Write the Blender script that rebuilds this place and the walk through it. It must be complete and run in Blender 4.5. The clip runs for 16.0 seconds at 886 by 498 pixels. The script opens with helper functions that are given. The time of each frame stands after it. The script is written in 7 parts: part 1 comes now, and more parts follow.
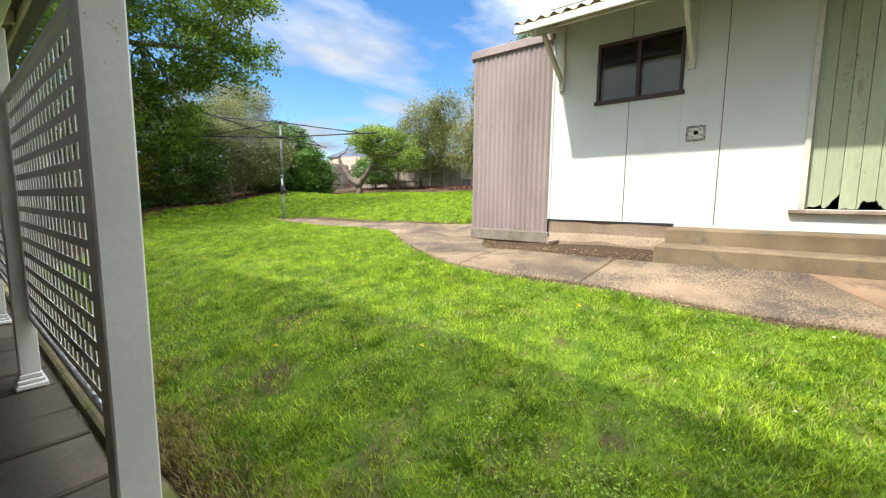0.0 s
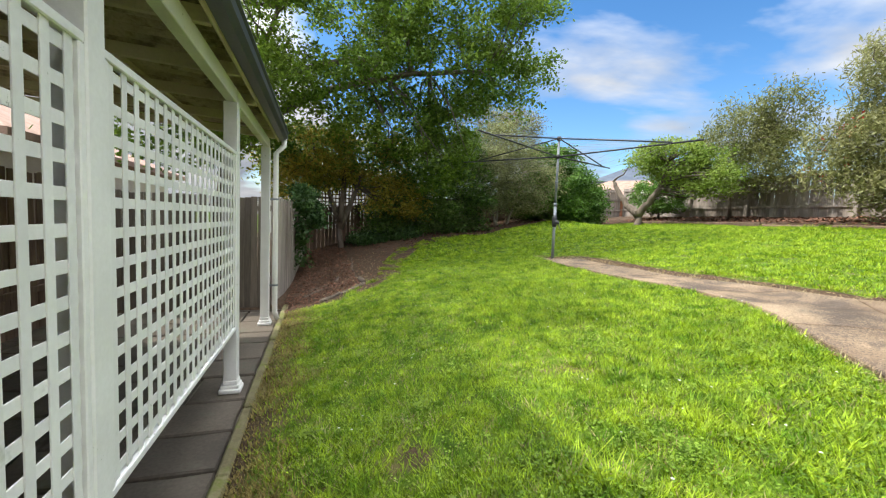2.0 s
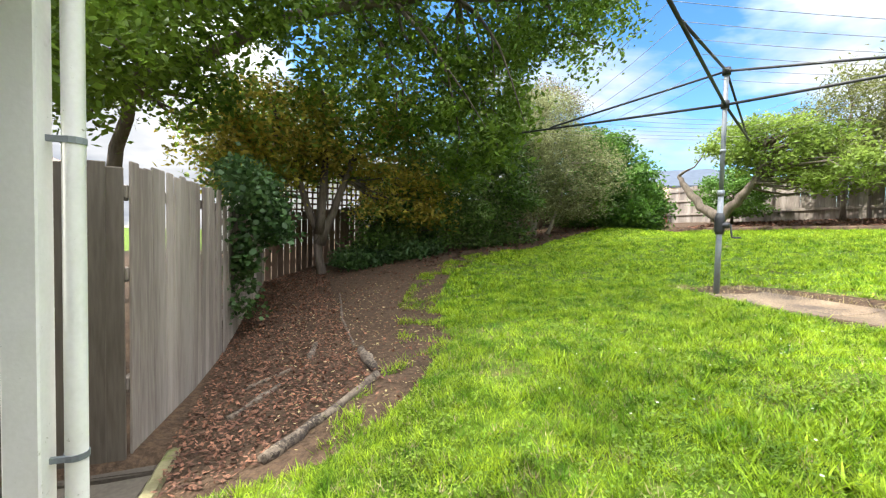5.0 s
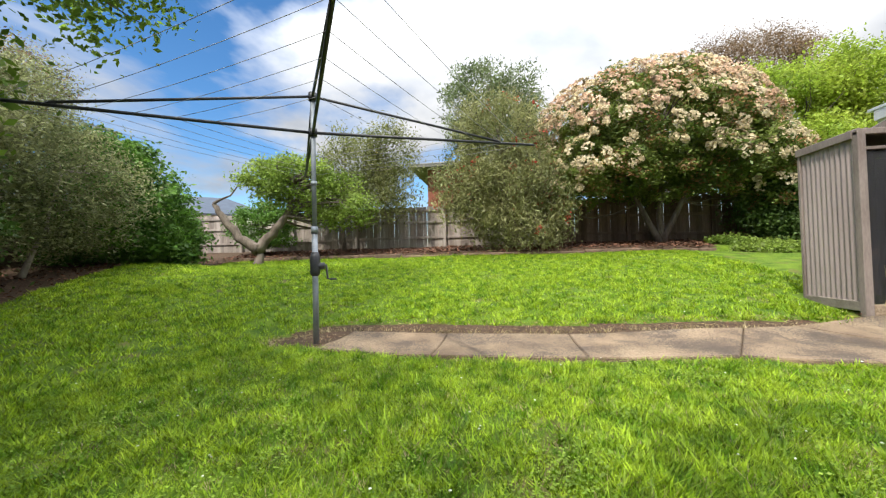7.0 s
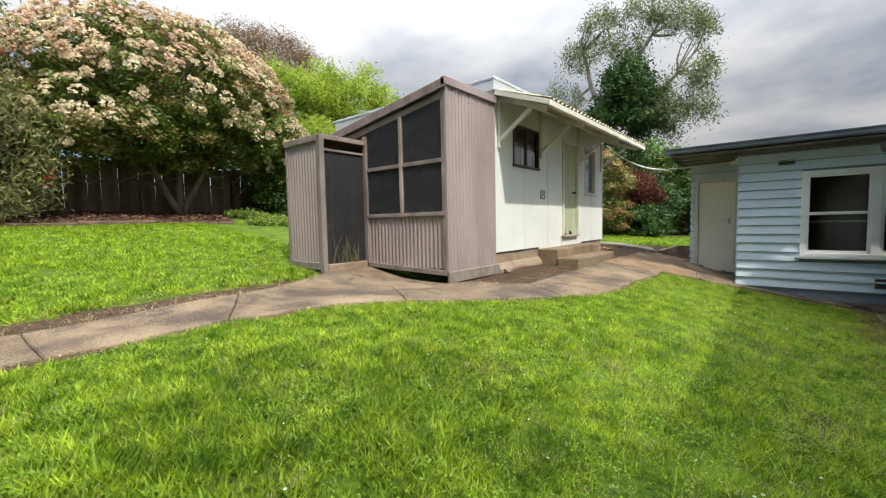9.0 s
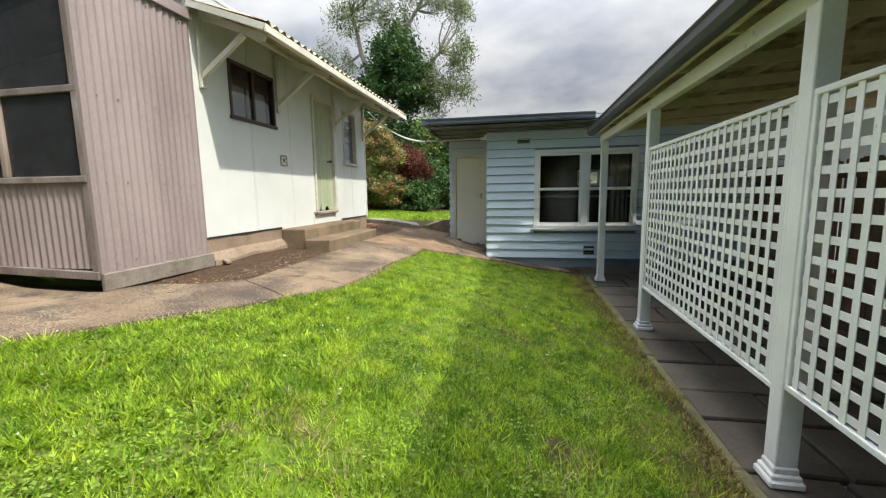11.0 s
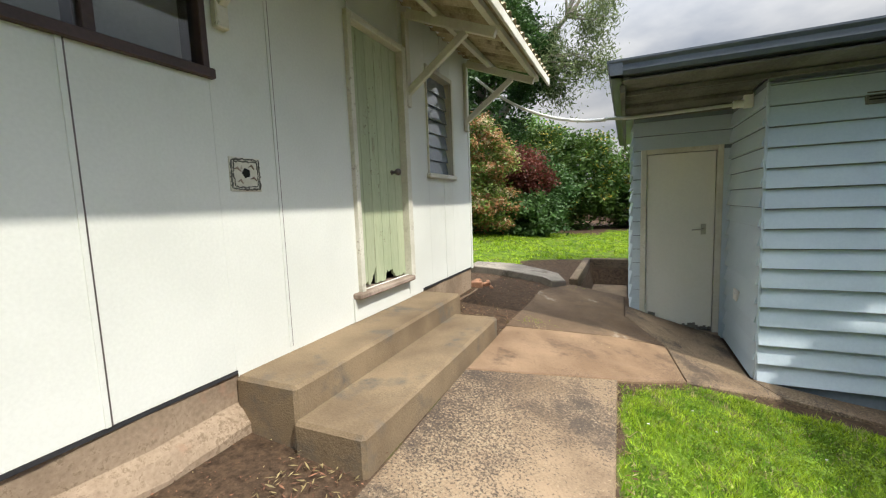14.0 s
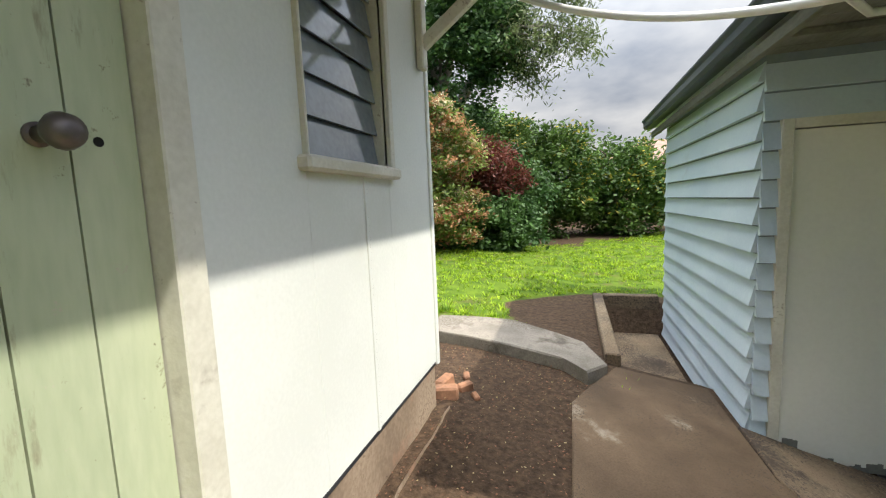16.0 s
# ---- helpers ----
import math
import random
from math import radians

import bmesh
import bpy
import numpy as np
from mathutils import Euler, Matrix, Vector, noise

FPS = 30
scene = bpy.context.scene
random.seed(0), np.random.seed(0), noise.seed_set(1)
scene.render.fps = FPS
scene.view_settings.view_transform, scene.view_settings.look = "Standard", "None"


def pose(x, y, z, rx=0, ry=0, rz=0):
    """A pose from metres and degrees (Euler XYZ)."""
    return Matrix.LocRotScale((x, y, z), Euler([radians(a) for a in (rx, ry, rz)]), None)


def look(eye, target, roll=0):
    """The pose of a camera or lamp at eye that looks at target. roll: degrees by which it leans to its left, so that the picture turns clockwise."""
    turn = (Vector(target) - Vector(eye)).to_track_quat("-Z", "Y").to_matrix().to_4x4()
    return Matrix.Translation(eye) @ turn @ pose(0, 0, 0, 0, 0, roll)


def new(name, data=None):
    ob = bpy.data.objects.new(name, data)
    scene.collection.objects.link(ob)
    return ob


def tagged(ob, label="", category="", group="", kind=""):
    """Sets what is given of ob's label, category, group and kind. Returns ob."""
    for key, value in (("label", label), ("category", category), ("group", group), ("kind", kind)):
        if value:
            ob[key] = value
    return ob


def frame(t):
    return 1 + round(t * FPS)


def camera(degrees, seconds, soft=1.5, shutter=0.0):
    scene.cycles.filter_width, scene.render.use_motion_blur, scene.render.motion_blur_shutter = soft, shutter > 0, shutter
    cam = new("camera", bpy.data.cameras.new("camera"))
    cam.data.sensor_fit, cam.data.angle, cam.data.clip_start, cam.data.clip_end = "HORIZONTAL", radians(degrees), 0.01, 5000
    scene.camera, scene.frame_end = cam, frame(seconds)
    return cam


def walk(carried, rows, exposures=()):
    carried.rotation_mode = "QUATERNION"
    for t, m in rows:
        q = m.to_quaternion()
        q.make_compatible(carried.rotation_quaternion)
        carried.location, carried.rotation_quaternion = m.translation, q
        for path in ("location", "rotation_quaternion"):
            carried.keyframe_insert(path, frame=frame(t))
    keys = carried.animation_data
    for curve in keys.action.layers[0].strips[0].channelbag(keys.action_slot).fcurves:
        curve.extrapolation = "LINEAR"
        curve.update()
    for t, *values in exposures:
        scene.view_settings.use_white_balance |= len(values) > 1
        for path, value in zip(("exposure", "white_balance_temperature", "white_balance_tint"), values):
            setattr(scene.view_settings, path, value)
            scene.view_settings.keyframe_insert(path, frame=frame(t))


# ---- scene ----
cam = camera(94.5, 16.0, soft=1.2)
PATH = [
    (0, (-0.797, -6.707, 1.353), (0.745, -5.455, 1.122), 0.6),
    (0.5, (-0.446, -6.13, 1.364), (0.891, -4.657, 1.16), 1.7),
    (1, (-0.139, -5.511, 1.449), (0.924, -3.829, 1.241), 2.2),
    (1.5, (0.08, -4.849, 1.491), (0.876, -3.023, 1.316), 2.1),
    (2, (0.236, -4.167, 1.546), (0.816, -2.257, 1.407), 2.2),
    (2.5, (0.358, -3.491, 1.568), (0.815, -1.548, 1.445), 2.3),
    (3, (0.438, -2.839, 1.58), (0.866, -0.89, 1.455), 2.4),
    (3.2, (0.451, -2.566, 1.551), (0.896, -0.62, 1.436), 2.4),
    (5.3, (0.453, 0.475, 1.432), (1.235, 2.315, 1.376), 0.6),
    (5.5, (0.521, 0.728, 1.444), (1.469, 2.488, 1.414), 0.4),
    (6, (0.75, 1.142, 1.537), (2.201, 2.516, 1.616), 0.9),
    (6.5, (0.96, 1.402, 1.602), (2.771, 2.243, 1.717), 0.1),
    (7, (1.068, 1.517, 1.629), (3.044, 1.821, 1.683), -1.4),
    (7.5, (1.072, 1.473, 1.638), (3.063, 1.292, 1.62), -1.2),
    (8, (1.048, 1.409, 1.642), (2.931, 0.739, 1.583), -0.9),
    (8.5, (1.011, 1.305, 1.652), (2.656, 0.172, 1.557), -1.1),
    (9, (0.942, 1.219, 1.623), (2.215, -0.318, 1.495), -1.2),
    (9.5, (0.877, 1.055, 1.567), (1.696, -0.762, 1.403), -1.4),
    (9.7, (0.827, 0.95, 1.574), (1.461, -0.937, 1.383), -1.3),
    (11.8, (1.253, -1.444, 1.592), (1.612, -3.392, 1.314), -0.8),
    (12, (1.395, -1.78, 1.62), (1.81, -3.718, 1.354), -0.6),
    (12.5, (1.709, -2.532, 1.717), (2.306, -4.427, 1.487), -0.8),
    (13, (2.026, -3.196, 1.828), (2.777, -5.038, 1.62), -1.2),
    (13.5, (2.375, -3.809, 1.905), (3.196, -5.621, 1.694), -1.6),
    (14, (2.652, -4.429, 1.916), (3.469, -6.242, 1.703), -2.2),
    (14.5, (2.91, -5.055, 1.924), (3.697, -6.881, 1.707), -2.8),
    (15, (3.163, -5.744, 1.948), (3.894, -7.59, 1.708), -3.0),
    (15.5, (3.477, -6.415, 2.034), (4.127, -8.287, 1.761), -2.9),
    (16, (3.648, -7.001, 2.071), (4.251, -8.895, 1.847), -2.4),
]
walk(cam, [(t, look(eye, target, roll)) for t, eye, target, roll in PATH], exposures=[(0, 1.42), (1.5, 1.35), (3, 1.3), (5.5, 1.98), (6.2, 1.68), (7, 1.12), (8.4, 0.86), (9, 0.95), (9.6, 1.03), (12, 1.07), (14, 1.06), (15.2, 1.12), (16, 1.28)])

# ---- sky, sun and exposure ----
SUN_WAY = Vector((0.72, -0.27, -1.0)).normalized()
sun = new("sun", bpy.data.lights.new("sun", "SUN"))
sun.data.energy, sun.data.angle, sun.data.color = 2.4, radians(1.0), (1.0, 0.95, 0.86)
sun.rotation_euler = SUN_WAY.to_track_quat("-Z", "Y").to_euler()
tagged(sun, kind="structure")

world = bpy.data.worlds.new("sky")
scene.world = world
world.use_nodes = True
wn, wl = world.node_tree.nodes, world.node_tree.links
wn.clear()
sky = wn.new("ShaderNodeTexSky")
sky.sky_type, sky.sun_disc = "NISHITA", False
sky.dust_density, sky.ozone_density = 0.3, 3.0
sky.sun_elevation, sky.sun_rotation = radians(52), math.atan2(-SUN_WAY.x, -SUN_WAY.y)
w_co = wn.new("ShaderNodeTexCoord")
w_sep = wn.new("ShaderNodeSeparateXYZ")
wl.new(w_co.outputs["Generated"], w_sep.inputs[0])
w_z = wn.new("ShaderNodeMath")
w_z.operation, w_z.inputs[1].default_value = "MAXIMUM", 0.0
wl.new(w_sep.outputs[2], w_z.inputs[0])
w_a = wn.new("ShaderNodeMath")
w_a.operation, w_a.inputs[1].default_value = "ADD", 0.22
wl.new(w_z.outputs[0], w_a.inputs[0])
w_com = wn.new("ShaderNodeCombineXYZ")
for w_i in (0, 1):
    w_d = wn.new("ShaderNodeMath")
    w_d.operation = "DIVIDE"
    wl.new(w_sep.outputs[w_i], w_d.inputs[0])
    wl.new(w_a.outputs[0], w_d.inputs[1])
    wl.new(w_d.outputs[0], w_com.inputs[w_i])
w_n = wn.new("ShaderNodeTexNoise")
w_n.inputs["Scale"].default_value, w_n.inputs["Detail"].default_value = 0.75, 7.0
w_n.inputs["Roughness"].default_value, w_n.inputs["Distortion"].default_value = 0.52, 0.25
w_map = wn.new("ShaderNodeMapping")
w_map.inputs["Location"].default_value = (3.1, 1.7, 0.4)
wl.new(w_com.outputs[0], w_map.inputs[0])
wl.new(w_map.outputs[0], w_n.inputs["Vector"])
w_r = wn.new("ShaderNodeValToRGB")
w_r.color_ramp.elements[0].position, w_r.color_ramp.elements[1].position = 0.44, 0.53
w_dot = wn.new("ShaderNodeVectorMath")
w_dot.operation, w_dot.inputs[1].default_value = "DOT_PRODUCT", (0.42, 0.86, 0.30)
wl.new(w_co.outputs["Generated"], w_dot.inputs[0])
w_gap = wn.new("ShaderNodeMapRange")
w_gap.interpolation_type = "SMOOTHSTEP"
w_gap.inputs["From Min"].default_value, w_gap.inputs["From Max"].default_value = 0.62, 1.0
w_gap.inputs["To Min"].default_value, w_gap.inputs["To Max"].default_value = 0.055, 0.0
wl.new(w_dot.outputs["Value"], w_gap.inputs["Value"])
w_cov = wn.new("ShaderNodeMath")
w_cov.operation = "ADD"
wl.new(w_n.outputs["Fac"], w_cov.inputs[0])
wl.new(w_gap.outputs[0], w_cov.inputs[1])
wl.new(w_cov.outputs[0], w_r.inputs[0])
w_n2 = wn.new("ShaderNodeTexNoise")
w_n2.inputs["Scale"].default_value, w_n2.inputs["Detail"].default_value = 1.9, 8.0
wl.new(w_map.outputs[0], w_n2.inputs["Vector"])
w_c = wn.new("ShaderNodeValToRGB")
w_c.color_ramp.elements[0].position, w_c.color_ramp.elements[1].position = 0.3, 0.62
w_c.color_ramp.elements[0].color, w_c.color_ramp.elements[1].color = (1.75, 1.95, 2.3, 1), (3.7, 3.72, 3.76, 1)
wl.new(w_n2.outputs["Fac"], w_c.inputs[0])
w_m = wn.new("ShaderNodeMix")
w_m.data_type = "RGBA"
wl.new(w_r.outputs[0], w_m.inputs["Factor"])
w_s = wn.new("ShaderNodeHueSaturation")
w_s.inputs["Saturation"].default_value, w_s.inputs["Value"].default_value = 1.25, 0.66
wl.new(sky.outputs[0], w_s.inputs["Color"])
wl.new(w_s.outputs[0], w_m.inputs[6])
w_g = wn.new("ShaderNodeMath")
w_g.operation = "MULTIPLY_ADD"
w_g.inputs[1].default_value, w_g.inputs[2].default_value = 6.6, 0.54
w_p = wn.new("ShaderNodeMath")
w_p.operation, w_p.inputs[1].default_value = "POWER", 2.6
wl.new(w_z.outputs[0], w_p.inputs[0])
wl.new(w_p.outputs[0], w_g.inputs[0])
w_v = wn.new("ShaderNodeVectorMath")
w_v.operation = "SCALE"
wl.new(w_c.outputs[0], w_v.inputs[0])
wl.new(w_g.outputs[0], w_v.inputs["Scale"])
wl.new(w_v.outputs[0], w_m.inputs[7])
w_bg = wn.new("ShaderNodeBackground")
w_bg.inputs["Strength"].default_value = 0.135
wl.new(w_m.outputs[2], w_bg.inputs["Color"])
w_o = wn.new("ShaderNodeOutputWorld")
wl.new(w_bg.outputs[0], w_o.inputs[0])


# ---- materials ----
def surface(name, c1, c2, scale=3.0, rough=0.8, bump=0.3, fine=60.0, stain=None, stain_scale=1.2, stain_at=0.55, vary=0.0,
            metal=0.0, stretch=(1, 1, 1), spec=0.4, bump_dist=0.01, island=0.0, through_light=0.0):
    """Two colours mixed by broad noise, with fine grain, optional stains, relief and a shift from piece to piece."""
    m = bpy.data.materials.new(name)
    m.use_nodes = True
    n, l = m.node_tree.nodes, m.node_tree.links
    p = n["Principled BSDF"]
    geo = n.new("ShaderNodeNewGeometry")
    mp = n.new("ShaderNodeMapping")
    mp.inputs["Scale"].default_value = stretch
    l.new(geo.outputs["Position"], mp.inputs[0])
    big = n.new("ShaderNodeTexNoise")
    big.inputs["Scale"].default_value, big.inputs["Detail"].default_value = scale, 5.0
    l.new(mp.outputs[0], big.inputs["Vector"])
    small = n.new("ShaderNodeTexNoise")
    small.inputs["Scale"].default_value, small.inputs["Detail"].default_value = fine, 4.0
    l.new(mp.outputs[0], small.inputs["Vector"])
    add = n.new("ShaderNodeMath")
    add.operation = "MULTIPLY_ADD"
    add.inputs[1].default_value, add.inputs[2].default_value = 0.45, -0.22
    l.new(small.outputs["Fac"], add.inputs[0])
    tot = n.new("ShaderNodeMath")
    tot.operation = "ADD"
    l.new(big.outputs["Fac"], tot.inputs[0])
    l.new(add.outputs[0], tot.inputs[1])
    ramp = n.new("ShaderNodeValToRGB")
    ramp.color_ramp.elements[0].position, ramp.color_ramp.elements[1].position = 0.33, 0.67
    ramp.color_ramp.elements[0].color, ramp.color_ramp.elements[1].color = (*c1, 1), (*c2, 1)
    l.new(tot.outputs[0], ramp.inputs[0])
    col = ramp.outputs[0]
    if stain:
        st = n.new("ShaderNodeTexNoise")
        st.inputs["Scale"].default_value, st.inputs["Detail"].default_value, st.inputs["Roughness"].default_value = stain_scale, 8.0, 0.65
        l.new(mp.outputs[0], st.inputs["Vector"])
        sr = n.new("ShaderNodeValToRGB")
        sr.color_ramp.elements[0].position, sr.color_ramp.elements[1].position = stain_at, stain_at + 0.12
        l.new(st.outputs["Fac"], sr.inputs[0])
        mx = n.new("ShaderNodeMix")
        mx.data_type = "RGBA"
        l.new(sr.outputs[0], mx.inputs["Factor"])
        l.new(col, mx.inputs[6])
        mx.inputs[7].default_value = (*stain, 1)
        col = mx.outputs[2]
    if vary or island:
        hs = n.new("ShaderNodeHueSaturation")
        mr = n.new("ShaderNodeMapRange")
        v = max(vary, island)
        mr.inputs["To Min"].default_value, mr.inputs["To Max"].default_value = 1 - v, 1 + v
        if island:
            l.new(geo.outputs["Random Per Island"], mr.inputs["Value"])
        else:
            oi = n.new("ShaderNodeObjectInfo")
            l.new(oi.outputs["Random"], mr.inputs["Value"])
        l.new(mr.outputs[0], hs.inputs["Value"])
        l.new(col, hs.inputs["Color"])
        col = hs.outputs[0]
    l.new(col, p.inputs["Base Color"])
    p.inputs["Roughness"].default_value, p.inputs["Metallic"].default_value = rough, metal
    p.inputs["Specular IOR Level"].default_value = spec
    if bump:
        b = n.new("ShaderNodeBump")
        b.inputs["Strength"].default_value, b.inputs["Distance"].default_value = bump, bump_dist
        l.new(tot.outputs[0], b.inputs["Height"])
        l.new(b.outputs[0], p.inputs["Normal"])
    if through_light:
        tr = n.new("ShaderNodeBsdfTranslucent")
        l.new(col, tr.inputs["Color"])
        ms = n.new("ShaderNodeMixShader")
        ms.inputs[0].default_value = through_light
        l.new(p.outputs[0], ms.inputs[1])
        l.new(tr.outputs[0], ms.inputs[2])
        l.new(ms.outputs[0], n["Material Output"].inputs["Surface"])
    return m


def foliage(name, c1, c2, scale=0.8, share=0.35):
    return surface(name, c1, c2, scale=scale, rough=0.5, bump=0, fine=9.0, island=0.4, spec=0.35, through_light=min(0.55, share + 0.14))


def clear_glass(name, tint, rough=0.02):
    m = bpy.data.materials.new(name)
    m.use_nodes = True
    p = m.node_tree.nodes["Principled BSDF"]
    p.inputs["Base Color"].default_value = (*tint, 1)
    p.inputs["Roughness"].default_value = rough
    p.inputs["Transmission Weight"].default_value = 1.0
    p.inputs["IOR"].default_value = 1.45
    return m


def fly_mesh(name, tint, open_share):
    m = bpy.data.materials.new(name)
    m.use_nodes = True
    n, l = m.node_tree.nodes, m.node_tree.links
    p = n["Principled BSDF"]
    p.inputs["Base Color"].default_value, p.inputs["Roughness"].default_value = (*tint, 1), 0.7
    t = n.new("ShaderNodeBsdfTransparent")
    tn = n.new("ShaderNodeTexNoise")
    tn.inputs["Scale"].default_value, tn.inputs["Detail"].default_value = 1.6, 4.0
    mr = n.new("ShaderNodeMapRange")
    mr.inputs["From Min"].default_value, mr.inputs["From Max"].default_value = 0.35, 0.65
    mr.inputs["To Min"].default_value, mr.inputs["To Max"].default_value = open_share - 0.15, open_share + 0.15
    l.new(tn.outputs["Fac"], mr.inputs["Value"])
    s = n.new("ShaderNodeMixShader")
    l.new(mr.outputs[0], s.inputs[0])
    l.new(p.outputs[0], s.inputs[1])
    l.new(t.outputs[0], s.inputs[2])
    l.new(s.outputs[0], n["Material Output"].inputs["Surface"])
    return m


SOIL = ((0.030, 0.020, 0.013), (0.118, 0.076, 0.047))


def ground_material():
    """Turf, bare soil and leaf litter laid out by the sheet's own painted plan."""
    m = surface("ground_cover", (0.042, 0.085, 0.007), (0.115, 0.175, 0.014), scale=4.0, rough=0.9, bump=0.9, fine=38.0, spec=0.15, bump_dist=0.03)
    n, l = m.node_tree.nodes, m.node_tree.links
    p = n["Principled BSDF"]
    grass = p.inputs["Base Color"].links[0].from_socket
    att = n.new("ShaderNodeAttribute")
    att.attribute_name = "soil"
    geo = n.new("ShaderNodeNewGeometry")
    no = n.new("ShaderNodeTexNoise")
    no.inputs["Scale"].default_value, no.inputs["Detail"].default_value = 3.2, 7.0
    l.new(geo.outputs["Position"], no.inputs["Vector"])
    ad = n.new("ShaderNodeMath")
    ad.operation = "ADD"
    l.new(att.outputs["Fac"], ad.inputs[0])
    l.new(no.outputs["Fac"], ad.inputs[1])
    rp = n.new("ShaderNodeValToRGB")
    rp.color_ramp.elements[0].position, rp.color_ramp.elements[1].position = 0.80, 0.98
    l.new(ad.outputs[0], rp.inputs[0])
    s1 = n.new("ShaderNodeTexNoise")
    s1.inputs["Scale"].default_value, s1.inputs["Detail"].default_value, s1.inputs["Roughness"].default_value = 24.0, 9.0, 0.78
    l.new(geo.outputs["Position"], s1.inputs["Vector"])
    sr = n.new("ShaderNodeValToRGB")
    sr.color_ramp.elements[0].position, sr.color_ramp.elements[1].position = 0.36, 0.68
    sr.color_ramp.elements[0].color, sr.color_ramp.elements[1].color = (*SOIL[0], 1), (*SOIL[1], 1)
    l.new(s1.outputs["Fac"], sr.inputs[0])
    mx = n.new("ShaderNodeMix")
    mx.data_type = "RGBA"
    l.new(rp.outputs[0], mx.inputs["Factor"])
    wn2 = n.new("ShaderNodeTexNoise")
    wn2.inputs["Scale"].default_value, wn2.inputs["Detail"].default_value, wn2.inputs["Roughness"].default_value = 2.6, 8.0, 0.68
    l.new(geo.outputs["Position"], wn2.inputs["Vector"])
    wr = n.new("ShaderNodeValToRGB")
    wr.color_ramp.elements[0].position, wr.color_ramp.elements[1].position = 0.54, 0.66
    l.new(wn2.outputs["Fac"], wr.inputs[0])
    worn = n.new("ShaderNodeMix")
    worn.data_type = "RGBA"
    l.new(wr.outputs[0], worn.inputs["Factor"])
    l.new(grass, worn.inputs[6])
    worn.inputs[7].default_value = (0.12, 0.10, 0.04, 1)
    l.new(worn.outputs[2], mx.inputs[6])
    l.new(sr.outputs[0], mx.inputs[7])
    l.new(mx.outputs[2], p.inputs["Base Color"])
    return m


WHITE = surface("white_paint", (0.66, 0.66, 0.62), (0.78, 0.78, 0.75), 2.0, 0.55, 0.12, 40, stain=(0.42, 0.41, 0.36), stain_scale=1.6, stain_at=0.66)
POST_WHITE = surface("weathered_white_paint", (0.77, 0.765, 0.73), (0.86, 0.855, 0.83), 3.0, 0.6, 0.2, 50, stain=(0.36, 0.36, 0.29), stain_scale=3.5, stain_at=0.64, vary=0.05)
SHEET_WHITE = surface("cream_wall_sheet", (0.62, 0.635, 0.59), (0.70, 0.715, 0.67), 1.3, 0.6, 0.08, 70, stain=(0.59, 0.60, 0.545), stain_scale=0.9, stain_at=0.6)
CREAM = surface("cream_timber", (0.52, 0.50, 0.41), (0.66, 0.64, 0.55), 3.0, 0.65, 0.25, 60, stain=(0.36, 0.33, 0.26), stain_scale=5.0, stain_at=0.62)
DOOR_GREEN = surface("faded_green_paint", (0.33, 0.38, 0.24), (0.44, 0.48, 0.32), 1.8, 0.6, 0.3, 50, stain=(0.20, 0.175, 0.11), stain_scale=16.0, stain_at=0.61, stretch=(1, 1, 0.2), vary=0.08)
DOOR_CREAM = surface("cream_door_paint", (0.70, 0.69, 0.62), (0.76, 0.75, 0.68), 1.0, 0.5, 0.05, 40)
# Darker blue-grey seen through the board gaps, drawn as each lap's shadow line.
BACKING = surface("lap_shadow_blue_grey", (0.17, 0.205, 0.235), (0.22, 0.26, 0.295), 2.0, 0.9, 0, 40)
BLUE = surface("pale_blue_boards", (0.47, 0.565, 0.635), (0.55, 0.64, 0.70), 1.5, 0.55, 0.12, 50, vary=0.035, stain=(0.42, 0.48, 0.53), stain_scale=2.0, stain_at=0.62)
CORRU = surface("mauve_brown_steel", (0.235, 0.185, 0.175), (0.315, 0.255, 0.24), 1.6, 0.55, 0.15, 60, stain=(0.26, 0.16, 0.12), stain_scale=2.6, stain_at=0.66, stretch=(1, 1, 0.4))
CAGE_WOOD = surface("brown_grey_timber", (0.145, 0.112, 0.096), (0.25, 0.205, 0.18), 4.0, 0.8, 0.4, 60, stretch=(1, 1, 0.3), vary=0.1, stain=(0.34, 0.31, 0.28), stain_scale=3, stain_at=0.6)
SILL_WOOD = surface("mossy_bottom_board", (0.15, 0.125, 0.10), (0.27, 0.235, 0.19), 4.0, 0.9, 0.4, 60, stain=(0.21, 0.23, 0.10), stain_scale=3, stain_at=0.55)
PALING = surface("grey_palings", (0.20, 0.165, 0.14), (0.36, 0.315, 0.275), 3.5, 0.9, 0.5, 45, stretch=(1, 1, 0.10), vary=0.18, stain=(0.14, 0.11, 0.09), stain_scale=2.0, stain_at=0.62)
# Darker copy of the palings, with the verandah end's shade in its colour.
PALING_SHADED = surface("shaded_brown_grey_palings", (0.09, 0.075, 0.058), (0.175, 0.148, 0.118), 3.5, 0.9, 0.5, 45, stretch=(1, 1, 0.10), vary=0.18, stain=(0.08, 0.06, 0.048), stain_scale=2.0, stain_at=0.6)
PALING_BROWN = surface("brown_palings", (0.10, 0.066, 0.046), (0.20, 0.135, 0.095), 3.5, 0.9, 0.5, 45, stretch=(1, 1, 0.12), vary=0.22)
CONCRETE = surface("stained_concrete", (0.125, 0.086, 0.053), (0.25, 0.18, 0.113), 2.3, 0.92, 1.0, 90, stain=(0.072, 0.055, 0.040), stain_scale=2.6, stain_at=0.52, vary=0.12)
SALT_CONC = surface("salt_stained_concrete", (0.095, 0.062, 0.036), (0.185, 0.124, 0.074), 2.3, 0.92, 1.0, 90, stain=(0.40, 0.35, 0.28), stain_scale=2.3, stain_at=0.60)
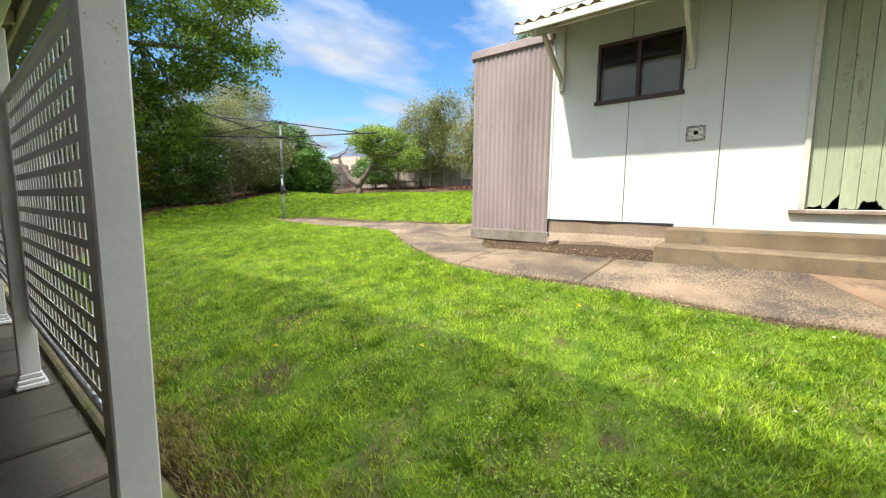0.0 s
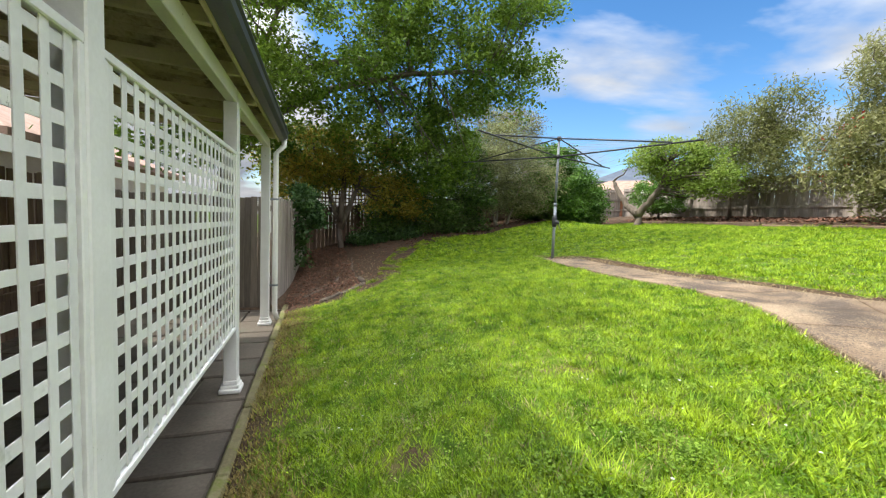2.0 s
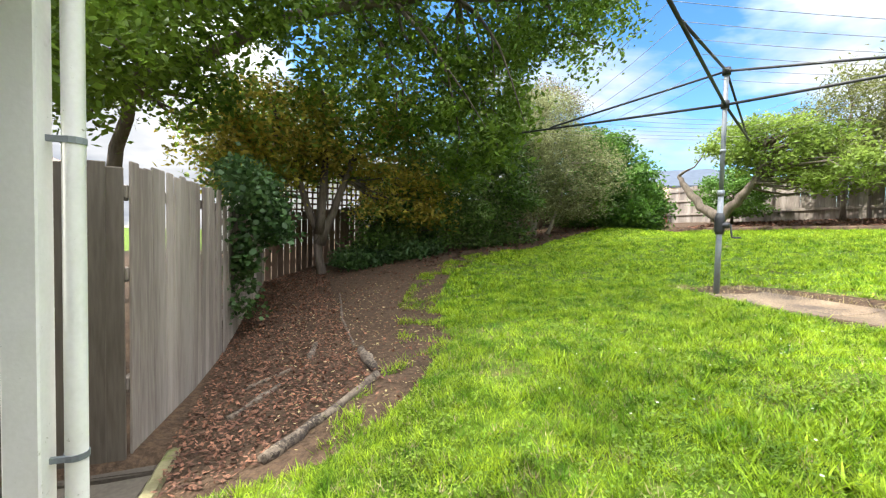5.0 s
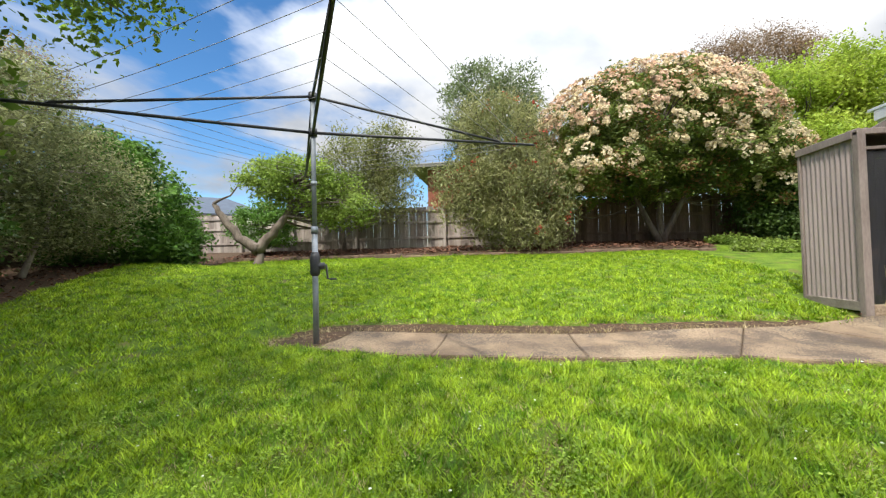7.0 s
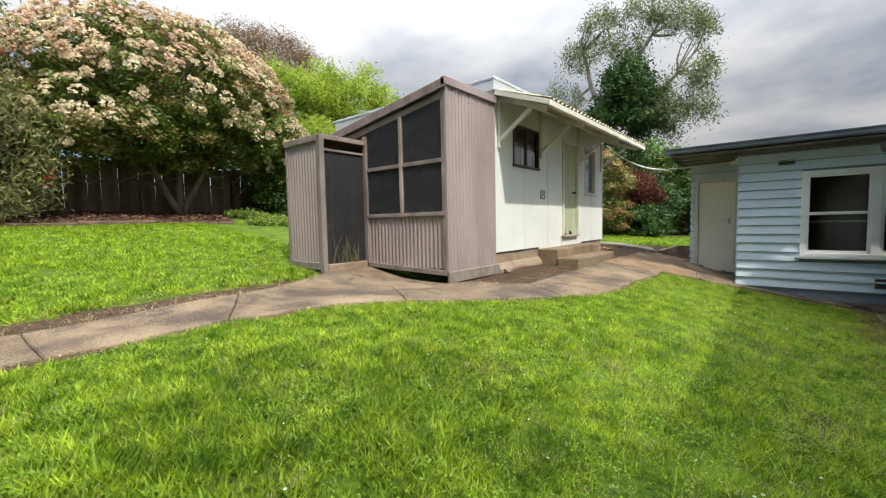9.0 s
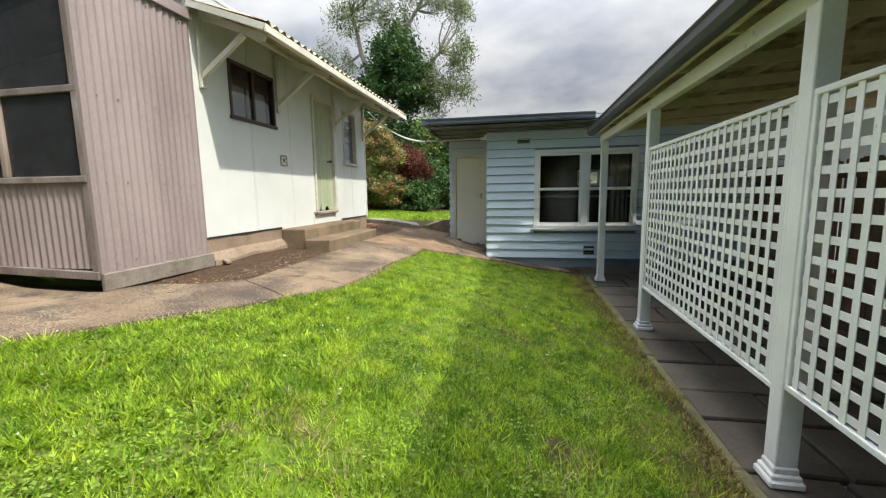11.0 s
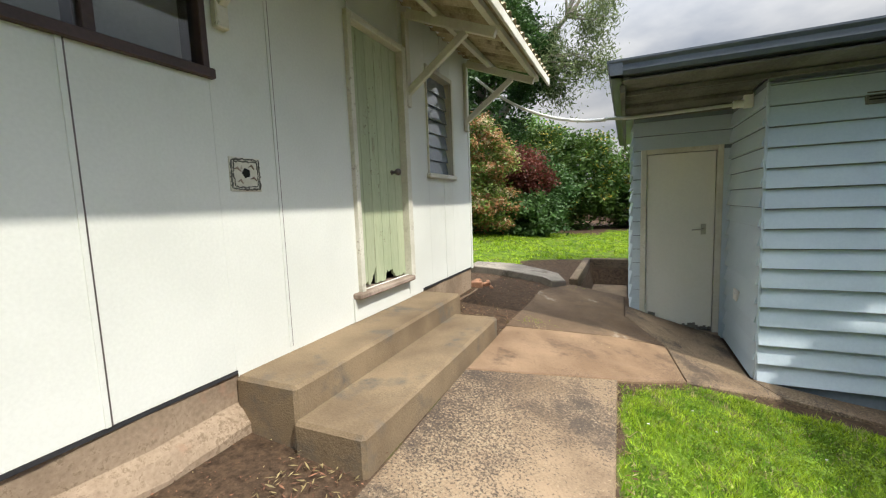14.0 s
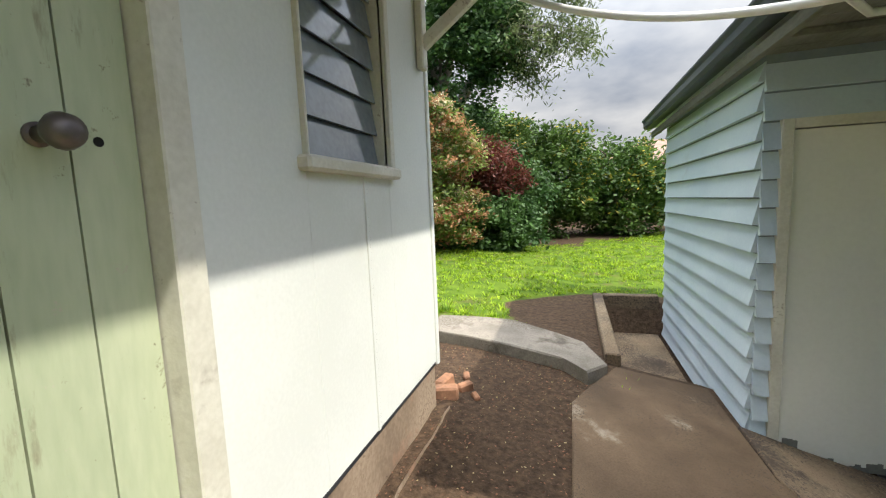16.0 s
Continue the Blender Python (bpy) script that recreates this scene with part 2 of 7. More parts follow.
RUST_CONC = surface("ochre_slab_concrete", (0.17, 0.108, 0.062), (0.27, 0.18, 0.11), 2.6, 0.92, 0.9, 100, stain=(0.085, 0.056, 0.036), stain_scale=3.0, stain_at=0.56)
GREY_CONC = surface("pale_grey_kerb", (0.17, 0.148, 0.12), (0.30, 0.265, 0.22), 3.0, 0.92, 0.9, 80, stain=(0.11, 0.09, 0.068), stain_scale=3.0, stain_at=0.54)
STEP_CONC = surface("ochre_step_concrete", (0.145, 0.102, 0.060), (0.245, 0.180, 0.108), 2.6, 0.92, 0.9, 100, stain=(0.125, 0.105, 0.08), stain_scale=3.4, stain_at=0.53)
FOOTING = surface("old_footing_concrete", (0.185, 0.132, 0.088), (0.33, 0.25, 0.175), 2.4, 0.95, 0.6, 50, stain=(0.30, 0.17, 0.11), stain_scale=3, stain_at=0.58)
FLAG = surface("verandah_flagstone", (0.07, 0.058, 0.044), (0.128, 0.106, 0.082), 1.6, 0.8, 0.4, 40, vary=0.2, stain=(0.10, 0.105, 0.075), stain_scale=2.2, stain_at=0.56)
MOSS_KERB = surface("mossy_edging", (0.12, 0.105, 0.055), (0.21, 0.19, 0.10), 5.0, 0.95, 0.7, 60, stain=(0.13, 0.15, 0.035), stain_scale=6, stain_at=0.5)
GUTTER = surface("slate_blue_gutter", (0.055, 0.068, 0.086), (0.085, 0.100, 0.122), 2.0, 0.4, 0.05, 60, spec=0.5)
GUTTER_DARK = surface("dark_gutter", (0.055, 0.058, 0.068), (0.085, 0.088, 0.098), 2.0, 0.4, 0.05, 60, spec=0.5)
OLD_SHEET = surface("lichened_roof_sheet", (0.30, 0.25, 0.16), (0.52, 0.45, 0.30), 4.0, 0.9, 0.5, 50, stain=(0.16, 0.13, 0.08), stain_scale=5, stain_at=0.52)
RAFTER = surface("cream_rafter", (0.46, 0.40, 0.28), (0.60, 0.53, 0.39), 3.0, 0.75, 0.2, 60, stain=(0.22, 0.18, 0.12), stain_scale=4, stain_at=0.62, vary=0.06)
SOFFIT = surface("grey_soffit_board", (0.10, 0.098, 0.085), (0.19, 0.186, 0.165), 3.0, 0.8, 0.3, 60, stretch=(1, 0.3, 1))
ROOF_STEEL = surface("pale_roof_steel", (0.50, 0.53, 0.55), (0.62, 0.64, 0.65), 2.0, 0.45, 0.05, 60, metal=0.3)
WIN_BROWN = surface("dark_brown_window_paint", (0.045, 0.028, 0.024), (0.075, 0.045, 0.04), 3.0, 0.5, 0.1, 60)
GALV = surface("galvanised_pipe", (0.17, 0.19, 0.215), (0.27, 0.295, 0.32), 6.0, 0.6, 0.1, 80, metal=0.4)
DARK_STEEL = surface("dark_steel", (0.02, 0.021, 0.024), (0.04, 0.041, 0.045), 4.0, 0.5, 0.1, 60)
WIRE = surface("hoist_wire", (0.20, 0.20, 0.21), (0.30, 0.30, 0.31), 5.0, 0.6, 0, 60)
BARK = surface("grey_brown_bark", (0.085, 0.066, 0.05), (0.19, 0.155, 0.125), 6.0, 0.95, 0.8, 40, stretch=(1, 1, 0.3), bump_dist=0.02)
BARK_PALE = surface("pale_bark", (0.22, 0.19, 0.155), (0.37, 0.325, 0.27), 5.0, 0.9, 0.6, 40, stretch=(1, 1, 0.4))
LITTER = surface("leaf_litter", (0.075, 0.034, 0.020), (0.21, 0.10, 0.058), 6.0, 0.85, 0, 30, island=0.6)
LOG = surface("weathered_log", (0.085, 0.064, 0.047), (0.22, 0.175, 0.13), 14.0, 0.95, 1.0, 60, stain=(0.05, 0.04, 0.03), stain_scale=9, stain_at=0.55)
# Dark base colour stands in for the dimness of closed interiors.
INSIDE = surface("darkened_interior", (0.055, 0.052, 0.05), (0.085, 0.08, 0.075), 2.0, 0.9, 0, 30)
CURTAIN = surface("pale_curtain", (0.22, 0.215, 0.20), (0.32, 0.31, 0.29), 2.0, 0.9, 0.1, 60)
GLASS = clear_glass("window_glass", (0.86, 0.9, 0.9))
LOUVRE = surface("louvre_glass", (0.13, 0.155, 0.17), (0.20, 0.23, 0.25), 2.0, 0.08, 0, 40, spec=0.9)
MESH = fly_mesh("shade_mesh", (0.024, 0.024, 0.026), 0.42)
BRICK_RED = surface("red_brick", (0.20, 0.068, 0.042), (0.30, 0.11, 0.068), 5.0, 0.9, 0.3, 40)
TILE_ROOF = surface("brown_tile_roof", (0.23, 0.14, 0.10), (0.33, 0.22, 0.17), 3.0, 0.85, 0.3, 30)
FAR_WALL = surface("cream_far_wall", (0.55, 0.50, 0.42), (0.66, 0.61, 0.52), 1.0, 0.85, 0.1, 30)
PVC = surface("white_plastic", (0.72, 0.72, 0.69), (0.80, 0.80, 0.77), 2.0, 0.4, 0, 40)
CHROME = surface("brushed_metal", (0.42, 0.40, 0.36), (0.55, 0.53, 0.49), 4.0, 0.35, 0, 40, metal=0.9)
KNOB = surface("tarnished_knob", (0.10, 0.085, 0.08), (0.17, 0.145, 0.135), 8.0, 0.4, 0.1, 60, metal=0.5)
BLACK = surface("black_void", (0.006, 0.006, 0.006), (0.012, 0.011, 0.010), 5.0, 0.95, 0, 40)
RAW_WOOD = surface("raw_timber", (0.20, 0.15, 0.115), (0.36, 0.29, 0.235), 6.0, 0.9, 0.4, 50, stretch=(1, 1, 0.3))
TERRA = surface("broken_brick", (0.17, 0.09, 0.055), (0.36, 0.18, 0.10), 6.0, 0.95, 0.4, 40)
BLADE = surface("grass_blade", (0.092, 0.20, 0.006), (0.36, 0.48, 0.03), 6.0, 0.5, 0, 40.0, island=0.55, spec=0.3, through_light=0.5)
MOSS = foliage("brown_moss", (0.15, 0.115, 0.03), (0.27, 0.22, 0.06), 4.0, 0.1)
STRAW = foliage("dry_grass", (0.30, 0.24, 0.11), (0.42, 0.35, 0.19), 2.0, 0.2)
GROUND = ground_material()


def pitted(m, colour, scale=55.0, patch=1.3, at=0.50):
    """Fine pits and dark grains that gather in broad patches."""
    n, l = m.node_tree.nodes, m.node_tree.links
    p = n["Principled BSDF"]
    old = p.inputs["Base Color"].links[0].from_socket
    geo = n.new("ShaderNodeNewGeometry")
    a, b = n.new("ShaderNodeTexNoise"), n.new("ShaderNodeTexNoise")
    a.inputs["Scale"].default_value, a.inputs["Detail"].default_value, a.inputs["Roughness"].default_value = scale, 5.0, 0.75
    b.inputs["Scale"].default_value, b.inputs["Detail"].default_value = patch, 6.0
    l.new(geo.outputs["Position"], a.inputs["Vector"])
    l.new(geo.outputs["Position"], b.inputs["Vector"])
    s = n.new("ShaderNodeMath")
    s.operation, s.inputs[1].default_value = "MULTIPLY_ADD", 0.55
    l.new(b.outputs["Fac"], s.inputs[0])
    l.new(a.outputs["Fac"], s.inputs[2])
    r = n.new("ShaderNodeValToRGB")
    r.color_ramp.elements[0].position, r.color_ramp.elements[1].position = at + 0.275, at + 0.37
    l.new(s.outputs[0], r.inputs[0])
    x = n.new("ShaderNodeMix")
    x.data_type = "RGBA"
    l.new(r.outputs[0], x.inputs["Factor"])
    l.new(old, x.inputs[6])
    x.inputs[7].default_value = (*colour, 1)
    l.new(x.outputs[2], p.inputs["Base Color"])


pitted(CONCRETE, (0.31, 0.24, 0.155), 55, 1.1, 0.545)
pitted(CONCRETE, (0.062, 0.046, 0.034), 75, 1.3, 0.485)
pitted(STEP_CONC, (0.15, 0.108, 0.066), 130, 2.0, 0.54)
pitted(FOOTING, (0.20, 0.145, 0.095), 45, 2.4, 0.57)
pitted(LOG, (0.04, 0.03, 0.024), 40, 3.0, 0.5)
pitted(SILL_WOOD, (0.09, 0.07, 0.055), 80, 3.0, 0.57)
pitted(DOOR_GREEN, (0.46, 0.42, 0.32), 17, 1.5, 0.655)
pitted(DOOR_GREEN, (0.20, 0.18, 0.115), 24, 2.6, 0.655)
pitted(RUST_CONC, (0.12, 0.078, 0.048), 90, 1.6, 0.55)
pitted(SALT_CONC, (0.06, 0.043, 0.030), 90, 1.6, 0.52)
pitted(GREY_CONC, (0.10, 0.082, 0.062), 70, 2.0, 0.55)
pitted(POST_WHITE, (0.42, 0.41, 0.35), 30, 2.0, 0.69)
pitted(CREAM, (0.36, 0.32, 0.25), 40, 3.0, 0.65)


# ---- building blocks ----
AT = {}


def mesh_from(name, verts, faces, mat, smooth=False):
    me = bpy.data.meshes.new(name)
    me.from_pydata([tuple(v) for v in verts], [], faces)
    me.materials.append(mat)
    if smooth:
        me.polygons.foreach_set("use_smooth", [True] * len(me.polygons))
    me.update()
    return me


def thing(name, at, label="", category="", group="", kind=""):
    ob = new(name)
    ob.location = at
    AT[ob.name] = Vector(at)
    return tagged(ob, label, category, group, kind)


def place(name, me, parent=None, at=(0, 0, 0), rot=None, label="", category="", group="", kind=""):
    """A mesh object at a place in the world, under a thing or part where one is given."""
    ob = new(name, me)
    here = Vector(at)
    AT[ob.name] = here
    if parent is not None:
        ob.parent = parent
        here = here - AT[parent.name]
    ob.location = here
    if rot is not None:
        ob.rotation_euler = rot
    return tagged(ob, label, category, group, kind)


class Shape:
    """Collects verts and faces of one part."""

    def __init__(self):
        self.v, self.f = [], []

    def add(self, v, f):
        o = len(self.v)
        self.v += [tuple(p) for p in v]
        self.f += [[i + o for i in q] for q in f]
        return self

    def box(self, lo, hi, b=0.004, m=None):
        """A box with chamfered edges."""
        c = [(lo[i] + hi[i]) / 2 for i in range(3)]
        h = [abs(hi[i] - lo[i]) / 2 for i in range(3)]
        b = min(b, min(h) * 0.45)
        v, idx = [], {}
        for sx in (-1, 1):
            for sy in (-1, 1):
                for sz in (-1, 1):
                    s = (sx, sy, sz)
                    for k in range(3):
                        q = [s[i] * (h[i] if i == k else h[i] - b) for i in range(3)]
                        idx[s, k] = len(v)
                        q = Vector(q)
                        v.append((m @ q if m else q) + Vector(c))
        f = []
        for k in range(3):
            i, j = (k + 1) % 3, (k + 2) % 3
            for s in (-1, 1):
                loop = []
                for a, e in ((-1, -1), (1, -1), (1, 1), (-1, 1)):
                    t = [0, 0, 0]
                    t[k], t[i], t[j] = s, a, e
                    loop.append(idx[tuple(t), k])
                f.append(loop if s > 0 else loop[::-1])
            for a in (-1, 1):
                for e in (-1, 1):
                    t0, t1 = [0] * 3, [0] * 3
                    t0[i] = t1[i] = a
                    t0[j] = t1[j] = e
                    t0[k], t1[k] = -1, 1
                    loop = [idx[tuple(t0), i], idx[tuple(t1), i], idx[tuple(t1), j], idx[tuple(t0), j]]
                    f.append(loop if a * e > 0 else loop[::-1])
        for sx in (-1, 1):
            for sy in (-1, 1):
                for sz in (-1, 1):
                    loop = [idx[(sx, sy, sz), k] for k in range(3)]
                    f.append(loop if sx * sy * sz > 0 else loop[::-1])
        return self.add(v, f)

    def beam(self, a, b, w, h, up=(0, 0, 1), ch=0.004):
        """A squared bar from a to b, w wide and h high."""
        a, b = Vector(a), Vector(b)
        d = (b - a)
        ln = d.length
        y = d.normalized()
        x = y.cross(Vector(up)).normalized()
        z = x.cross(y)
        m = Matrix((x, y, z)).transposed()
        c = (a + b) / 2
        s = Shape().box((-w / 2, -ln / 2, -h / 2), (w / 2, ln / 2, h / 2), ch)
        return self.add([m @ Vector(p) + c for p in s.v], s.f)

    def tube(self, pts, radii, sides=8, cap=True):
        pts = [Vector(p) for p in pts]
        if not isinstance(radii, (list, tuple)):
            radii = [radii] * len(pts)
        o, v, f = 0, [], []
        ref = None
        for i, p in enumerate(pts):
            d = (pts[min(i + 1, len(pts) - 1)] - pts[max(i - 1, 0)]).normalized()
            if ref is None:
                ref = Vector((1, 0, 0)) if abs(d.x) < 0.8 else Vector((0, 1, 0))
            x = (ref - d * ref.dot(d)).normalized()
            ref = x
            y = d.cross(x)
            for k in range(sides):
                a = 2 * math.pi * k / sides
                v.append(p + (x * math.cos(a) + y * math.sin(a)) * radii[i])
        for i in range(len(pts) - 1):
            for k in range(sides):
                q = (k + 1) % sides
                f.append([i * sides + k, i * sides + q, (i + 1) * sides + q, (i + 1) * sides + k])
        if cap:
            f.append(list(range(sides))[::-1])
            f.append([(len(pts) - 1) * sides + k for k in range(sides)])
        return self.add(v, f)

    def prism(self, poly, top, thick):
        """A flat-bottomed slab over a plan outline; top gives the height at a point."""
        n = len(poly)
        ins = []
        cx, cy = sum(p[0] for p in poly) / n, sum(p[1] for p in poly) / n
        for x, y in poly:
            d = math.hypot(x - cx, y - cy) + 1e-6
            k = max(0.0, 1 - 0.012 / d)
            ins.append((cx + (x - cx) * k, cy + (y - cy) * k))
        area = sum(poly[i][0] * poly[(i + 1) % n][1] - poly[(i + 1) % n][0] * poly[i][1] for i in range(n))
        o = [(x, y, top(x, y)) for x, y in ins]
        e = [(x, y, top(x, y) - 0.012) for x, y in poly]
        u = [(x, y, top(x, y) - thick) for x, y in poly]
        f = [list(range(n))]
        f += [[i, n + i, n + (i + 1) % n, (i + 1) % n] for i in range(n)]
        f += [[n + i, 2 * n + i, 2 * n + (i + 1) % n, n + (i + 1) % n] for i in range(n)]
        f += [[2 * n + i for i in range(n)][::-1]]
        if area < 0:
            f = [q[::-1] for q in f]
        return self.add(o + e + u, f)

    def wavy(self, along, up, origin, length, height, pitch=0.076, depth=0.017, top=None, step=8):
        """A corrugated sheet: ribs run along up, waves follow along. top(u) gives the height at u."""
        along, up, origin = Vector(along).normalized(), Vector(up), Vector(origin)
        out = along.cross(up).normalized()
        n = max(2, int(length / pitch * step))
        v, f = [], []
        for side in (0, -0.002):
            for i in range(n + 1):
                u = length * i / n
                w = out * (math.sin(2 * math.pi * u / pitch) * depth / 2 + side)
                h = top(u) if top else height
                v.append(origin + along * u + w)
                v.append(origin + along * u + up * h + w)
        m = 2 * (n + 1)
        for i in range(n):
            a = 2 * i
            f.append([a, a + 2, a + 3, a + 1])
            f.append([m + a, m + a + 1, m + a + 3, m + a + 2])
        self.add(v, f)
        v2, f2 = v + v, []
        for i in range(n):
            a = 2 * i
            f2.append([a, m + a, m + a + 2, a + 2])
            f2.append([2 * m + a + 1, 2 * m + a + 3, 3 * m + a + 3, 3 * m + a + 1])
        return self.add(v2, f2)

    def mesh(self, name, mat, smooth=False):
        return mesh_from(name, self.v, self.f, mat, smooth)


def part(name, shape, mat, parent, label="", smooth=False):
    return place(name, shape.mesh(name, mat, smooth), parent, AT[parent.name] * 0, label=label)


def solo(name, shape, mat, label, category, group="", kind="", smooth=False):
    return place(name, shape.mesh(name, mat, smooth), None, (0, 0, 0), None, label, category, group, kind)


def smooth_step(t):
    t = np.clip(t, 0, 1)
    return t * t * (3 - 2 * t)


# ---- lie of the land ----
XA, ZA = (-0.30, 0.25, 1.3, 2, 3, 4.4, 5.3, 6, 7.4, 11.3, 12.2, 12.4, 14.7, 22), (0.06, 0.20, 0.45, 0.57, 0.70, 0.80, 0.80, 0.915, 1.12, 1.64, 1.70, 1.84, 2.08, 2.3)
XB, ZB = (-0.30, 0.5, 1.6, 2.2, 2.7, 3.65, 4.4, 6, 9, 14, 22), (0.03, 0.11, 0.27, 0.42, 0.58, 0.76, 0.84, 0.95, 1.2, 1.7, 2.2)


HUMPS = ((0.3, 1.1, 0.5), (1.9, 2.3, 2.0), (2.7, 3.4, 4.1), (0.9, 4.4, 1.2), (5.1, 1.7, 3.3), (4.0, 2.9, 5.6))


def ground_z(x, y):
    x, y = np.asarray(x, float), np.asarray(y, float)
    a, b = np.interp(x, XA, ZA), np.interp(x, XB, ZB)
    w = smooth_step((-3.5 - y) / 4)
    z = a * (1 - w) + b * w
    z = z + 0.085 * np.clip(y - 4, 0, 8) * smooth_step((11.0 - x) / 3)
    far_south = smooth_step((-10.6 - y) / 2.0)
    z = z * (1 - far_south) + far_south * np.maximum(z, 0.62 + 0.03 * np.clip(x, 0, 10) + 0.012 * np.clip(-12 - y, 0, 14))
    hump = sum(np.sin((x * math.cos(a) + y * math.sin(a)) * k + p) for a, k, p in HUMPS) * 0.006
    z = z + hump * smooth_step((x - 0.2) / 0.6)
    paved = (x < -0.24) & (y < 2.95) & (y > -8.9)
    z = np.where(paved, -0.06, z)
    pit = (x > 2.6) & (x < 3.3) & (y > -12.6) & (y < -10.55)
    z = np.where(pit, 0.30, z)
    return np.where(x < -4.5, np.minimum(z, 0.3), z)


def gz(x, y):
    return float(ground_z(x, y))


def inside(poly, x, y):
    c = np.zeros(np.shape(x), bool)
    n = len(poly)
    for i in range(n):
        (x0, y0), (x1, y1) = poly[i], poly[(i + 1) % n]
        hit = ((y0 > y) != (y1 > y)) & (x < (x1 - x0) * (y - y0) / (y1 - y0 + 1e-12) + x0)
        c ^= hit
    return c


LEFT_BED = [(-0.6, 2.3), (0.55, 2.15), (1.1, 2.5), (1.7, 3.3), (2.0, 4.6), (2.7, 6.0), (4.2, 7.4), (6.3, 8.5), (8.6, 9.3), (10.6, 9.2), (11.9, 9.2),
            (13.2, 9.3), (14.6, 10.5), (14.6, 15), (-6, 15), (-6, 2.3)]
BACK_BED = [(12.3, 9.4), (12.3, 4.0), (12.2, -3.6), (13.2, -4.2), (16, -5), (16, 14), (12.3, 14)]
SHED_SOIL = [(4.6, -3.05), (4.42, -3.1), (4.32, -3.36), (3.95, -3.56), (3.62, -3.82), (3.58, -4.68), (3.63, -5.42), (3.66, -5.9), (4.6, -5.9)]
CORNER_SOIL = [(3.6, -7.7), (4.7, -7.7), (5.3, -10.9), (4.3, -10.8), (3.3, -10.6), (3.3, -10.0), (3.55, -9.7)]
BAY_SOIL = [(3.3, -10.3), (3.9, -10.4), (4.5, -11.9), (3.5, -12.9), (2.3, -12.9), (2.3, -10.3)]
WORN = ((0.45, -4.3, 0.35), (0.95, -3.8, 0.3), (1.35, -4.6, 0.25), (0.3, -5.4, 0.3), (0.15, -3.0, 0.25), (1.8, -5.6, 0.3), (0.7, -2.2, 0.2), (1.75, 2.6, 0.35), (2.1, 3.3, 0.3), (0.25, -6.3, 0.4), (1.1, -6.2, 0.22), (2.3, -4.6, 0.18))
HOUSE_SOIL = [(-0.6, -8.05), (0.4, -8.2), (1.7, -8.15), (2.3, -8.2), (2.6, -7.5), (3.2, -8), (3.2, -13), (-4, -13), (-4, -8.05)]
SOUTH_BED = [(3.6, -18.5), (5.5, -17.8), (9, -17.2), (13, -15), (13, -30), (-6, -30), (-6, -24), (0, -23.5)]


def soil_amount(x, y):
    s = np.zeros(np.shape(x))
    for poly in (LEFT_BED, BACK_BED, SHED_SOIL, CORNER_SOIL, BAY_SOIL, HOUSE_SOIL, SOUTH_BED):
        s = np.maximum(s, inside(poly, x, y) * 1.0)
    strip = np.clip(1.0 - (x + 0.25) / 0.5, 0, 1) * (y > -8.6) * (y < 3) * 0.85
    s = np.maximum(s, strip)
    for wx, wy, wr in WORN:
        s = np.maximum(s, 0.52 * np.exp(-((x - wx) ** 2 + ((y - wy) * 0.8) ** 2) / wr**2))
    for ox, oy in ((0.09, 0), (-0.05, 0), (0, 0.09), (0, -0.09), (0.16, 0.03), (0.07, 0.07)):
        s = np.maximum(s, inside(PATH_EDGE, x - ox, y - oy) * 0.5)
    s = np.maximum(s, 0.95 * (inside(PATH_EDGE, x - 0.20, y) | inside(PATH_EDGE, x - 0.06, y - 0.05)) * (y > -1.7))
    under_path = inside(PATH_EDGE, x, y) * 0.8
    return np.maximum(s, under_path)


PATH_EDGE = [(4.72, 3.75), (4.85, 3.55), (4.45, 2.2), (4.42, 1.1), (4.5, 0.5), (4.6, -0.25), (4.42, -1.05), (3.95, -1.8), (3.3, -2.75), (2.72, -3.9), (2.62, -4.6), (2.66, -5.5), (2.68, -7.5),
             (2.1, -8.2), (3.7, -8.2), (3.7, -5.7), (3.58, -4.7), (3.62, -3.8), (4.4, -3.3), (6.05, -3.1), (6.05, -2.2), (5.75, -1.9), (5.65, -0.8), (5.68, 0.2), (5.5, 1.1), (5.55, 2.2), (5.6, 3.6), (5.3, 3.95), (4.9, 3.95)]


def spaced(lo, hi, step, far, grow=1.35):
    mid = list(np.arange(lo, hi, step))
    a, b, s = lo, mid[-1], step
    before, after = [], []
    while b < far:
        s *= grow
        a, b = a - s, b + s
        before.append(a)
        after.append(b)
    return np.array(before[::-1] + mid + after)


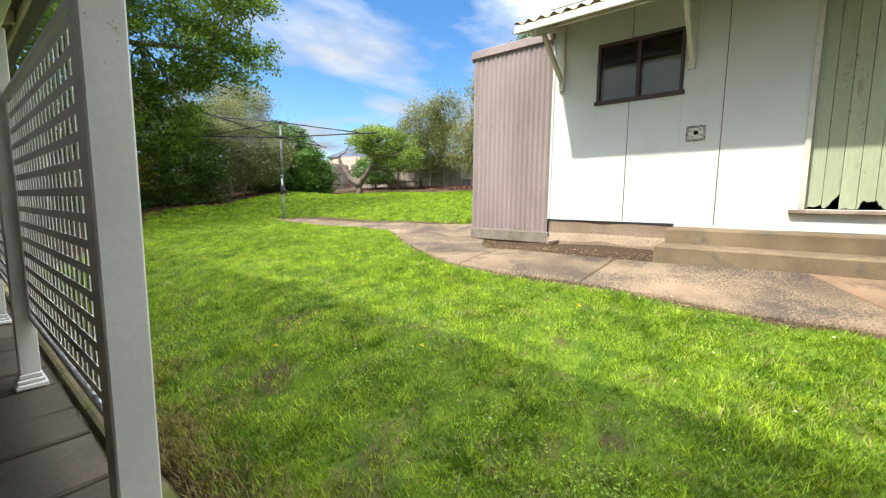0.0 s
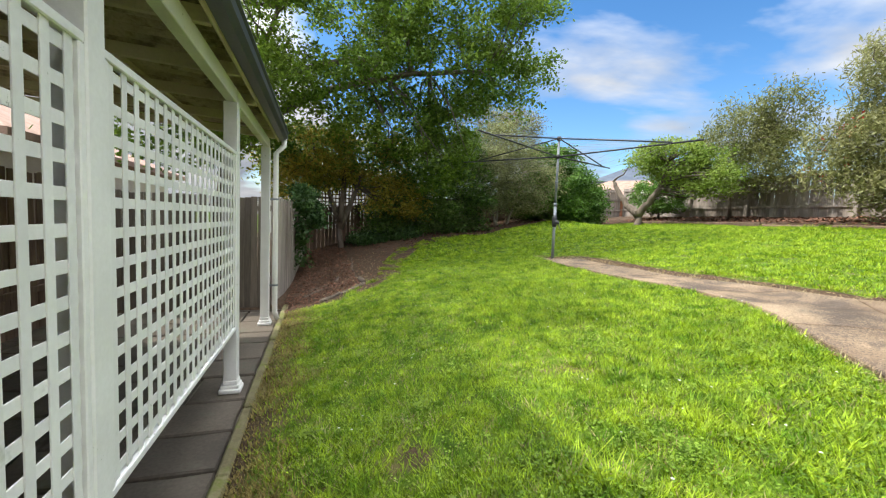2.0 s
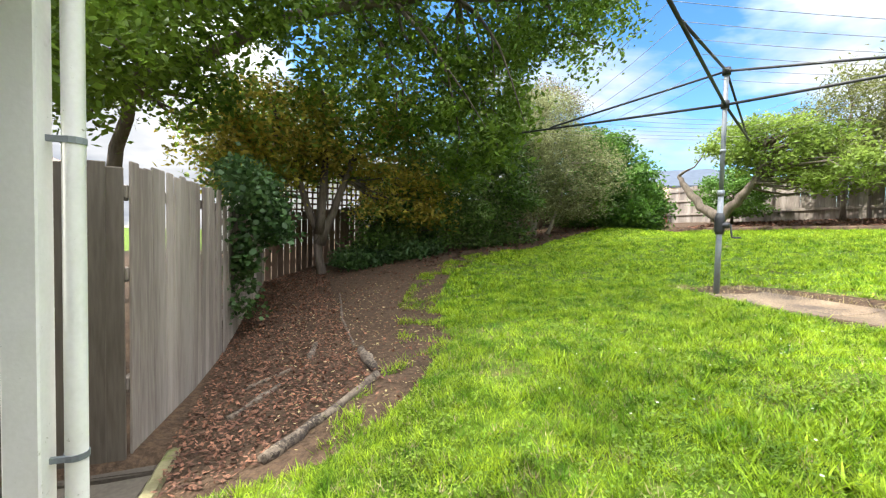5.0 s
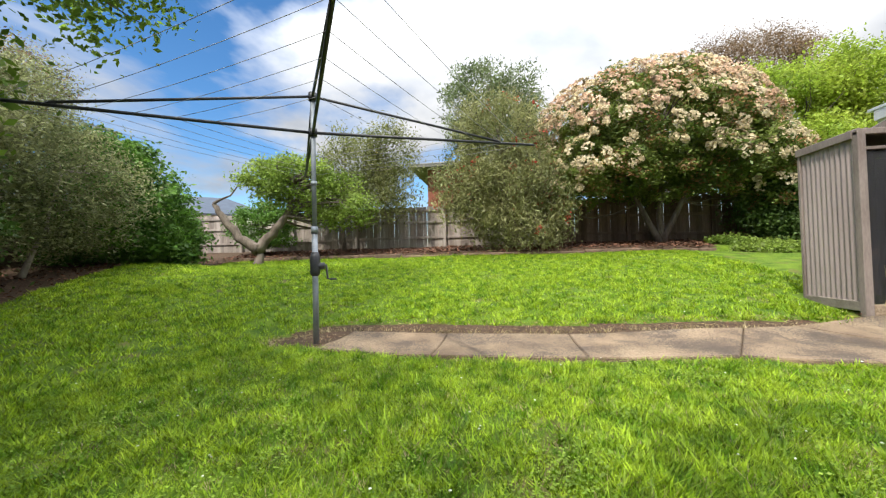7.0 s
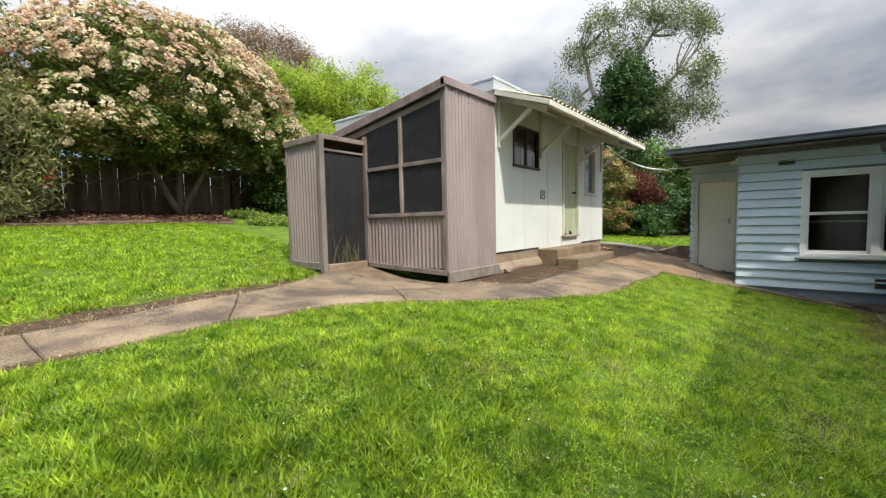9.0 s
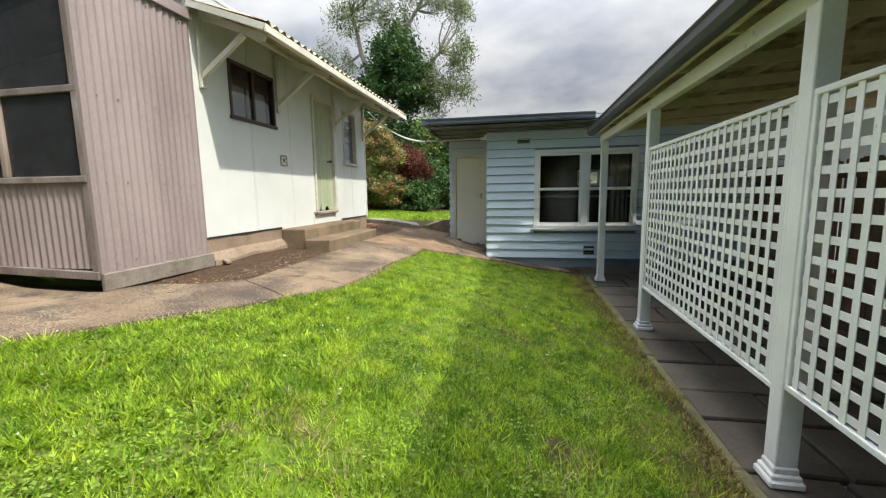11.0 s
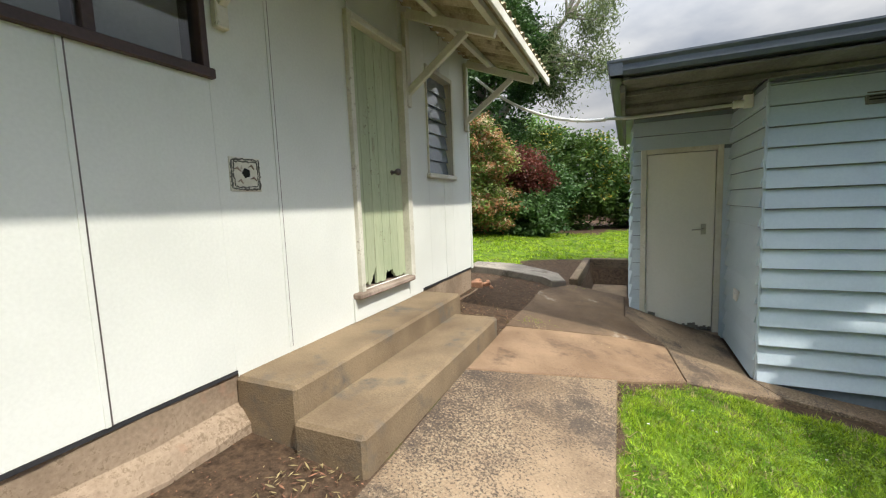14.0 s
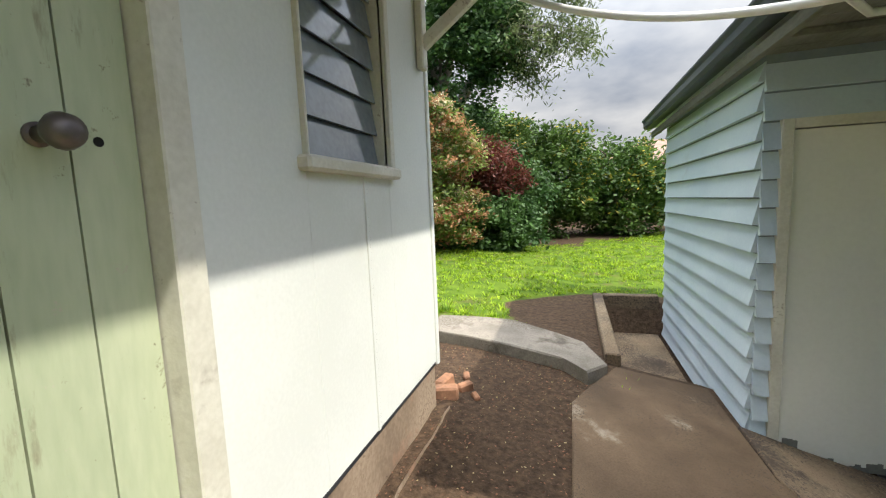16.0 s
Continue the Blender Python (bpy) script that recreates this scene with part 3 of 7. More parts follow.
def make_ground():
    xs, ys = spaced(-1.5, 15.5, 0.1, 600), spaced(-13.5, 12.5, 0.1, 600)
    gx, gy = np.meshgrid(xs, ys)
    z = ground_z(np.clip(gx, -30, 30), gy)
    nx, ny = len(xs), len(ys)
    co = np.stack([gx, gy, z], -1).reshape(-1, 3)
    i = (np.arange(ny - 1)[:, None] * nx + np.arange(nx - 1)[None]).ravel()
    quads = np.stack([i, i + 1, i + nx + 1, i + nx], 1)
    me = bpy.data.meshes.new("ground")
    me.vertices.add(len(co))
    me.vertices.foreach_set("co", co.ravel())
    me.loops.add(quads.size)
    me.loops.foreach_set("vertex_index", quads.ravel())
    me.polygons.add(len(quads))
    me.polygons.foreach_set("loop_start", np.arange(0, quads.size, 4))
    me.update(calc_edges=True)
    me.polygons.foreach_set("use_smooth", np.ones(len(quads), bool))
    att = me.attributes.new("soil", "FLOAT", "POINT")
    att.data.foreach_set("value", (soil_amount(gx, gy) * 0.75).ravel())
    me.materials.append(GROUND)
    place("ground", me, label="sloping backyard ground of turf and bare soil", category="ground", kind="structure")


make_ground()


# ---- house with pale blue weatherboards ----
def boards(name, shape_fn, z0, z1, pitch, parent, spans, normal, mat):
    """Boards spaced to draw lap shadows: spans(z0, z1) lists the (from, to) runs left free by the openings at that
    height.
    """
    z = z0
    while z < z1 - 0.02:
        top = min(z + pitch - 0.011, z1)
        for a, b in spans(z, top):
            place(name, shape_fn(a, b, z, top).mesh(name, mat), parent)
        z += pitch


HY, HX, RY, HL, HB = -8.655, 1.61, -9.91, 2.585, -12.42


def board_y(y):
    def made(a, b, z0, z1):
        s = Shape()
        v = [(a, y, z1), (b, y, z1), (b, y + 0.036, z0), (a, y + 0.036, z0), (a, y + 0.004, z0 - 0.001), (b, y + 0.004, z0 - 0.001), (a, y - 0.004, z1), (b, y - 0.004, z1)]
        f = [[0, 3, 2, 1], [3, 4, 5, 2], [4, 6, 7, 5], [6, 0, 1, 7], [0, 6, 4, 3], [1, 2, 5, 7]]
        return s.add(v, f)
    return made


def board_x(x):
    def made(a, b, z0, z1):
        s = Shape()
        v = [(x, a, z1), (x, b, z1), (x + 0.036, b, z0), (x + 0.036, a, z0), (x + 0.004, a, z0 - 0.001), (x + 0.004, b, z0 - 0.001), (x - 0.004, a, z1), (x - 0.004, b, z1)]
        f = [[0, 1, 2, 3], [3, 2, 5, 4], [4, 5, 7, 6], [6, 7, 1, 0], [0, 3, 4, 6], [1, 7, 5, 2]]
        return s.add(v, f)
    return made


WIN = (-1.155, 0.615, 0.945, 2.335)


REAR_WIN = (-1.19, -0.58, 1.77, 2.19)


def wall_with_hole(lo, hi, hole, axis, at, thick):
    """A wall panel along x (axis 'y') or y (axis 'x') with one rectangular opening."""
    s = Shape()
    a, b, z0, z1 = hole
    for p, q, r, t in ((lo[0], a, lo[1], hi[1]), (b, hi[0], lo[1], hi[1]), (a, b, lo[1], z0), (a, b, z1, hi[1])):
        if q - p > 0.001 and t - r > 0.001:
            if axis == "y":
                s.box((p, at - thick, r), (q, at, t), 0.001)
            else:
                s.box((at, p, r), (at + thick, q, t), 0.001)
    return s


def house():
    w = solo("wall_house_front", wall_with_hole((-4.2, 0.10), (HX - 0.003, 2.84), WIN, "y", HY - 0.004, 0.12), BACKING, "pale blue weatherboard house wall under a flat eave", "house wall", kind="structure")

    def front(z0, z1):
        if z1 > WIN[2] - 0.03 and z0 < WIN[3] + 0.05:
            return [(-4.2, WIN[0] - 0.07), (WIN[1] + 0.07, HX)]
        return [(-4.2, HX)]
    boards("board", board_y(HY), 0.29, 2.80, 0.166, w, front, "y", BLUE)
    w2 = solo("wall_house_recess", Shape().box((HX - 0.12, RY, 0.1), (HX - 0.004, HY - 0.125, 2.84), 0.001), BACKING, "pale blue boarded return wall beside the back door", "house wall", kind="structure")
    boards("board", board_x(HX - 0.003), 0.305, 2.80, 0.166, w2, lambda a, b: [(RY + 0.004, HY - 0.01)], "x", BLUE)
    place("corner_stop", Shape().box((HX - 0.01, HY - 0.01, 0.28), (HX + 0.014, HY + 0.014, 2.80), 0.003).mesh("corner_stop", BLUE), w)
    door = (1.74, 2.44, 0.34, 2.41)
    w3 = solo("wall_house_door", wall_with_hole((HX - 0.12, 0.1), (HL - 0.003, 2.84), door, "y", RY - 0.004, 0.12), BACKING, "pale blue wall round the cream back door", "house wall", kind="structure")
    boards("board", board_y(RY), 0.305, 2.80, 0.166, w3, lambda a, b: ([(2.50, HL)] + ([(HX, 2.50)] if a > 2.40 else [])), "y", BLUE)
    place("corner_stop", Shape().box((HX, RY - 0.003, 0.28), (1.679, RY + 0.03, 2.42), 0.003).mesh("corner_stop", BLUE), w3)
    w4 = solo("wall_house_side", Shape().box((HL - 0.12, HB, 0.0), (HL - 0.004, RY - 0.13, 2.84), 0.001), BACKING, "pale blue weatherboard side wall of the house", "house wall", kind="structure")
    boards("board", board_x(HL - 0.003), 0.20, 2.80, 0.166, w4, lambda a, b: [(HB, RY)], "x", BLUE)
    solo("wall_house_back", wall_with_hole((-6.0, 0), (HL - 0.005, 2.84), REAR_WIN, "y", HB - 0.002, 0.098).box((-6.1, HB - 0.1, 0), (-6.0, HY, 2.84), 0.001), BLUE, "far walls that close the blue house", "house wall", kind="structure")
    solo("wall_house_west", Shape().box((-6.0, HY - 0.12, 0.0), (-4.2, HY, 2.84), 0.001), BLUE, "pale blue wall under the verandah", "house wall", kind="structure")
    # plinth below the boards
    solo("house_plinth", Shape().box((-4.2, HY - 0.10, -0.1), (HX - 0.02, HY - 0.02, 0.32), 0.01), FOOTING, "low brown concrete plinth under the boards", "plinth", kind="structure")
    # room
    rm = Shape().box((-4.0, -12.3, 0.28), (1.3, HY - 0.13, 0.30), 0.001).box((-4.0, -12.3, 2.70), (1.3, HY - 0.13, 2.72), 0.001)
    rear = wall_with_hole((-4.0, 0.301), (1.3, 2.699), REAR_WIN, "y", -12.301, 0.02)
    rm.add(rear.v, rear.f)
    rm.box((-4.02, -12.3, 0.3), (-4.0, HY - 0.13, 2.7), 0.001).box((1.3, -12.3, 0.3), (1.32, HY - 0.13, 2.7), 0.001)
    solo("room_lining", rm, INSIDE, "room lining coloured dark for a dim interior", "room", kind="structure")
    # window
    x0, x1, z0, z1 = WIN
    win = thing("window_1", (x0, HY, z0), "white painted double timber sash window", "window", kind="structure")
    fr = Shape()
    fy0, fy1 = HY - 0.07, HY + 0.045
    fr.box((x0 - 0.07, fy0, z0 - 0.06), (x0, fy1, z1 + 0.07)).box((x1, fy0, z0 - 0.06), (x1 + 0.07, fy1, z1 + 0.07))
    fr.box((x0, fy0, z1), (x1, fy1, z1 + 0.07)).box((x0, fy0, z0 - 0.06), (x1, fy1, z0))
    part("window_frame", fr, WHITE, win)
    mid = -0.267
    part("mullion", Shape().box((mid - 0.055, fy0 + 0.005, z0), (mid + 0.055, fy1 - 0.006, z1)), WHITE, win)
    part("window_sill", Shape().box((x0 - 0.13, HY - 0.02, z0 - 0.105), (x1 + 0.13, HY + 0.085, z0 - 0.062), 0.008), WHITE, win)
    zm = 1.645
    for a, b in ((x0, mid - 0.055), (mid + 0.055, x1)):
        for c, d, yo in ((z0, zm + 0.02, 0.0), (zm - 0.02, z1, 0.03)):
            sa = Shape()
            ya, yb = HY - 0.03 + yo * 0.7, HY + 0.0 + yo * 0.7
            sa.box((a, ya, c), (a + 0.045, yb, d)).box((b - 0.045, ya, c), (b, yb, d)).box((a + 0.045, ya, c), (b - 0.045, yb, c + 0.05)).box((a + 0.045, ya, d - 0.045), (b - 0.045, yb, d))
            sash = part("sash", sa, WHITE, win)
            pane = part("pane", Shape().box((a + 0.04, ya + 0.012, c + 0.04), (b - 0.04, ya + 0.017, d - 0.04), 0.001), GLASS, sash)
            pane.visible_shadow = False
    x0, x1, z0, z1 = REAR_WIN
    rw = thing("window_4", (x0, HB, z0), "small far window of the dim room", "window", kind="structure")
    fr = Shape().box((x0, HB - 0.09, z0), (x0 + 0.05, HB - 0.03, z1)).box((x1 - 0.05, HB - 0.09, z0), (x1, HB - 0.03, z1)).box((x0 + 0.05, HB - 0.09, z0), (x1 - 0.05, HB - 0.03, z0 + 0.05)).box((x0 + 0.05, HB - 0.09, z1 - 0.05), (x1 - 0.05, HB - 0.03, z1))
    part("window_frame", fr, WHITE, rw)
    part("pane", Shape().box((x0 + 0.05, HB - 0.065, z0 + 0.05), (x1 - 0.05, HB - 0.06, z1 - 0.05), 0.001), GLASS, rw).visible_shadow = False
    x0, x1, z0, z1 = WIN
    # dim things inside
    cur = Shape().wavy((1, 0, 0), (0, 0, 1), (x0 + 0.05, HY - 0.22, 0.95), 0.34, 1.45, 0.09, 0.05)
    solo("curtain", cur, CURTAIN, "pale drawn curtain hanging behind the window", "curtain", smooth=True)
    cup = Shape().tube([(-0.85, HY - 0.17, 1.52), (-0.85, HY - 0.17, 1.72)], [0.035, 0.05], 12)
    cup.box((-1.15, HY - 0.24, 1.48), (0.60, HY - 0.125, 1.52), 0.004)
    solo("window_ledge", cup, CURTAIN, "narrow ledge with a pale cup inside the window", "ledge")
    # back door
    dr = thing("door_1", (2.09, RY, 0.34), "closed cream flush back door with scuffed bottom", "door", kind="structure")
    fr = Shape().box((2.44, RY - 0.10, 0.30), (2.50, RY + 0.035, 2.47)).box((1.68, RY - 0.10, 0.30), (1.74, RY + 0.035, 2.47)).box((1.74, RY - 0.10, 2.41), (2.44, RY + 0.035, 2.47))
    part("door_frame", fr, CREAM, dr)
    leaf = part("door_leaf", Shape().box((1.745, RY - 0.045, 0.36), (2.435, RY - 0.005, 2.405), 0.004), DOOR_CREAM, dr)
    sc = Shape()
    rng = random.Random(4)
    for i in range(26):
        x = 1.76 + 0.66 * i / 25
        h = 0.02 + 0.05 * rng.random() + (0.10 if i > 21 else 0)
        sc.box((x - 0.014, RY - 0.006, 0.362), (x + 0.014, RY - 0.003, 0.362 + h), 0.001)
    part("scuffed_strip", sc, SOFFIT, leaf, "bare grey strip where paint has peeled")
    hd = Shape().tube([(1.85, RY - 0.006, 1.53), (1.85, RY + 0.045, 1.53)], 0.012, 10).beam((1.85, RY + 0.045, 1.53), (1.97, RY + 0.045, 1.525), 0.016, 0.014)
    hd.box((1.825, RY - 0.006, 1.47), (1.875, RY + 0.004, 1.59), 0.003)
    part("door_handle", hd, CHROME, leaf, "brushed metal lever handle")
    part("threshold", Shape().box((1.68, RY - 0.1, 0.27), (2.50, RY + 0.05, 0.34), 0.006), RAW_WOOD, dr)
    # roof, soffit, gutter
    rf = Shape().box((-6.2, -12.8, 2.885), (2.73, -8.13, 2.955), 0.01)
    rf.wavy((-1, 0, 0), (0, -1, 0.012), (2.73, -8.13, 2.97), 3.3, 4.65, 0.2, 0.02, step=6)
    solo("roof_house", rf, ROOF_STEEL, "pale low-pitched metal roof of the house", "roof", kind="structure")
    so = thing("soffit", (1.0, -8.4, 2.8), "grey boarded eave lining with cream battens shaded to grey", "eave", kind="structure")
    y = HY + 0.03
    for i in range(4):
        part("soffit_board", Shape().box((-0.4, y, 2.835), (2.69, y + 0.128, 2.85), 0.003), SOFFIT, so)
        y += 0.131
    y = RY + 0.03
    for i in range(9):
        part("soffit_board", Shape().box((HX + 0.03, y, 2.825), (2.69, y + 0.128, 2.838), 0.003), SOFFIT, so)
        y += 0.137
    # Battens share the soffit grey, darker than cream, with eave shade in their colour.
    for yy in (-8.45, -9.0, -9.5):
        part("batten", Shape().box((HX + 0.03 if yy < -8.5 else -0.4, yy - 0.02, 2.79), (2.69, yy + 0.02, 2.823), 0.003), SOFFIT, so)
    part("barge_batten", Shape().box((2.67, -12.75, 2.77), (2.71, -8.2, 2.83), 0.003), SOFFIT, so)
    g = Shape()
    prof = [(0, 0), (0.085, 0.0), (0.10, 0.03), (0.10, 0.075), (0.115, 0.10), (0.115, 0.115), (0.10, 0.115), (0.0, 0.115)]
    n = len(prof)
    v = [(x, -8.14 + a, 2.872 + b) for x in (2.79, -0.33) for a, b in prof]
    g.add(v, [[i, (i + 1) % n, n + (i + 1) % n, n + i] for i in range(n)] + [list(range(n))[::-1], [n + i for i in range(n)]])
    v = [(2.69 + a, y, 2.872 + b) for y in (-12.82, -8.03) for a, b in prof]
    g.add(v, [[i, (i + 1) % n, n + (i + 1) % n, n + i] for i in range(n)] + [list(range(n))[::-1], [n + i for i in range(n)]])
    solo("roof_gutter", g, GUTTER, "slate blue metal gutter along the flat eave", "gutter", kind="structure")
    # vents, power point, conduit
    for x, z, wv, hv, nm in ((0.90, 2.59, 0.24, 0.09, "wall_vent"), (-0.38, 0.45, 0.2, 0.17, "floor_vent")):
        t = thing(nm, (x, HY, z), "small dark slotted vent set into blue boards", "vent")
        fr = Shape().box((x - wv / 2, HY, z - hv / 2), (x + wv / 2, HY + 0.035, z - hv / 2 + 0.015)).box((x - wv / 2, HY, z + hv / 2 - 0.015), (x + wv / 2, HY + 0.035, z + hv / 2))
        fr.box((x - wv / 2, HY, z - hv / 2 + 0.015), (x - wv / 2 + 0.015, HY + 0.035, z + hv / 2 - 0.015)).box((x + wv / 2 - 0.015, HY, z - hv / 2 + 0.015), (x + wv / 2, HY + 0.035, z + hv / 2 - 0.015))
        part("vent_frame", fr, SOFFIT, t)
        part("vent_backing", Shape().box((x - wv / 2 + 0.01, HY, z - hv / 2 + 0.01), (x + wv / 2 - 0.01, HY + 0.028, z + hv / 2 - 0.01), 0.002), BLACK, t)
        for i in range(3):
            zz = z - hv / 2 + hv * (i + 1) / 4
            part("slat", Shape().box((x - wv / 2 + 0.012, HY + 0.027, zz - 0.006), (x + wv / 2 - 0.012, HY + 0.034, zz + 0.006), 0.002), SOFFIT, t)
    pp = thing("power_point", (HX, -9.36, 0.9), "white plastic outdoor power point on blue boards", "power point")
    part("plate", Shape().box((HX, -9.42, 0.84), (HX + 0.035, -9.30, 0.96), 0.006), PVC, pp)
    part("switch", Shape().box((HX + 0.035, -9.38, 0.90), (HX + 0.045, -9.34, 0.93), 0.003), PVC, pp)
    pts = []
    for i in range(25):
        u = i / 24
        pts.append((4.36 - 1.52 * u, -9.40 + 0.75 * u, 3.45 - 0.80 * u - 0.30 * 4 * u * (1 - u) * 0.55))
    pts += [(2.84, -8.66, 2.66), (2.60, -9.0, 2.70), (1.75, -9.02, 2.72)]
    t = thing("conduit", (4.36, -9.4, 3.45), "sagging white plastic conduit strung between shed and house", "conduit")
    part("pipe", Shape().tube(pts, 0.016, 8), PVC, t, smooth=True)
    part("junction_box", Shape().tube([(1.70, -9.02, 2.72), (1.78, -9.02, 2.72)], 0.035, 12).box((1.63, -9.05, 2.68), (1.70, -8.99, 2.80), 0.005), PVC, t)


house()


# ---- verandah with lattice screens ----
PX = -0.475
POSTS = (-7.90, -5.21, -2.63, -0.33, 1.955)


def verandah():
    for i, y in enumerate(POSTS):
        t = thing("verandah_post", (PX, y, 0), "square white painted timber verandah post on moulded foot", "post", group="verandah posts")
        part("post", Shape().box((PX - 0.055, y - 0.055, 0.11), (PX + 0.055, y + 0.055, 2.45), 0.006), POST_WHITE, t)
        ft = Shape()
        for a, b, z0, z1 in ((0.086, 0.086, 0.0, 0.04), (0.074, 0.074, 0.04, 0.07), (0.062, 0.062, 0.07, 0.11)):
            ft.box((PX - a, y - b, z0), (PX + a, y + b, z1), 0.008)
        part("foot", ft, POST_WHITE, t)
    bm = thing("verandah_beam", (PX, -3, 2.45), "long white painted flaking timber beam on the posts", "beam", kind="structure")
    ys = [-8.14] + list(POSTS[1:-1]) + [2.06]
    for a, b in zip(ys, ys[1:]):
        part("beam", Shape().box((PX - 0.035, a + 0.002, 2.452), (PX + 0.04, b - 0.002, 2.57), 0.005), POST_WHITE, bm)
    part("fascia", Shape().box((PX + 0.135, -8.12, 2.555), (PX + 0.155, 2.10, 2.60), 0.003), RAFTER, bm)
    # Rafters and sheets run unseen past the fence to keep sun off the floor.
    rise = 0.055
    rs = thing("verandah_rafters", (-2, -3, 2.6), "cream painted rafters under old roof sheets", "rafters", kind="structure")
    y = -7.6
    while y < 2.1:
        part("rafter", Shape().beam((PX + 0.13, y, 2.60), (-5.6, y, 2.60 + rise * 5.25), 0.045, 0.09), RAFTER, rs)
        y += 0.86
    for x in (-1.3, -2.4, -3.6, -4.8):
        z = 2.675 + rise * (PX + 0.13 - x)
        part("purlin", Shape().box((x - 0.035, -8.0, z - 0.02), (x + 0.035, 2.08, z + 0.02), 0.004), RAFTER, rs)
    sl = Shape().wavy((0, 1, 0), (-1, 0, rise), (PX + 0.20, -8.1, 2.715), 10.2, 5.3, 0.146, 0.045, step=8)
    solo("roof_verandah", sl, OLD_SHEET, "old lichen-stained corrugated verandah roof sheets", "roof", kind="structure", smooth=True)
    solo("roof_verandah_cover", Shape().add(
        [(PX + 0.2, -8.1, 2.745), (PX + 0.2, 2.1, 2.745), (-5.6, 2.1, 2.745 + rise * 5.33), (-5.6, -8.1, 2.745 + rise * 5.33), (PX + 0.2, -8.1, 2.755), (PX + 0.2, 2.1, 2.755), (-5.6, 2.1, 2.755 + rise * 5.33), (-5.6, -8.1, 2.755 + rise * 5.33)],
        [[3, 2, 1, 0], [4, 5, 6, 7], [0, 1, 5, 4], [2, 3, 7, 6]]), GUTTER_DARK, "grey roof covering of the verandah", "roof", kind="structure")
    g = Shape()
    prof = [(0, 0), (0.075, 0.0), (0.105, 0.04), (0.105, 0.10), (0.12, 0.115), (0.12, 0.125), (0.0, 0.125)]
    n = len(prof)
    v = [(PX + 0.157 + a, yy, 2.575 + b) for yy in (-8.13, 2.16) for a, b in prof]
    g.add(v, [[i, (i + 1) % n, n + (i + 1) % n, n + i] for i in range(n)] + [list(range(n))[::-1], [n + i for i in range(n)]])
    solo("verandah_gutter", g, GUTTER_DARK, "dark grey metal gutter along the verandah edge", "gutter", kind="structure")
    dp = thing("downpipe", (PX + 0.1, 2.05, 0.05), "white round downpipe strapped to the end post", "downpipe")
    x, y = PX + 0.125, 1.99
    part("pipe", Shape().tube([(PX + 0.22, 2.08, 2.60), (PX + 0.22, 2.07, 2.50), (x, y, 2.38), (x, y, 0.16), (x + 0.03, y + 0.03, 0.06)], 0.036, 12), POST_WHITE, dp, smooth=True)
    for z in (0.55, 1.75):
        part("strap", Shape().tube([(x, y, z - 0.012), (x, y, z + 0.012)], 0.041, 12).box((PX, y - 0.035, z - 0.012), (x, y - 0.02, z + 0.012), 0.002), GALV, dp)
    # lattice
    for y0, y1, zb in ((POSTS[1] + 0.056, POSTS[2] - 0.056, 0.50), (POSTS[2] + 0.056, POSTS[3] - 0.056, 0.55)):
        zt = 2.05
        t = thing("lattice_screen", (PX, (y0 + y1) / 2, zb), "white square lattice screen fixed between verandah posts", "lattice screen", group="lattice screens")
        fr = Shape().box((PX + 0.018, y0, zb), (PX + 0.050, y1, zb + 0.032)).box((PX + 0.018, y0, zt - 0.032), (PX + 0.050, y1, zt)).box((PX + 0.018, y0, zb + 0.032), (PX + 0.050, y0 + 0.03, zt - 0.032)).box((PX + 0.018, y1 - 0.03, zb + 0.032), (PX + 0.050, y1, zt - 0.032))
        part("frame", fr, POST_WHITE, t)
        ln, ht = y1 - y0, zt - zb
        nv, nh = int(ln / 0.101), int(ht / 0.101)
        vm = Shape().box((0.0005, -0.019, -ht / 2 + 0.02), (0.0055, 0.019, ht / 2 - 0.02), 0.0008).mesh("upright_slat", POST_WHITE)
        hm = Shape().box((-0.005, -ln / 2 + 0.02, -0.019), (0.0, ln / 2 - 0.02, 0.019), 0.0008).mesh("cross_slat", POST_WHITE)
        for i in range(nv):
            place("upright_slat", vm, t, (PX + 0.035, y0 + ln * (i + 0.62) / (nv + 0.24), (zb + zt) / 2))
        for i in range(nh):
            place("cross_slat", hm, t, (PX + 0.035, (y0 + y1) / 2, zb + ht * (i + 0.62) / (nh + 0.24)))
    # floor
    fl = solo("verandah_floor", Shape().box((-6.0, -8.66, -0.10), (-0.31, 2.95, -0.045), 0.003), SILL_WOOD, "mortar bed under the verandah paving", "floor", kind="structure")
    rng = random.Random(11)
    y = -8.6
    while y < 2.85:
        h = rng.uniform(0.42, 0.75)
        h = min(h, 2.93 - y)
        x = -0.325
        while x > -4.4:
            w = rng.uniform(0.45, 0.95)
            j = [rng.uniform(-0.045, 0.045) for _ in range(8)]
            poly = [(x - w + 0.012 + j[0] * 0.3, y + 0.01), (x - w / 2, y + 0.008 + abs(j[1]) * 0.4), (x - 0.012, y + 0.012 + abs(j[2]) * 0.5), (x - 0.010 - abs(j[3]) * 0.4, y + h / 2), (x - 0.012, y + h - 0.012), (x - w / 2, y + h - 0.01 - abs(j[4]) * 0.5), (x - w + 0.012, y + h - 0.012), (x - w + 0.012 + abs(j[5]) * 0.5, y + h / 2)]
            dz = rng.uniform(-0.004, 0.004)
            place("flagstone", Shape().prism(poly, lambda a, b, dz=dz: dz - 0.004, 0.045).mesh("flagstone", FLAG), fl)
            x -= w
        y += h
    ke = thing("garden_edging", (-0.27, -3, 0), "mossy concrete edging between paving and lawn", "edging", kind="structure")
    y = -8.0
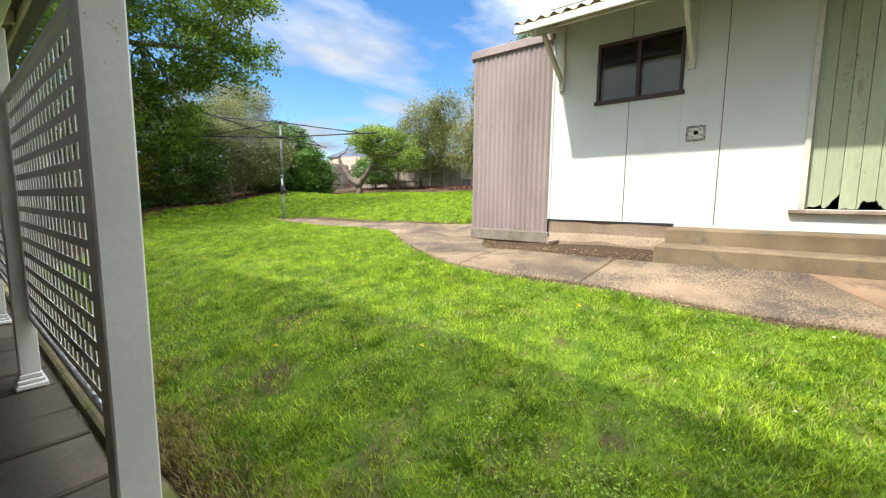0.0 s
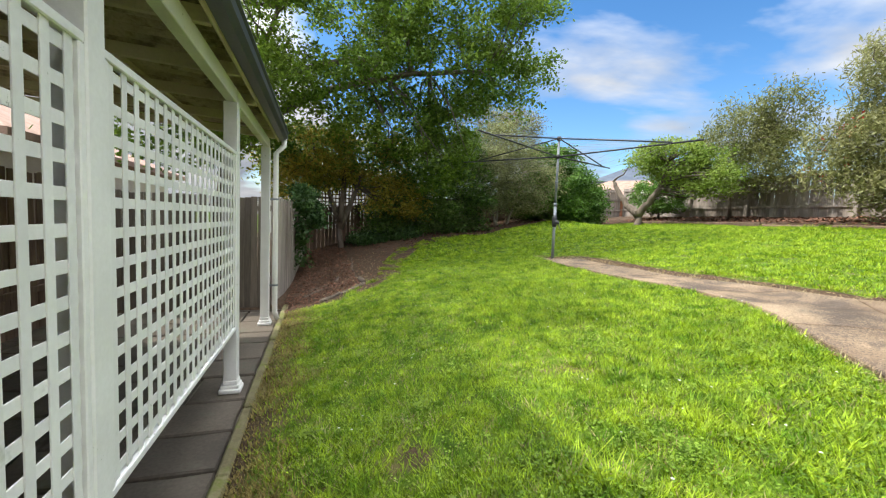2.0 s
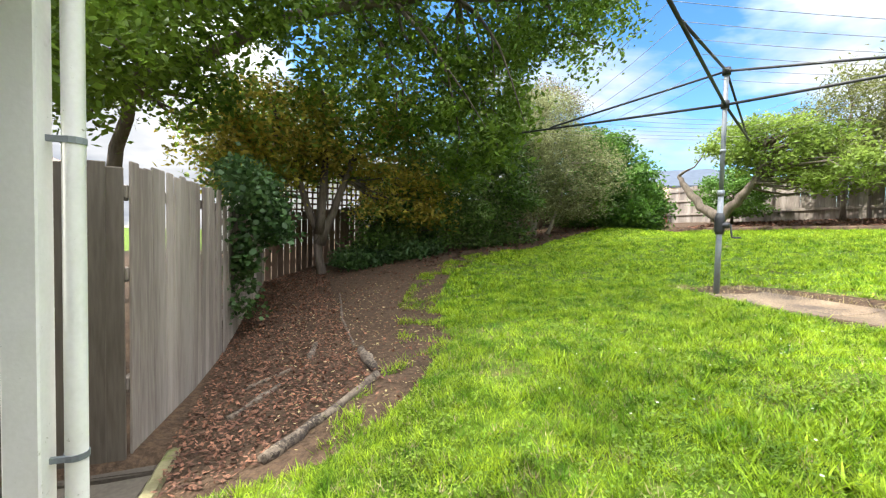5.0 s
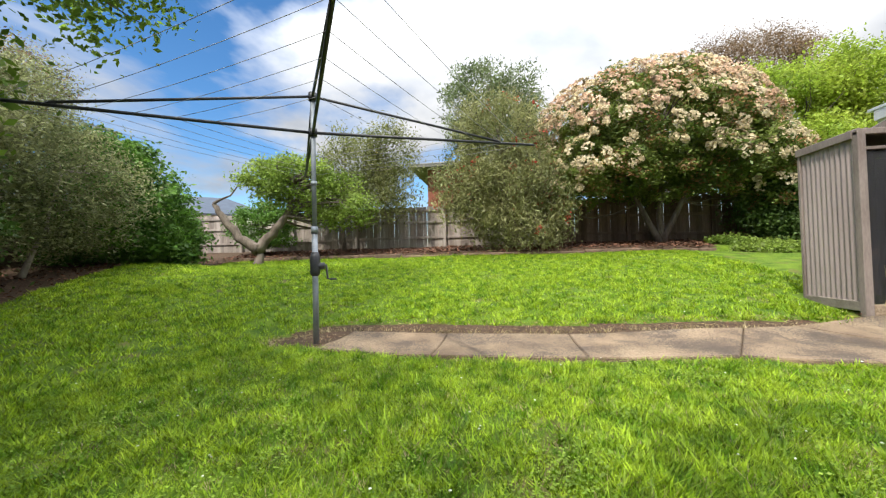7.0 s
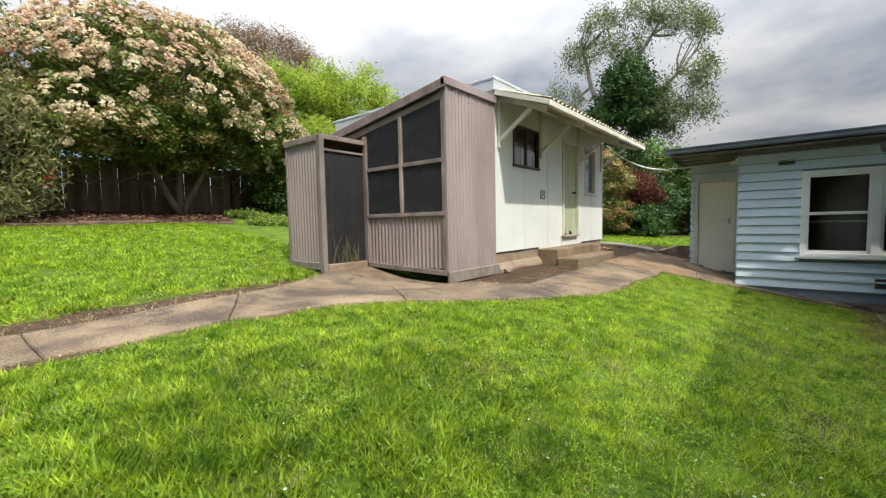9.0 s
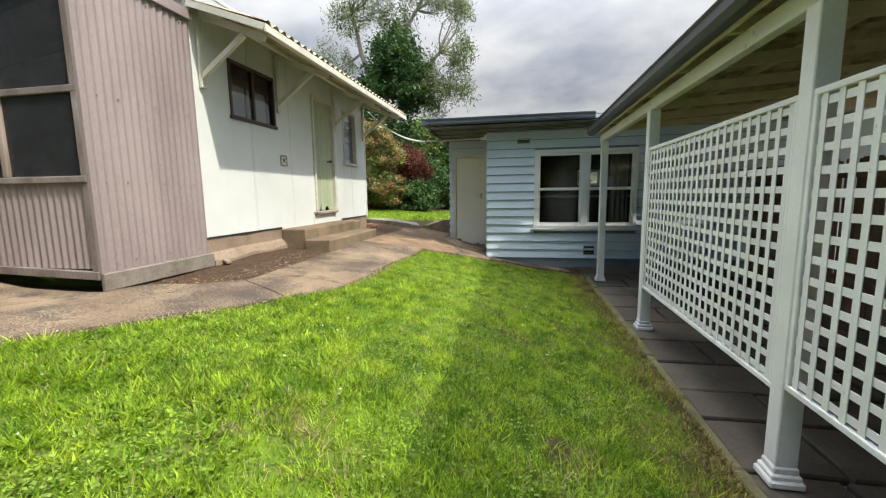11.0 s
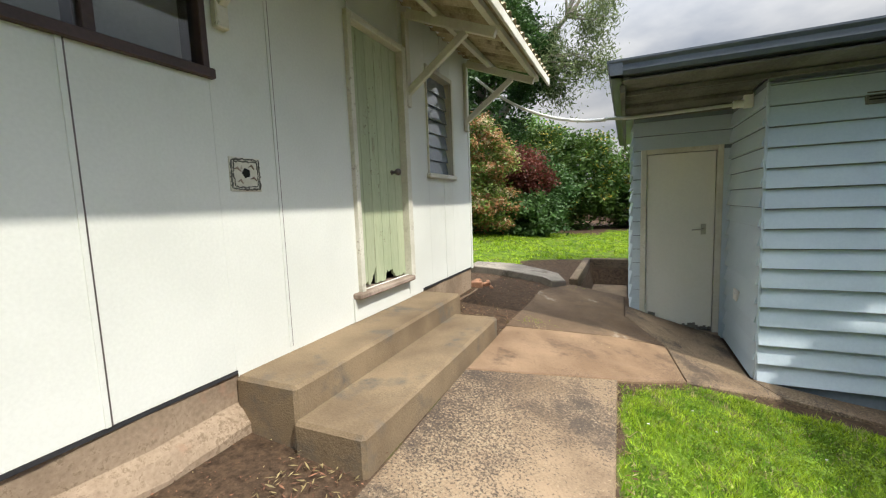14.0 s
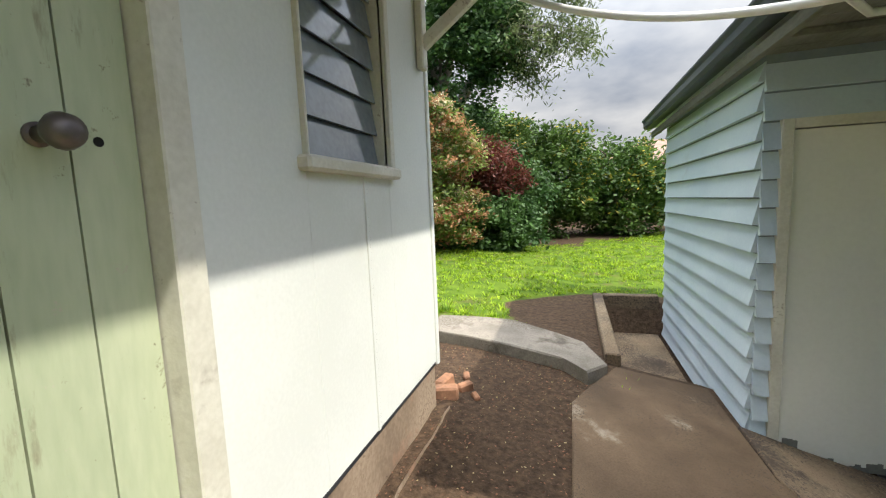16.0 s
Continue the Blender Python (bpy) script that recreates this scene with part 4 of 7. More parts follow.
    while y < 3.0:
        ln = rng.uniform(0.8, 1.1)
        place("edging_block", Shape().box((-0.315, y + 0.005, -0.1), (-0.225 + rng.uniform(-0.01, 0.01), min(y + ln, 3.05) - 0.005, 0.055 + rng.uniform(-0.012, 0.012)), 0.018).mesh("edging_block", MOSS_KERB), ke)
        y += ln


verandah()


# ---- white shed ----
SX, SY0, SY1 = 4.43, -4.29, -9.26


def bracket(y, parent):
    t = thing("eave_bracket", (SX, y, 2.8), "cream timber bracket propping the shed awning", "bracket", group="awning brackets")
    part("wall_plate", Shape().box((SX - 0.045, y - 0.035, 2.78), (SX - 0.004, y + 0.035, 3.56), 0.006), CREAM, t)
    part("arm", Shape().beam((SX - 0.045, y, 3.55), (3.60, y, 3.24), 0.05, 0.075), CREAM, t)
    part("strut", Shape().beam((SX - 0.03, y, 2.90), (3.85, y, 3.30), 0.045, 0.06), CREAM, t)


def shed():
    zb, zt = 1.13, 3.80
    openings = [(-5.80, -4.87, 2.585, 3.245), (-7.62, -6.90, 1.315, 3.22), (-8.70, -8.10, 2.24, 3.22)]
    walls = thing("wall_shed_front", (SX, -6.8, zb), "cream painted sheet wall of the old shed", "shed wall", kind="structure")
    # upright sheet panels, cut round the openings
    joints = [SY0, -5.24, -6.17, -6.90, -7.62, -8.47, SY1]
    for a, b in zip(joints, joints[1:]):
        lo, hi = b + 0.004, a - 0.004
        s = Shape()
        holes = sorted([(max(o[0], lo), min(o[1], hi), o[2], o[3]) for o in openings if o[0] < hi and o[1] > lo])
        y = lo
        for h in holes:
            if h[0] - y > 0.002:
                s.box((SX, y, zb), (SX + 0.012, h[0], zt), 0.002)
            s.box((SX, h[0], zb), (SX + 0.012, h[1], h[2]), 0.002).box((SX, h[0], h[3]), (SX + 0.012, h[1], zt), 0.002)
            y = h[1]
        if hi - y > 0.002:
            s.box((SX, y, zb), (SX + 0.012, hi, zt), 0.002)
        part("wall_sheet", s, SHEET_WHITE, walls)
    for y in (-5.24, -6.17, -8.47):
        o = [h for h in openings if h[0] < y < h[1]]
        ranges = [(zb, zt)] if not o else [(zb, o[0][2]), (o[0][3], zt)]
        for z0, z1 in ranges:
            part("cover_strip", Shape().box((SX - 0.006, y - 0.010, z0), (SX + 0.0005, y + 0.010, z1), 0.003), SHEET_WHITE, walls)
            part("joint_gap", Shape().box((SX - 0.0016, y - 0.0175, z0), (SX + 0.0004, y - 0.0102, z1), 0.0004), KNOB, walls)
    part("corner_strip", Shape().box((SX - 0.012, SY0 - 0.03, zb), (SX + 0.03, SY0 + 0.012, zt + 0.03), 0.004), SHEET_WHITE, walls)
    part("corner_strip", Shape().box((SX - 0.012, SY1 - 0.012, zb - 0.02), (SX + 0.03, SY1 + 0.03, zt), 0.004), SHEET_WHITE, walls)
    # Dark strip drawn for the shadowed gap under the wall sheets.
    part("bottom_gap_shade", Shape().box((SX + 0.003, SY1 + 0.03, zb - 0.022), (SX + 0.02, SY0 - 0.03, zb - 0.002), 0.002), DARK_STEEL, walls)
    ends = Shape().box((SX + 0.03, SY0 - 0.02, 0.7), (8.4, SY0, zt), 0.003).box((SX + 0.03, SY1, 0.7), (8.4, SY1 + 0.02, zt), 0.003).box((8.38, SY1 + 0.02, 0.7), (8.4, SY0 - 0.02, zt), 0.003)
    solo("wall_shed_ends", ends, SHEET_WHITE, "cream end and back walls of the shed", "shed wall", kind="structure")
    solo("shed_floor", Shape().box((SX + 0.2, SY1 + 0.02, 1.05), (8.38, SY0 - 0.02, 1.10), 0.002), INSIDE, "shed floor coloured dark for a dim interior", "floor", kind="structure")
    # Added sheet whose dark colour gives the dimness behind the shed openings.
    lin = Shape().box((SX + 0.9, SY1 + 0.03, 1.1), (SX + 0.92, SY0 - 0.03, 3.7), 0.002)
    solo("shed_lining", lin, INSIDE, "added inner sheet coloured dark for a dim shed", "room", kind="structure")
    rf = Shape().box((SX - 0.05, SY1 - 0.05, zt + 0.002), (8.5, SY0 + 0.06, zt + 0.05), 0.006)
    rf.box((SX - 0.04, SY1 - 0.04, zt - 0.16), (SX - 0.014, SY0 + 0.05, zt), 0.004).box((SX - 0.014, SY0 + 0.02, zt - 0.16), (8.4, SY0 + 0.05, zt), 0.004)
    solo("roof_shed", rf, ROOF_STEEL, "low pale roof and fascia of the shed", "roof", kind="structure")
    # footing, left rough
    rng = random.Random(8)
    fs = Shape()
    n = 60
    v, f = [], []
    for i in range(n + 1):
        y = SY0 - 0.03 + (SY1 + 0.06 - SY0) * i / n
        w = noise.noise((y * 2.3, 0.3, 0)) * 0.03 + noise.noise((y * 9.0, 1.3, 0)) * 0.012
        kerb = 0.93 + 0.03 * noise.noise((y * 1.7, 4.0, 0)) if y > -5.9 else 0.80
        v += [(SX + 0.20, y, zb - 0.024), (SX + 0.012 + w * 0.4, y, zb - 0.024), (SX + 0.010 + w, y, kerb + 0.03), (SX - 0.03 + w, y, kerb), (SX - 0.075 + w, y, 0.86 + w), (SX - 0.08 + w, y, 0.5)]
    for i in range(n):
        for k in range(5):
            f.append([i * 6 + k, (i + 1) * 6 + k, (i + 1) * 6 + k + 1, i * 6 + k + 1])
    fs.add(v, f)
    solo("shed_footing", fs, FOOTING, "rough stained concrete footing under the shed wall", "footing", kind="structure")
    # sliding window
    wd = thing("window_2", (SX, -5.36, 2.545), "two-pane sliding window in dark brown frame", "window", kind="structure")
    y0, y1, z0, z1 = openings[0]
    fr = Shape().box((SX - 0.03, y0 - 0.02, z0 - 0.045), (SX + 0.06, y1 + 0.02, z0)).box((SX - 0.02, y0, z1 - 0.04), (SX + 0.06, y1, z1)).box((SX - 0.02, y0, z0), (SX + 0.06, y0 + 0.035, z1 - 0.04)).box((SX - 0.02, y1 - 0.035, z0), (SX + 0.06, y1, z1 - 0.04))
    part("window_frame", fr, WIN_BROWN, wd)
    ym = (y0 + y1) / 2
    part("mullion", Shape().box((SX - 0.012, ym - 0.022, z0), (SX + 0.05, ym + 0.022, z1 - 0.04)), WIN_BROWN, wd)
    for a, b, o in ((y0 + 0.035, ym - 0.022, 0.02), (ym + 0.022, y1 - 0.035, 0.01)):
        part("pane", Shape().box((SX + o, a, z0), (SX + o + 0.005, b, z1 - 0.04), 0.001), GLASS, wd)
        part("blind", Shape().box((SX + 0.12, a, z0), (SX + 0.13, b, z0 + 0.42), 0.002), CURTAIN, wd, "pale board standing behind the glass")
    # door
    y0, y1, z0, z1 = openings[1]
    dr = thing("door_2", (SX, -7.28, z0), "faded green plank door rotted ragged at the bottom", "door", kind="structure")
    fr = Shape().box((SX - 0.035, y1 - 0.002, z0 - 0.06), (SX + 0.09, y1 + 0.045, z1 + 0.05)).box((SX - 0.035, y0 - 0.06, z0 - 0.03), (SX + 0.09, y0 + 0.012, z1 + 0.05)).box((SX - 0.035, y0 + 0.012, z1), (SX + 0.09, y1 - 0.002, z1 + 0.05))
    part("door_frame", fr, CREAM, dr)
    part("door_sill", Shape().box((SX - 0.075, y0 + 0.02, z0 - 0.046), (SX + 0.1, y1 + 0.115, z0 - 0.006), 0.008), RAW_WOOD, dr)
    part("kick_board", Shape().box((SX - 0.014, y0 + 0.04, zb - 0.028), (SX - 0.001, y1 + 0.12, z0 - 0.047), 0.002), SHEET_WHITE, dr)
    a, b = y0 + 0.014, y1 - 0.004
    pw = (b - a) / 6

    def rot(i, u):
        """Height of the rotted notch along the foot of one plank."""
        return {4: 0.15 * max(0.0, 1 - 1.25 * u), 2: 0.065 if u < 0.85 else 0.0, 1: 0.075 * max(0.0, (u - 0.5) * 2), 5: 0.05 * max(0.0, 1 - 3 * u)}.get(i, 0.0)
    for i in range(6):
        p0, p1 = a + pw * i + 0.002, a + pw * (i + 1) - 0.002
        n = 9
        bot = [(p0 + (p1 - p0) * k / n, z0 + 0.004 + 0.022 * rng.random() ** 2 + rot(i, k / n) * (0.75 + 0.35 * rng.random())) for k in range(n + 1)]
        # front and back as strips so that the ragged foot stays clean
        tops = [(p0 + (p1 - p0) * k / n, z1 - 0.004) for k in range(n + 1)]
        v, f = [], []
        for xx in (SX + 0.028, SX + 0.05):
            v += [(xx, y, z) for y, z in bot] + [(xx, y, z) for y, z in tops]
        q = n + 1
        for k in range(n):
            f.append([k, q + k, q + k + 1, k + 1])
            f.append([2 * q + k, 2 * q + k + 1, 3 * q + k + 1, 3 * q + k])
            f.append([k, k + 1, 2 * q + k + 1, 2 * q + k])
        f.append([0, 2 * q, 3 * q, q])
        f.append([n, q + n, 3 * q + n, 2 * q + n])
        part("plank", Shape().add(v, f), DOOR_GREEN, dr)
    part("door_rail", Shape().box((SX + 0.051, a, 1.45), (SX + 0.075, b, 1.55), 0.003).box((SX + 0.051, a, 2.85), (SX + 0.075, b, 2.95), 0.003), RAW_WOOD, dr)
    kb = Shape().tube([(SX + 0.028, -7.445, 2.205), (SX + 0.022, -7.445, 2.205)], 0.020, 16)
    kb.tube([(SX + 0.02, -7.445, 2.205), (SX - 0.01, -7.445, 2.205), (SX - 0.018, -7.445, 2.205), (SX - 0.035, -7.445, 2.205), (SX - 0.052, -7.445, 2.205), (SX - 0.060, -7.445, 2.205)], [0.014, 0.013, 0.024, 0.030, 0.025, 0.010], 16)
    part("knob", kb, KNOB, dr, "tarnished brown round knob", smooth=True)
    part("keyhole", Shape().tube([(SX + 0.0285, -7.535, 2.205), (SX + 0.0265, -7.535, 2.205)], 0.009, 10), BLACK, dr)
    # louvre window
    y0, y1, z0, z1 = openings[2]
    lw = thing("window_3", (SX, -8.4, z0), "narrow louvre window with a weathered cream sill", "window", kind="structure")
    fr = Shape().box((SX - 0.02, y0 - 0.04, z0 - 0.005), (SX + 0.12, y0, z1 + 0.045)).box((SX - 0.02, y1, z0 - 0.005), (SX + 0.12, y1 + 0.012, z1 + 0.045)).box((SX - 0.02, y0, z1), (SX + 0.12, y1, z1 + 0.045))
    part("window_frame", fr, CREAM, lw)
    part("window_sill", Shape().box((SX - 0.045, y0 - 0.05, z0 - 0.055), (SX + 0.12, y1 + 0.04, z0 - 0.006), 0.010), CREAM, lw)
    lm = Shape().box((-0.003, y0 + 0.005, -0.072), (0.003, y1 - 0.005, 0.072), 0.001).mesh("louvre", LOUVRE)
    for i in range(7):
        place("louvre", lm, lw, (SX + 0.055, 0, z0 + 0.07 + i * 0.138), (0, radians(9), 0))
    # capped pipe hole
    hp = thing("flue_patch", (SX, -5.952, 2.105), "rough sealed patch round an old flue hole", "flue patch")
    part("plate", Shape().box((SX - 0.006, -6.048, 2.024), (SX + 0.002, -5.862, 2.194), 0.003), CREAM, hp)
    for grow, thick in ((1.0, 0.0045), (0.84, 0.0032)):
        ring = []
        for i in range(56):
            a = 2 * math.pi * i / 56
            c, s_ = math.cos(a), math.sin(a)
            k = grow / max(abs(c), abs(s_)) ** 0.86
            ring.append((SX - 0.007, -5.955 + c * k * 0.086 + rng.uniform(-0.004, 0.004), 2.109 + s_ * k * 0.076 + rng.uniform(-0.004, 0.004)))
        part("sealant", Shape().tube(ring + ring[:1], [thick * rng.uniform(0.4, 1.5) for _ in range(57)], 6), SOFFIT, hp, smooth=True)
    for y, z, w in ((-5.905, 2.135, 0.022), (-6.0, 2.09, 0.020), (-5.99, 2.15, 0.016), (-5.92, 2.075, 0.014)):
        part("smear", Shape().tube([(SX - 0.007, y - w, z - 0.012), (SX - 0.008, y, z + 0.006), (SX - 0.007, y + w, z - 0.004)], [0.003, 0.006, 0.002], 6), RAW_WOOD, hp, smooth=True)
    part("hole", Shape().tube([(SX - 0.0078, -5.957, 2.116), (SX - 0.0065, -5.957, 2.116)], [0.027, 0.027], 5), BLACK, hp)
    # awning
    aw = thing("awning", (4.0, -6.8, 3.4), "corrugated sheet awning with a flaking cream fascia", "awning", kind="structure")
    y0, y1 = -9.42, -4.24
    part("roof_sheet", Shape().wavy((0, 1, 0), (-1, 0, -0.335), (SX + 0.02, y0, 3.66), y1 - y0, 0.985, 0.146, 0.04), OLD_SHEET, aw, smooth=True)
    part("fascia", Shape().box((3.475, y0, 3.235), (3.50, y1, 3.315), 0.004), CREAM, aw)
    for x in (3.62, 4.1):
        z = 3.60 - (SX - x) * 0.335
        part("purlin", Shape().box((x - 0.025, y0 + 0.01, z - 0.03), (x + 0.025, y1 - 0.01, z + 0.025), 0.004), CREAM, aw)
    part("end_board", Shape().beam((SX - 0.045, y1 - 0.012, 3.60), (3.50, y1 - 0.012, 3.285), 0.02, 0.07), CREAM, aw)
    for y in (-4.42, -5.87, -7.70, -9.15):
        bracket(y, aw)
    part("base_sheet", Shape().box((SX, -7.88, 1.095), (SX + 0.0025, -5.81, zb + 0.001), 0.001), SHEET_WHITE, walls)
    # steps
    st = thing("concrete_steps", (4.0, -6.9, 0.76), "two broad ochre concrete steps below the shed door", "steps")
    part("lower_step", Shape().box((3.66, -7.745, 0.55), (4.06, -5.775, 0.945), 0.018), STEP_CONC, st)
    part("upper_step", Shape().box((4.05, -7.89, 0.55), (SX + 0.02, -5.80, 1.10), 0.018), STEP_CONC, st)


shed()


# ---- corrugated cage with screened porch ----
def cage_top(x):
    return 3.485 - 0.148 * (x - 4.43)


def offcut():
    x, y = 4.30, -4.42
    z = gz(x, y)
    s = Shape().beam((x - 0.06, y + 0.03, z + 0.035), (x + 0.10, y - 0.07, z + 0.05), 0.06, 0.035, ch=0.006)
    solo("timber_offcut", s, RAW_WOOD, "short raw timber offcut lying on the soil", "offcut")


offcut()


def cage():
    cg = thing("garden_cage", (4.41, -3.08, 0.95), "mauve-brown corrugated iron cage with shade-mesh screens", "cage")
    part("side_sheet", Shape().wavy((0, -1, 0), (0, 0, 1), (4.405, -3.09, 0.95), 1.20, 2.49, 0.076, 0.017), CORRU, cg, smooth=True)
    part("bottom_board", Shape().box((4.37, -4.33, 0.80), (4.415, -3.06, 0.955), 0.008), SILL_WOOD, cg)
    screw = Shape().tube([(0, 0, 0), (-0.006, 0, 0), (-0.009, 0, 0)], [0.008, 0.007, 0.003], 8).mesh("screw", GALV, True)
    for z in (1.03, 1.72, 2.44, 3.36):
        for i in range(6):
            place("screw", screw, cg, (4.396, -3.20 - 0.19 * i, z + 0.008 * (i % 2)))
    part("corner_cap", Shape().box((4.392, -3.10, 0.955), (4.43, -3.062, 3.46), 0.003), CORRU, cg)
    part("side_capping", Shape().box((4.365, -4.30, 3.43), (4.44, -3.02, 3.535), 0.004), CORRU, cg)
    part("front_sheet", Shape().wavy((1, 0, 0), (0, 0, 1), (4.44, -3.085, 0.99), 1.60, 0.735, 0.076, 0.017), CORRU, cg, smooth=True)
    part("bottom_rail", Shape().beam((4.42, -3.075, 0.935), (6.05, -3.075, 0.985), 0.05, 0.07), CAGE_WOOD, cg)
    part("middle_rail", Shape().box((4.43, -3.11, 1.72), (6.05, -3.05, 1.775), 0.005), CAGE_WOOD, cg)
    part("upper_rail", Shape().box((4.43, -3.10, 2.44), (6.05, -3.06, 2.495), 0.005), CAGE_WOOD, cg)
    part("front_stud", Shape().box((5.235, -3.115, 1.776), (5.295, -3.055, cage_top(5.27) - 0.17), 0.006), RAW_WOOD, cg)
    part("corner_post", Shape().box((4.432, -3.14, 0.9), (4.49, -3.062, 3.42), 0.005), CAGE_WOOD, cg)
    part("porch_post", Shape().box((6.02, -3.13, 0.93), (6.10, -3.05, 3.0), 0.006), CAGE_WOOD, cg)
    part("roof_fascia", Shape().beam((4.38, -3.035, cage_top(4.38) - 0.03), (7.95, -3.035, cage_top(7.95) - 0.03), 0.03, 0.12), CAGE_WOOD, cg)
    part("roof_rafter", Shape().beam((4.45, -3.10, cage_top(4.45) - 0.155), (7.9, -3.10, cage_top(7.9) - 0.155), 0.045, 0.09), CAGE_WOOD, cg)
    part("roof_sheet", Shape().wavy((0, -1, 0), (1, 0, -0.148), (4.40, -3.03, cage_top(4.37) + 0.02), 1.26, 3.6, 0.076, 0.017), CORRU, cg, smooth=True)
    for a, b, z0, z1 in ((4.49, 5.235, 1.775, 2.44), (5.295, 6.02, 1.775, 2.44), (4.49, 5.235, 2.495, 3.28), (5.295, 6.02, 2.495, 3.16)):
        part("mesh_panel", Shape().box((a, -3.088, z0), (b, -3.084, z1), 0.001), MESH, cg, "dark torn shade mesh")
    # far walls that close the cage
    part("end_sheet", Shape().wavy((0, -1, 0), (0, 0, 1), (7.9, -3.10, 0.95), 1.18, 2.0, 0.076, 0.017), CORRU, cg, smooth=True)
    part("front_end_sheet", Shape().wavy((1, 0, 0), (0, 0, 1), (6.95, -3.09, 1.0), 0.95, 1.95, 0.076, 0.017), CORRU, cg, smooth=True)
    # porch
    pc = thing("cage_porch", (6.08, -2.25, 0.98), "corrugated entry porch with an open mesh doorway", "porch")
    part("front_sheet", Shape().wavy((1, 0, 0), (0, 0, 1), (6.08, -2.25, 1.07), 0.86, 1.77, 0.076, 0.017), CORRU, pc, smooth=True)
    part("far_sheet", Shape().wavy((0, -1, 0), (0, 0, 1), (6.93, -2.26, 1.07), 0.80, 1.77, 0.076, 0.017), CORRU, pc, smooth=True)
    part("end_post", Shape().box((6.92, -2.28, 1.0), (6.965, -2.225, 2.86), 0.005), CAGE_WOOD, pc)
    part("door_post", Shape().box((6.03, -2.30, 0.90), (6.11, -2.22, 2.90), 0.006), CAGE_WOOD, pc)
    part("head_rail", Shape().box((6.035, -3.05, 2.86), (6.10, -2.22, 2.925), 0.006), CAGE_WOOD, pc)
    part("front_capping", Shape().box((6.10, -2.275, 2.835), (6.97, -2.21, 2.925), 0.005), CAGE_WOOD, pc)
    part("inner_rail", Shape().box((6.06, -3.04, 2.70), (6.09, -2.30, 2.735), 0.004), CAGE_WOOD, pc)
    part("bottom_board", Shape().box((6.10, -2.275, 0.97), (6.96, -2.225, 1.075), 0.006), SILL_WOOD, pc)
    part("threshold", Shape().box((6.03, -3.04, 0.90), (6.10, -2.31, 1.045), 0.012), FOOTING, pc, "flaking pale threshold board")
    part("roof_sheet", Shape().wavy((0, -1, 0), (1, 0, -0.02), (6.05, -2.23, 2.93), 0.82, 0.92, 0.076, 0.017), CORRU, pc, smooth=True)
    part("mesh_door", Shape().box((6.085, -3.04, 1.05), (6.089, -2.31, 2.70), 0.001), MESH, pc, "sagging dark mesh")
    rng = random.Random(3)
    wd = Shape()
    for i in range(46):
        x, y = 6.0 + rng.uniform(-0.03, 0.25), -2.35 - rng.uniform(0, 0.55)
        h = rng.uniform(0.12, 0.5)
        dx, dy = rng.uniform(-0.2, 0.2), rng.uniform(-0.2, 0.2)
        wd.tube([(x, y, 1.04), (x + dx * 0.4, y + dy * 0.4, 1.04 + h * 0.6), (x + dx, y + dy, 1.04 + h)], [0.004, 0.003, 0.001], 4, False)
    solo("dead_weeds", wd, STRAW, "dry brown weeds caught in the porch doorway", "weeds", kind="stuff")


cage()


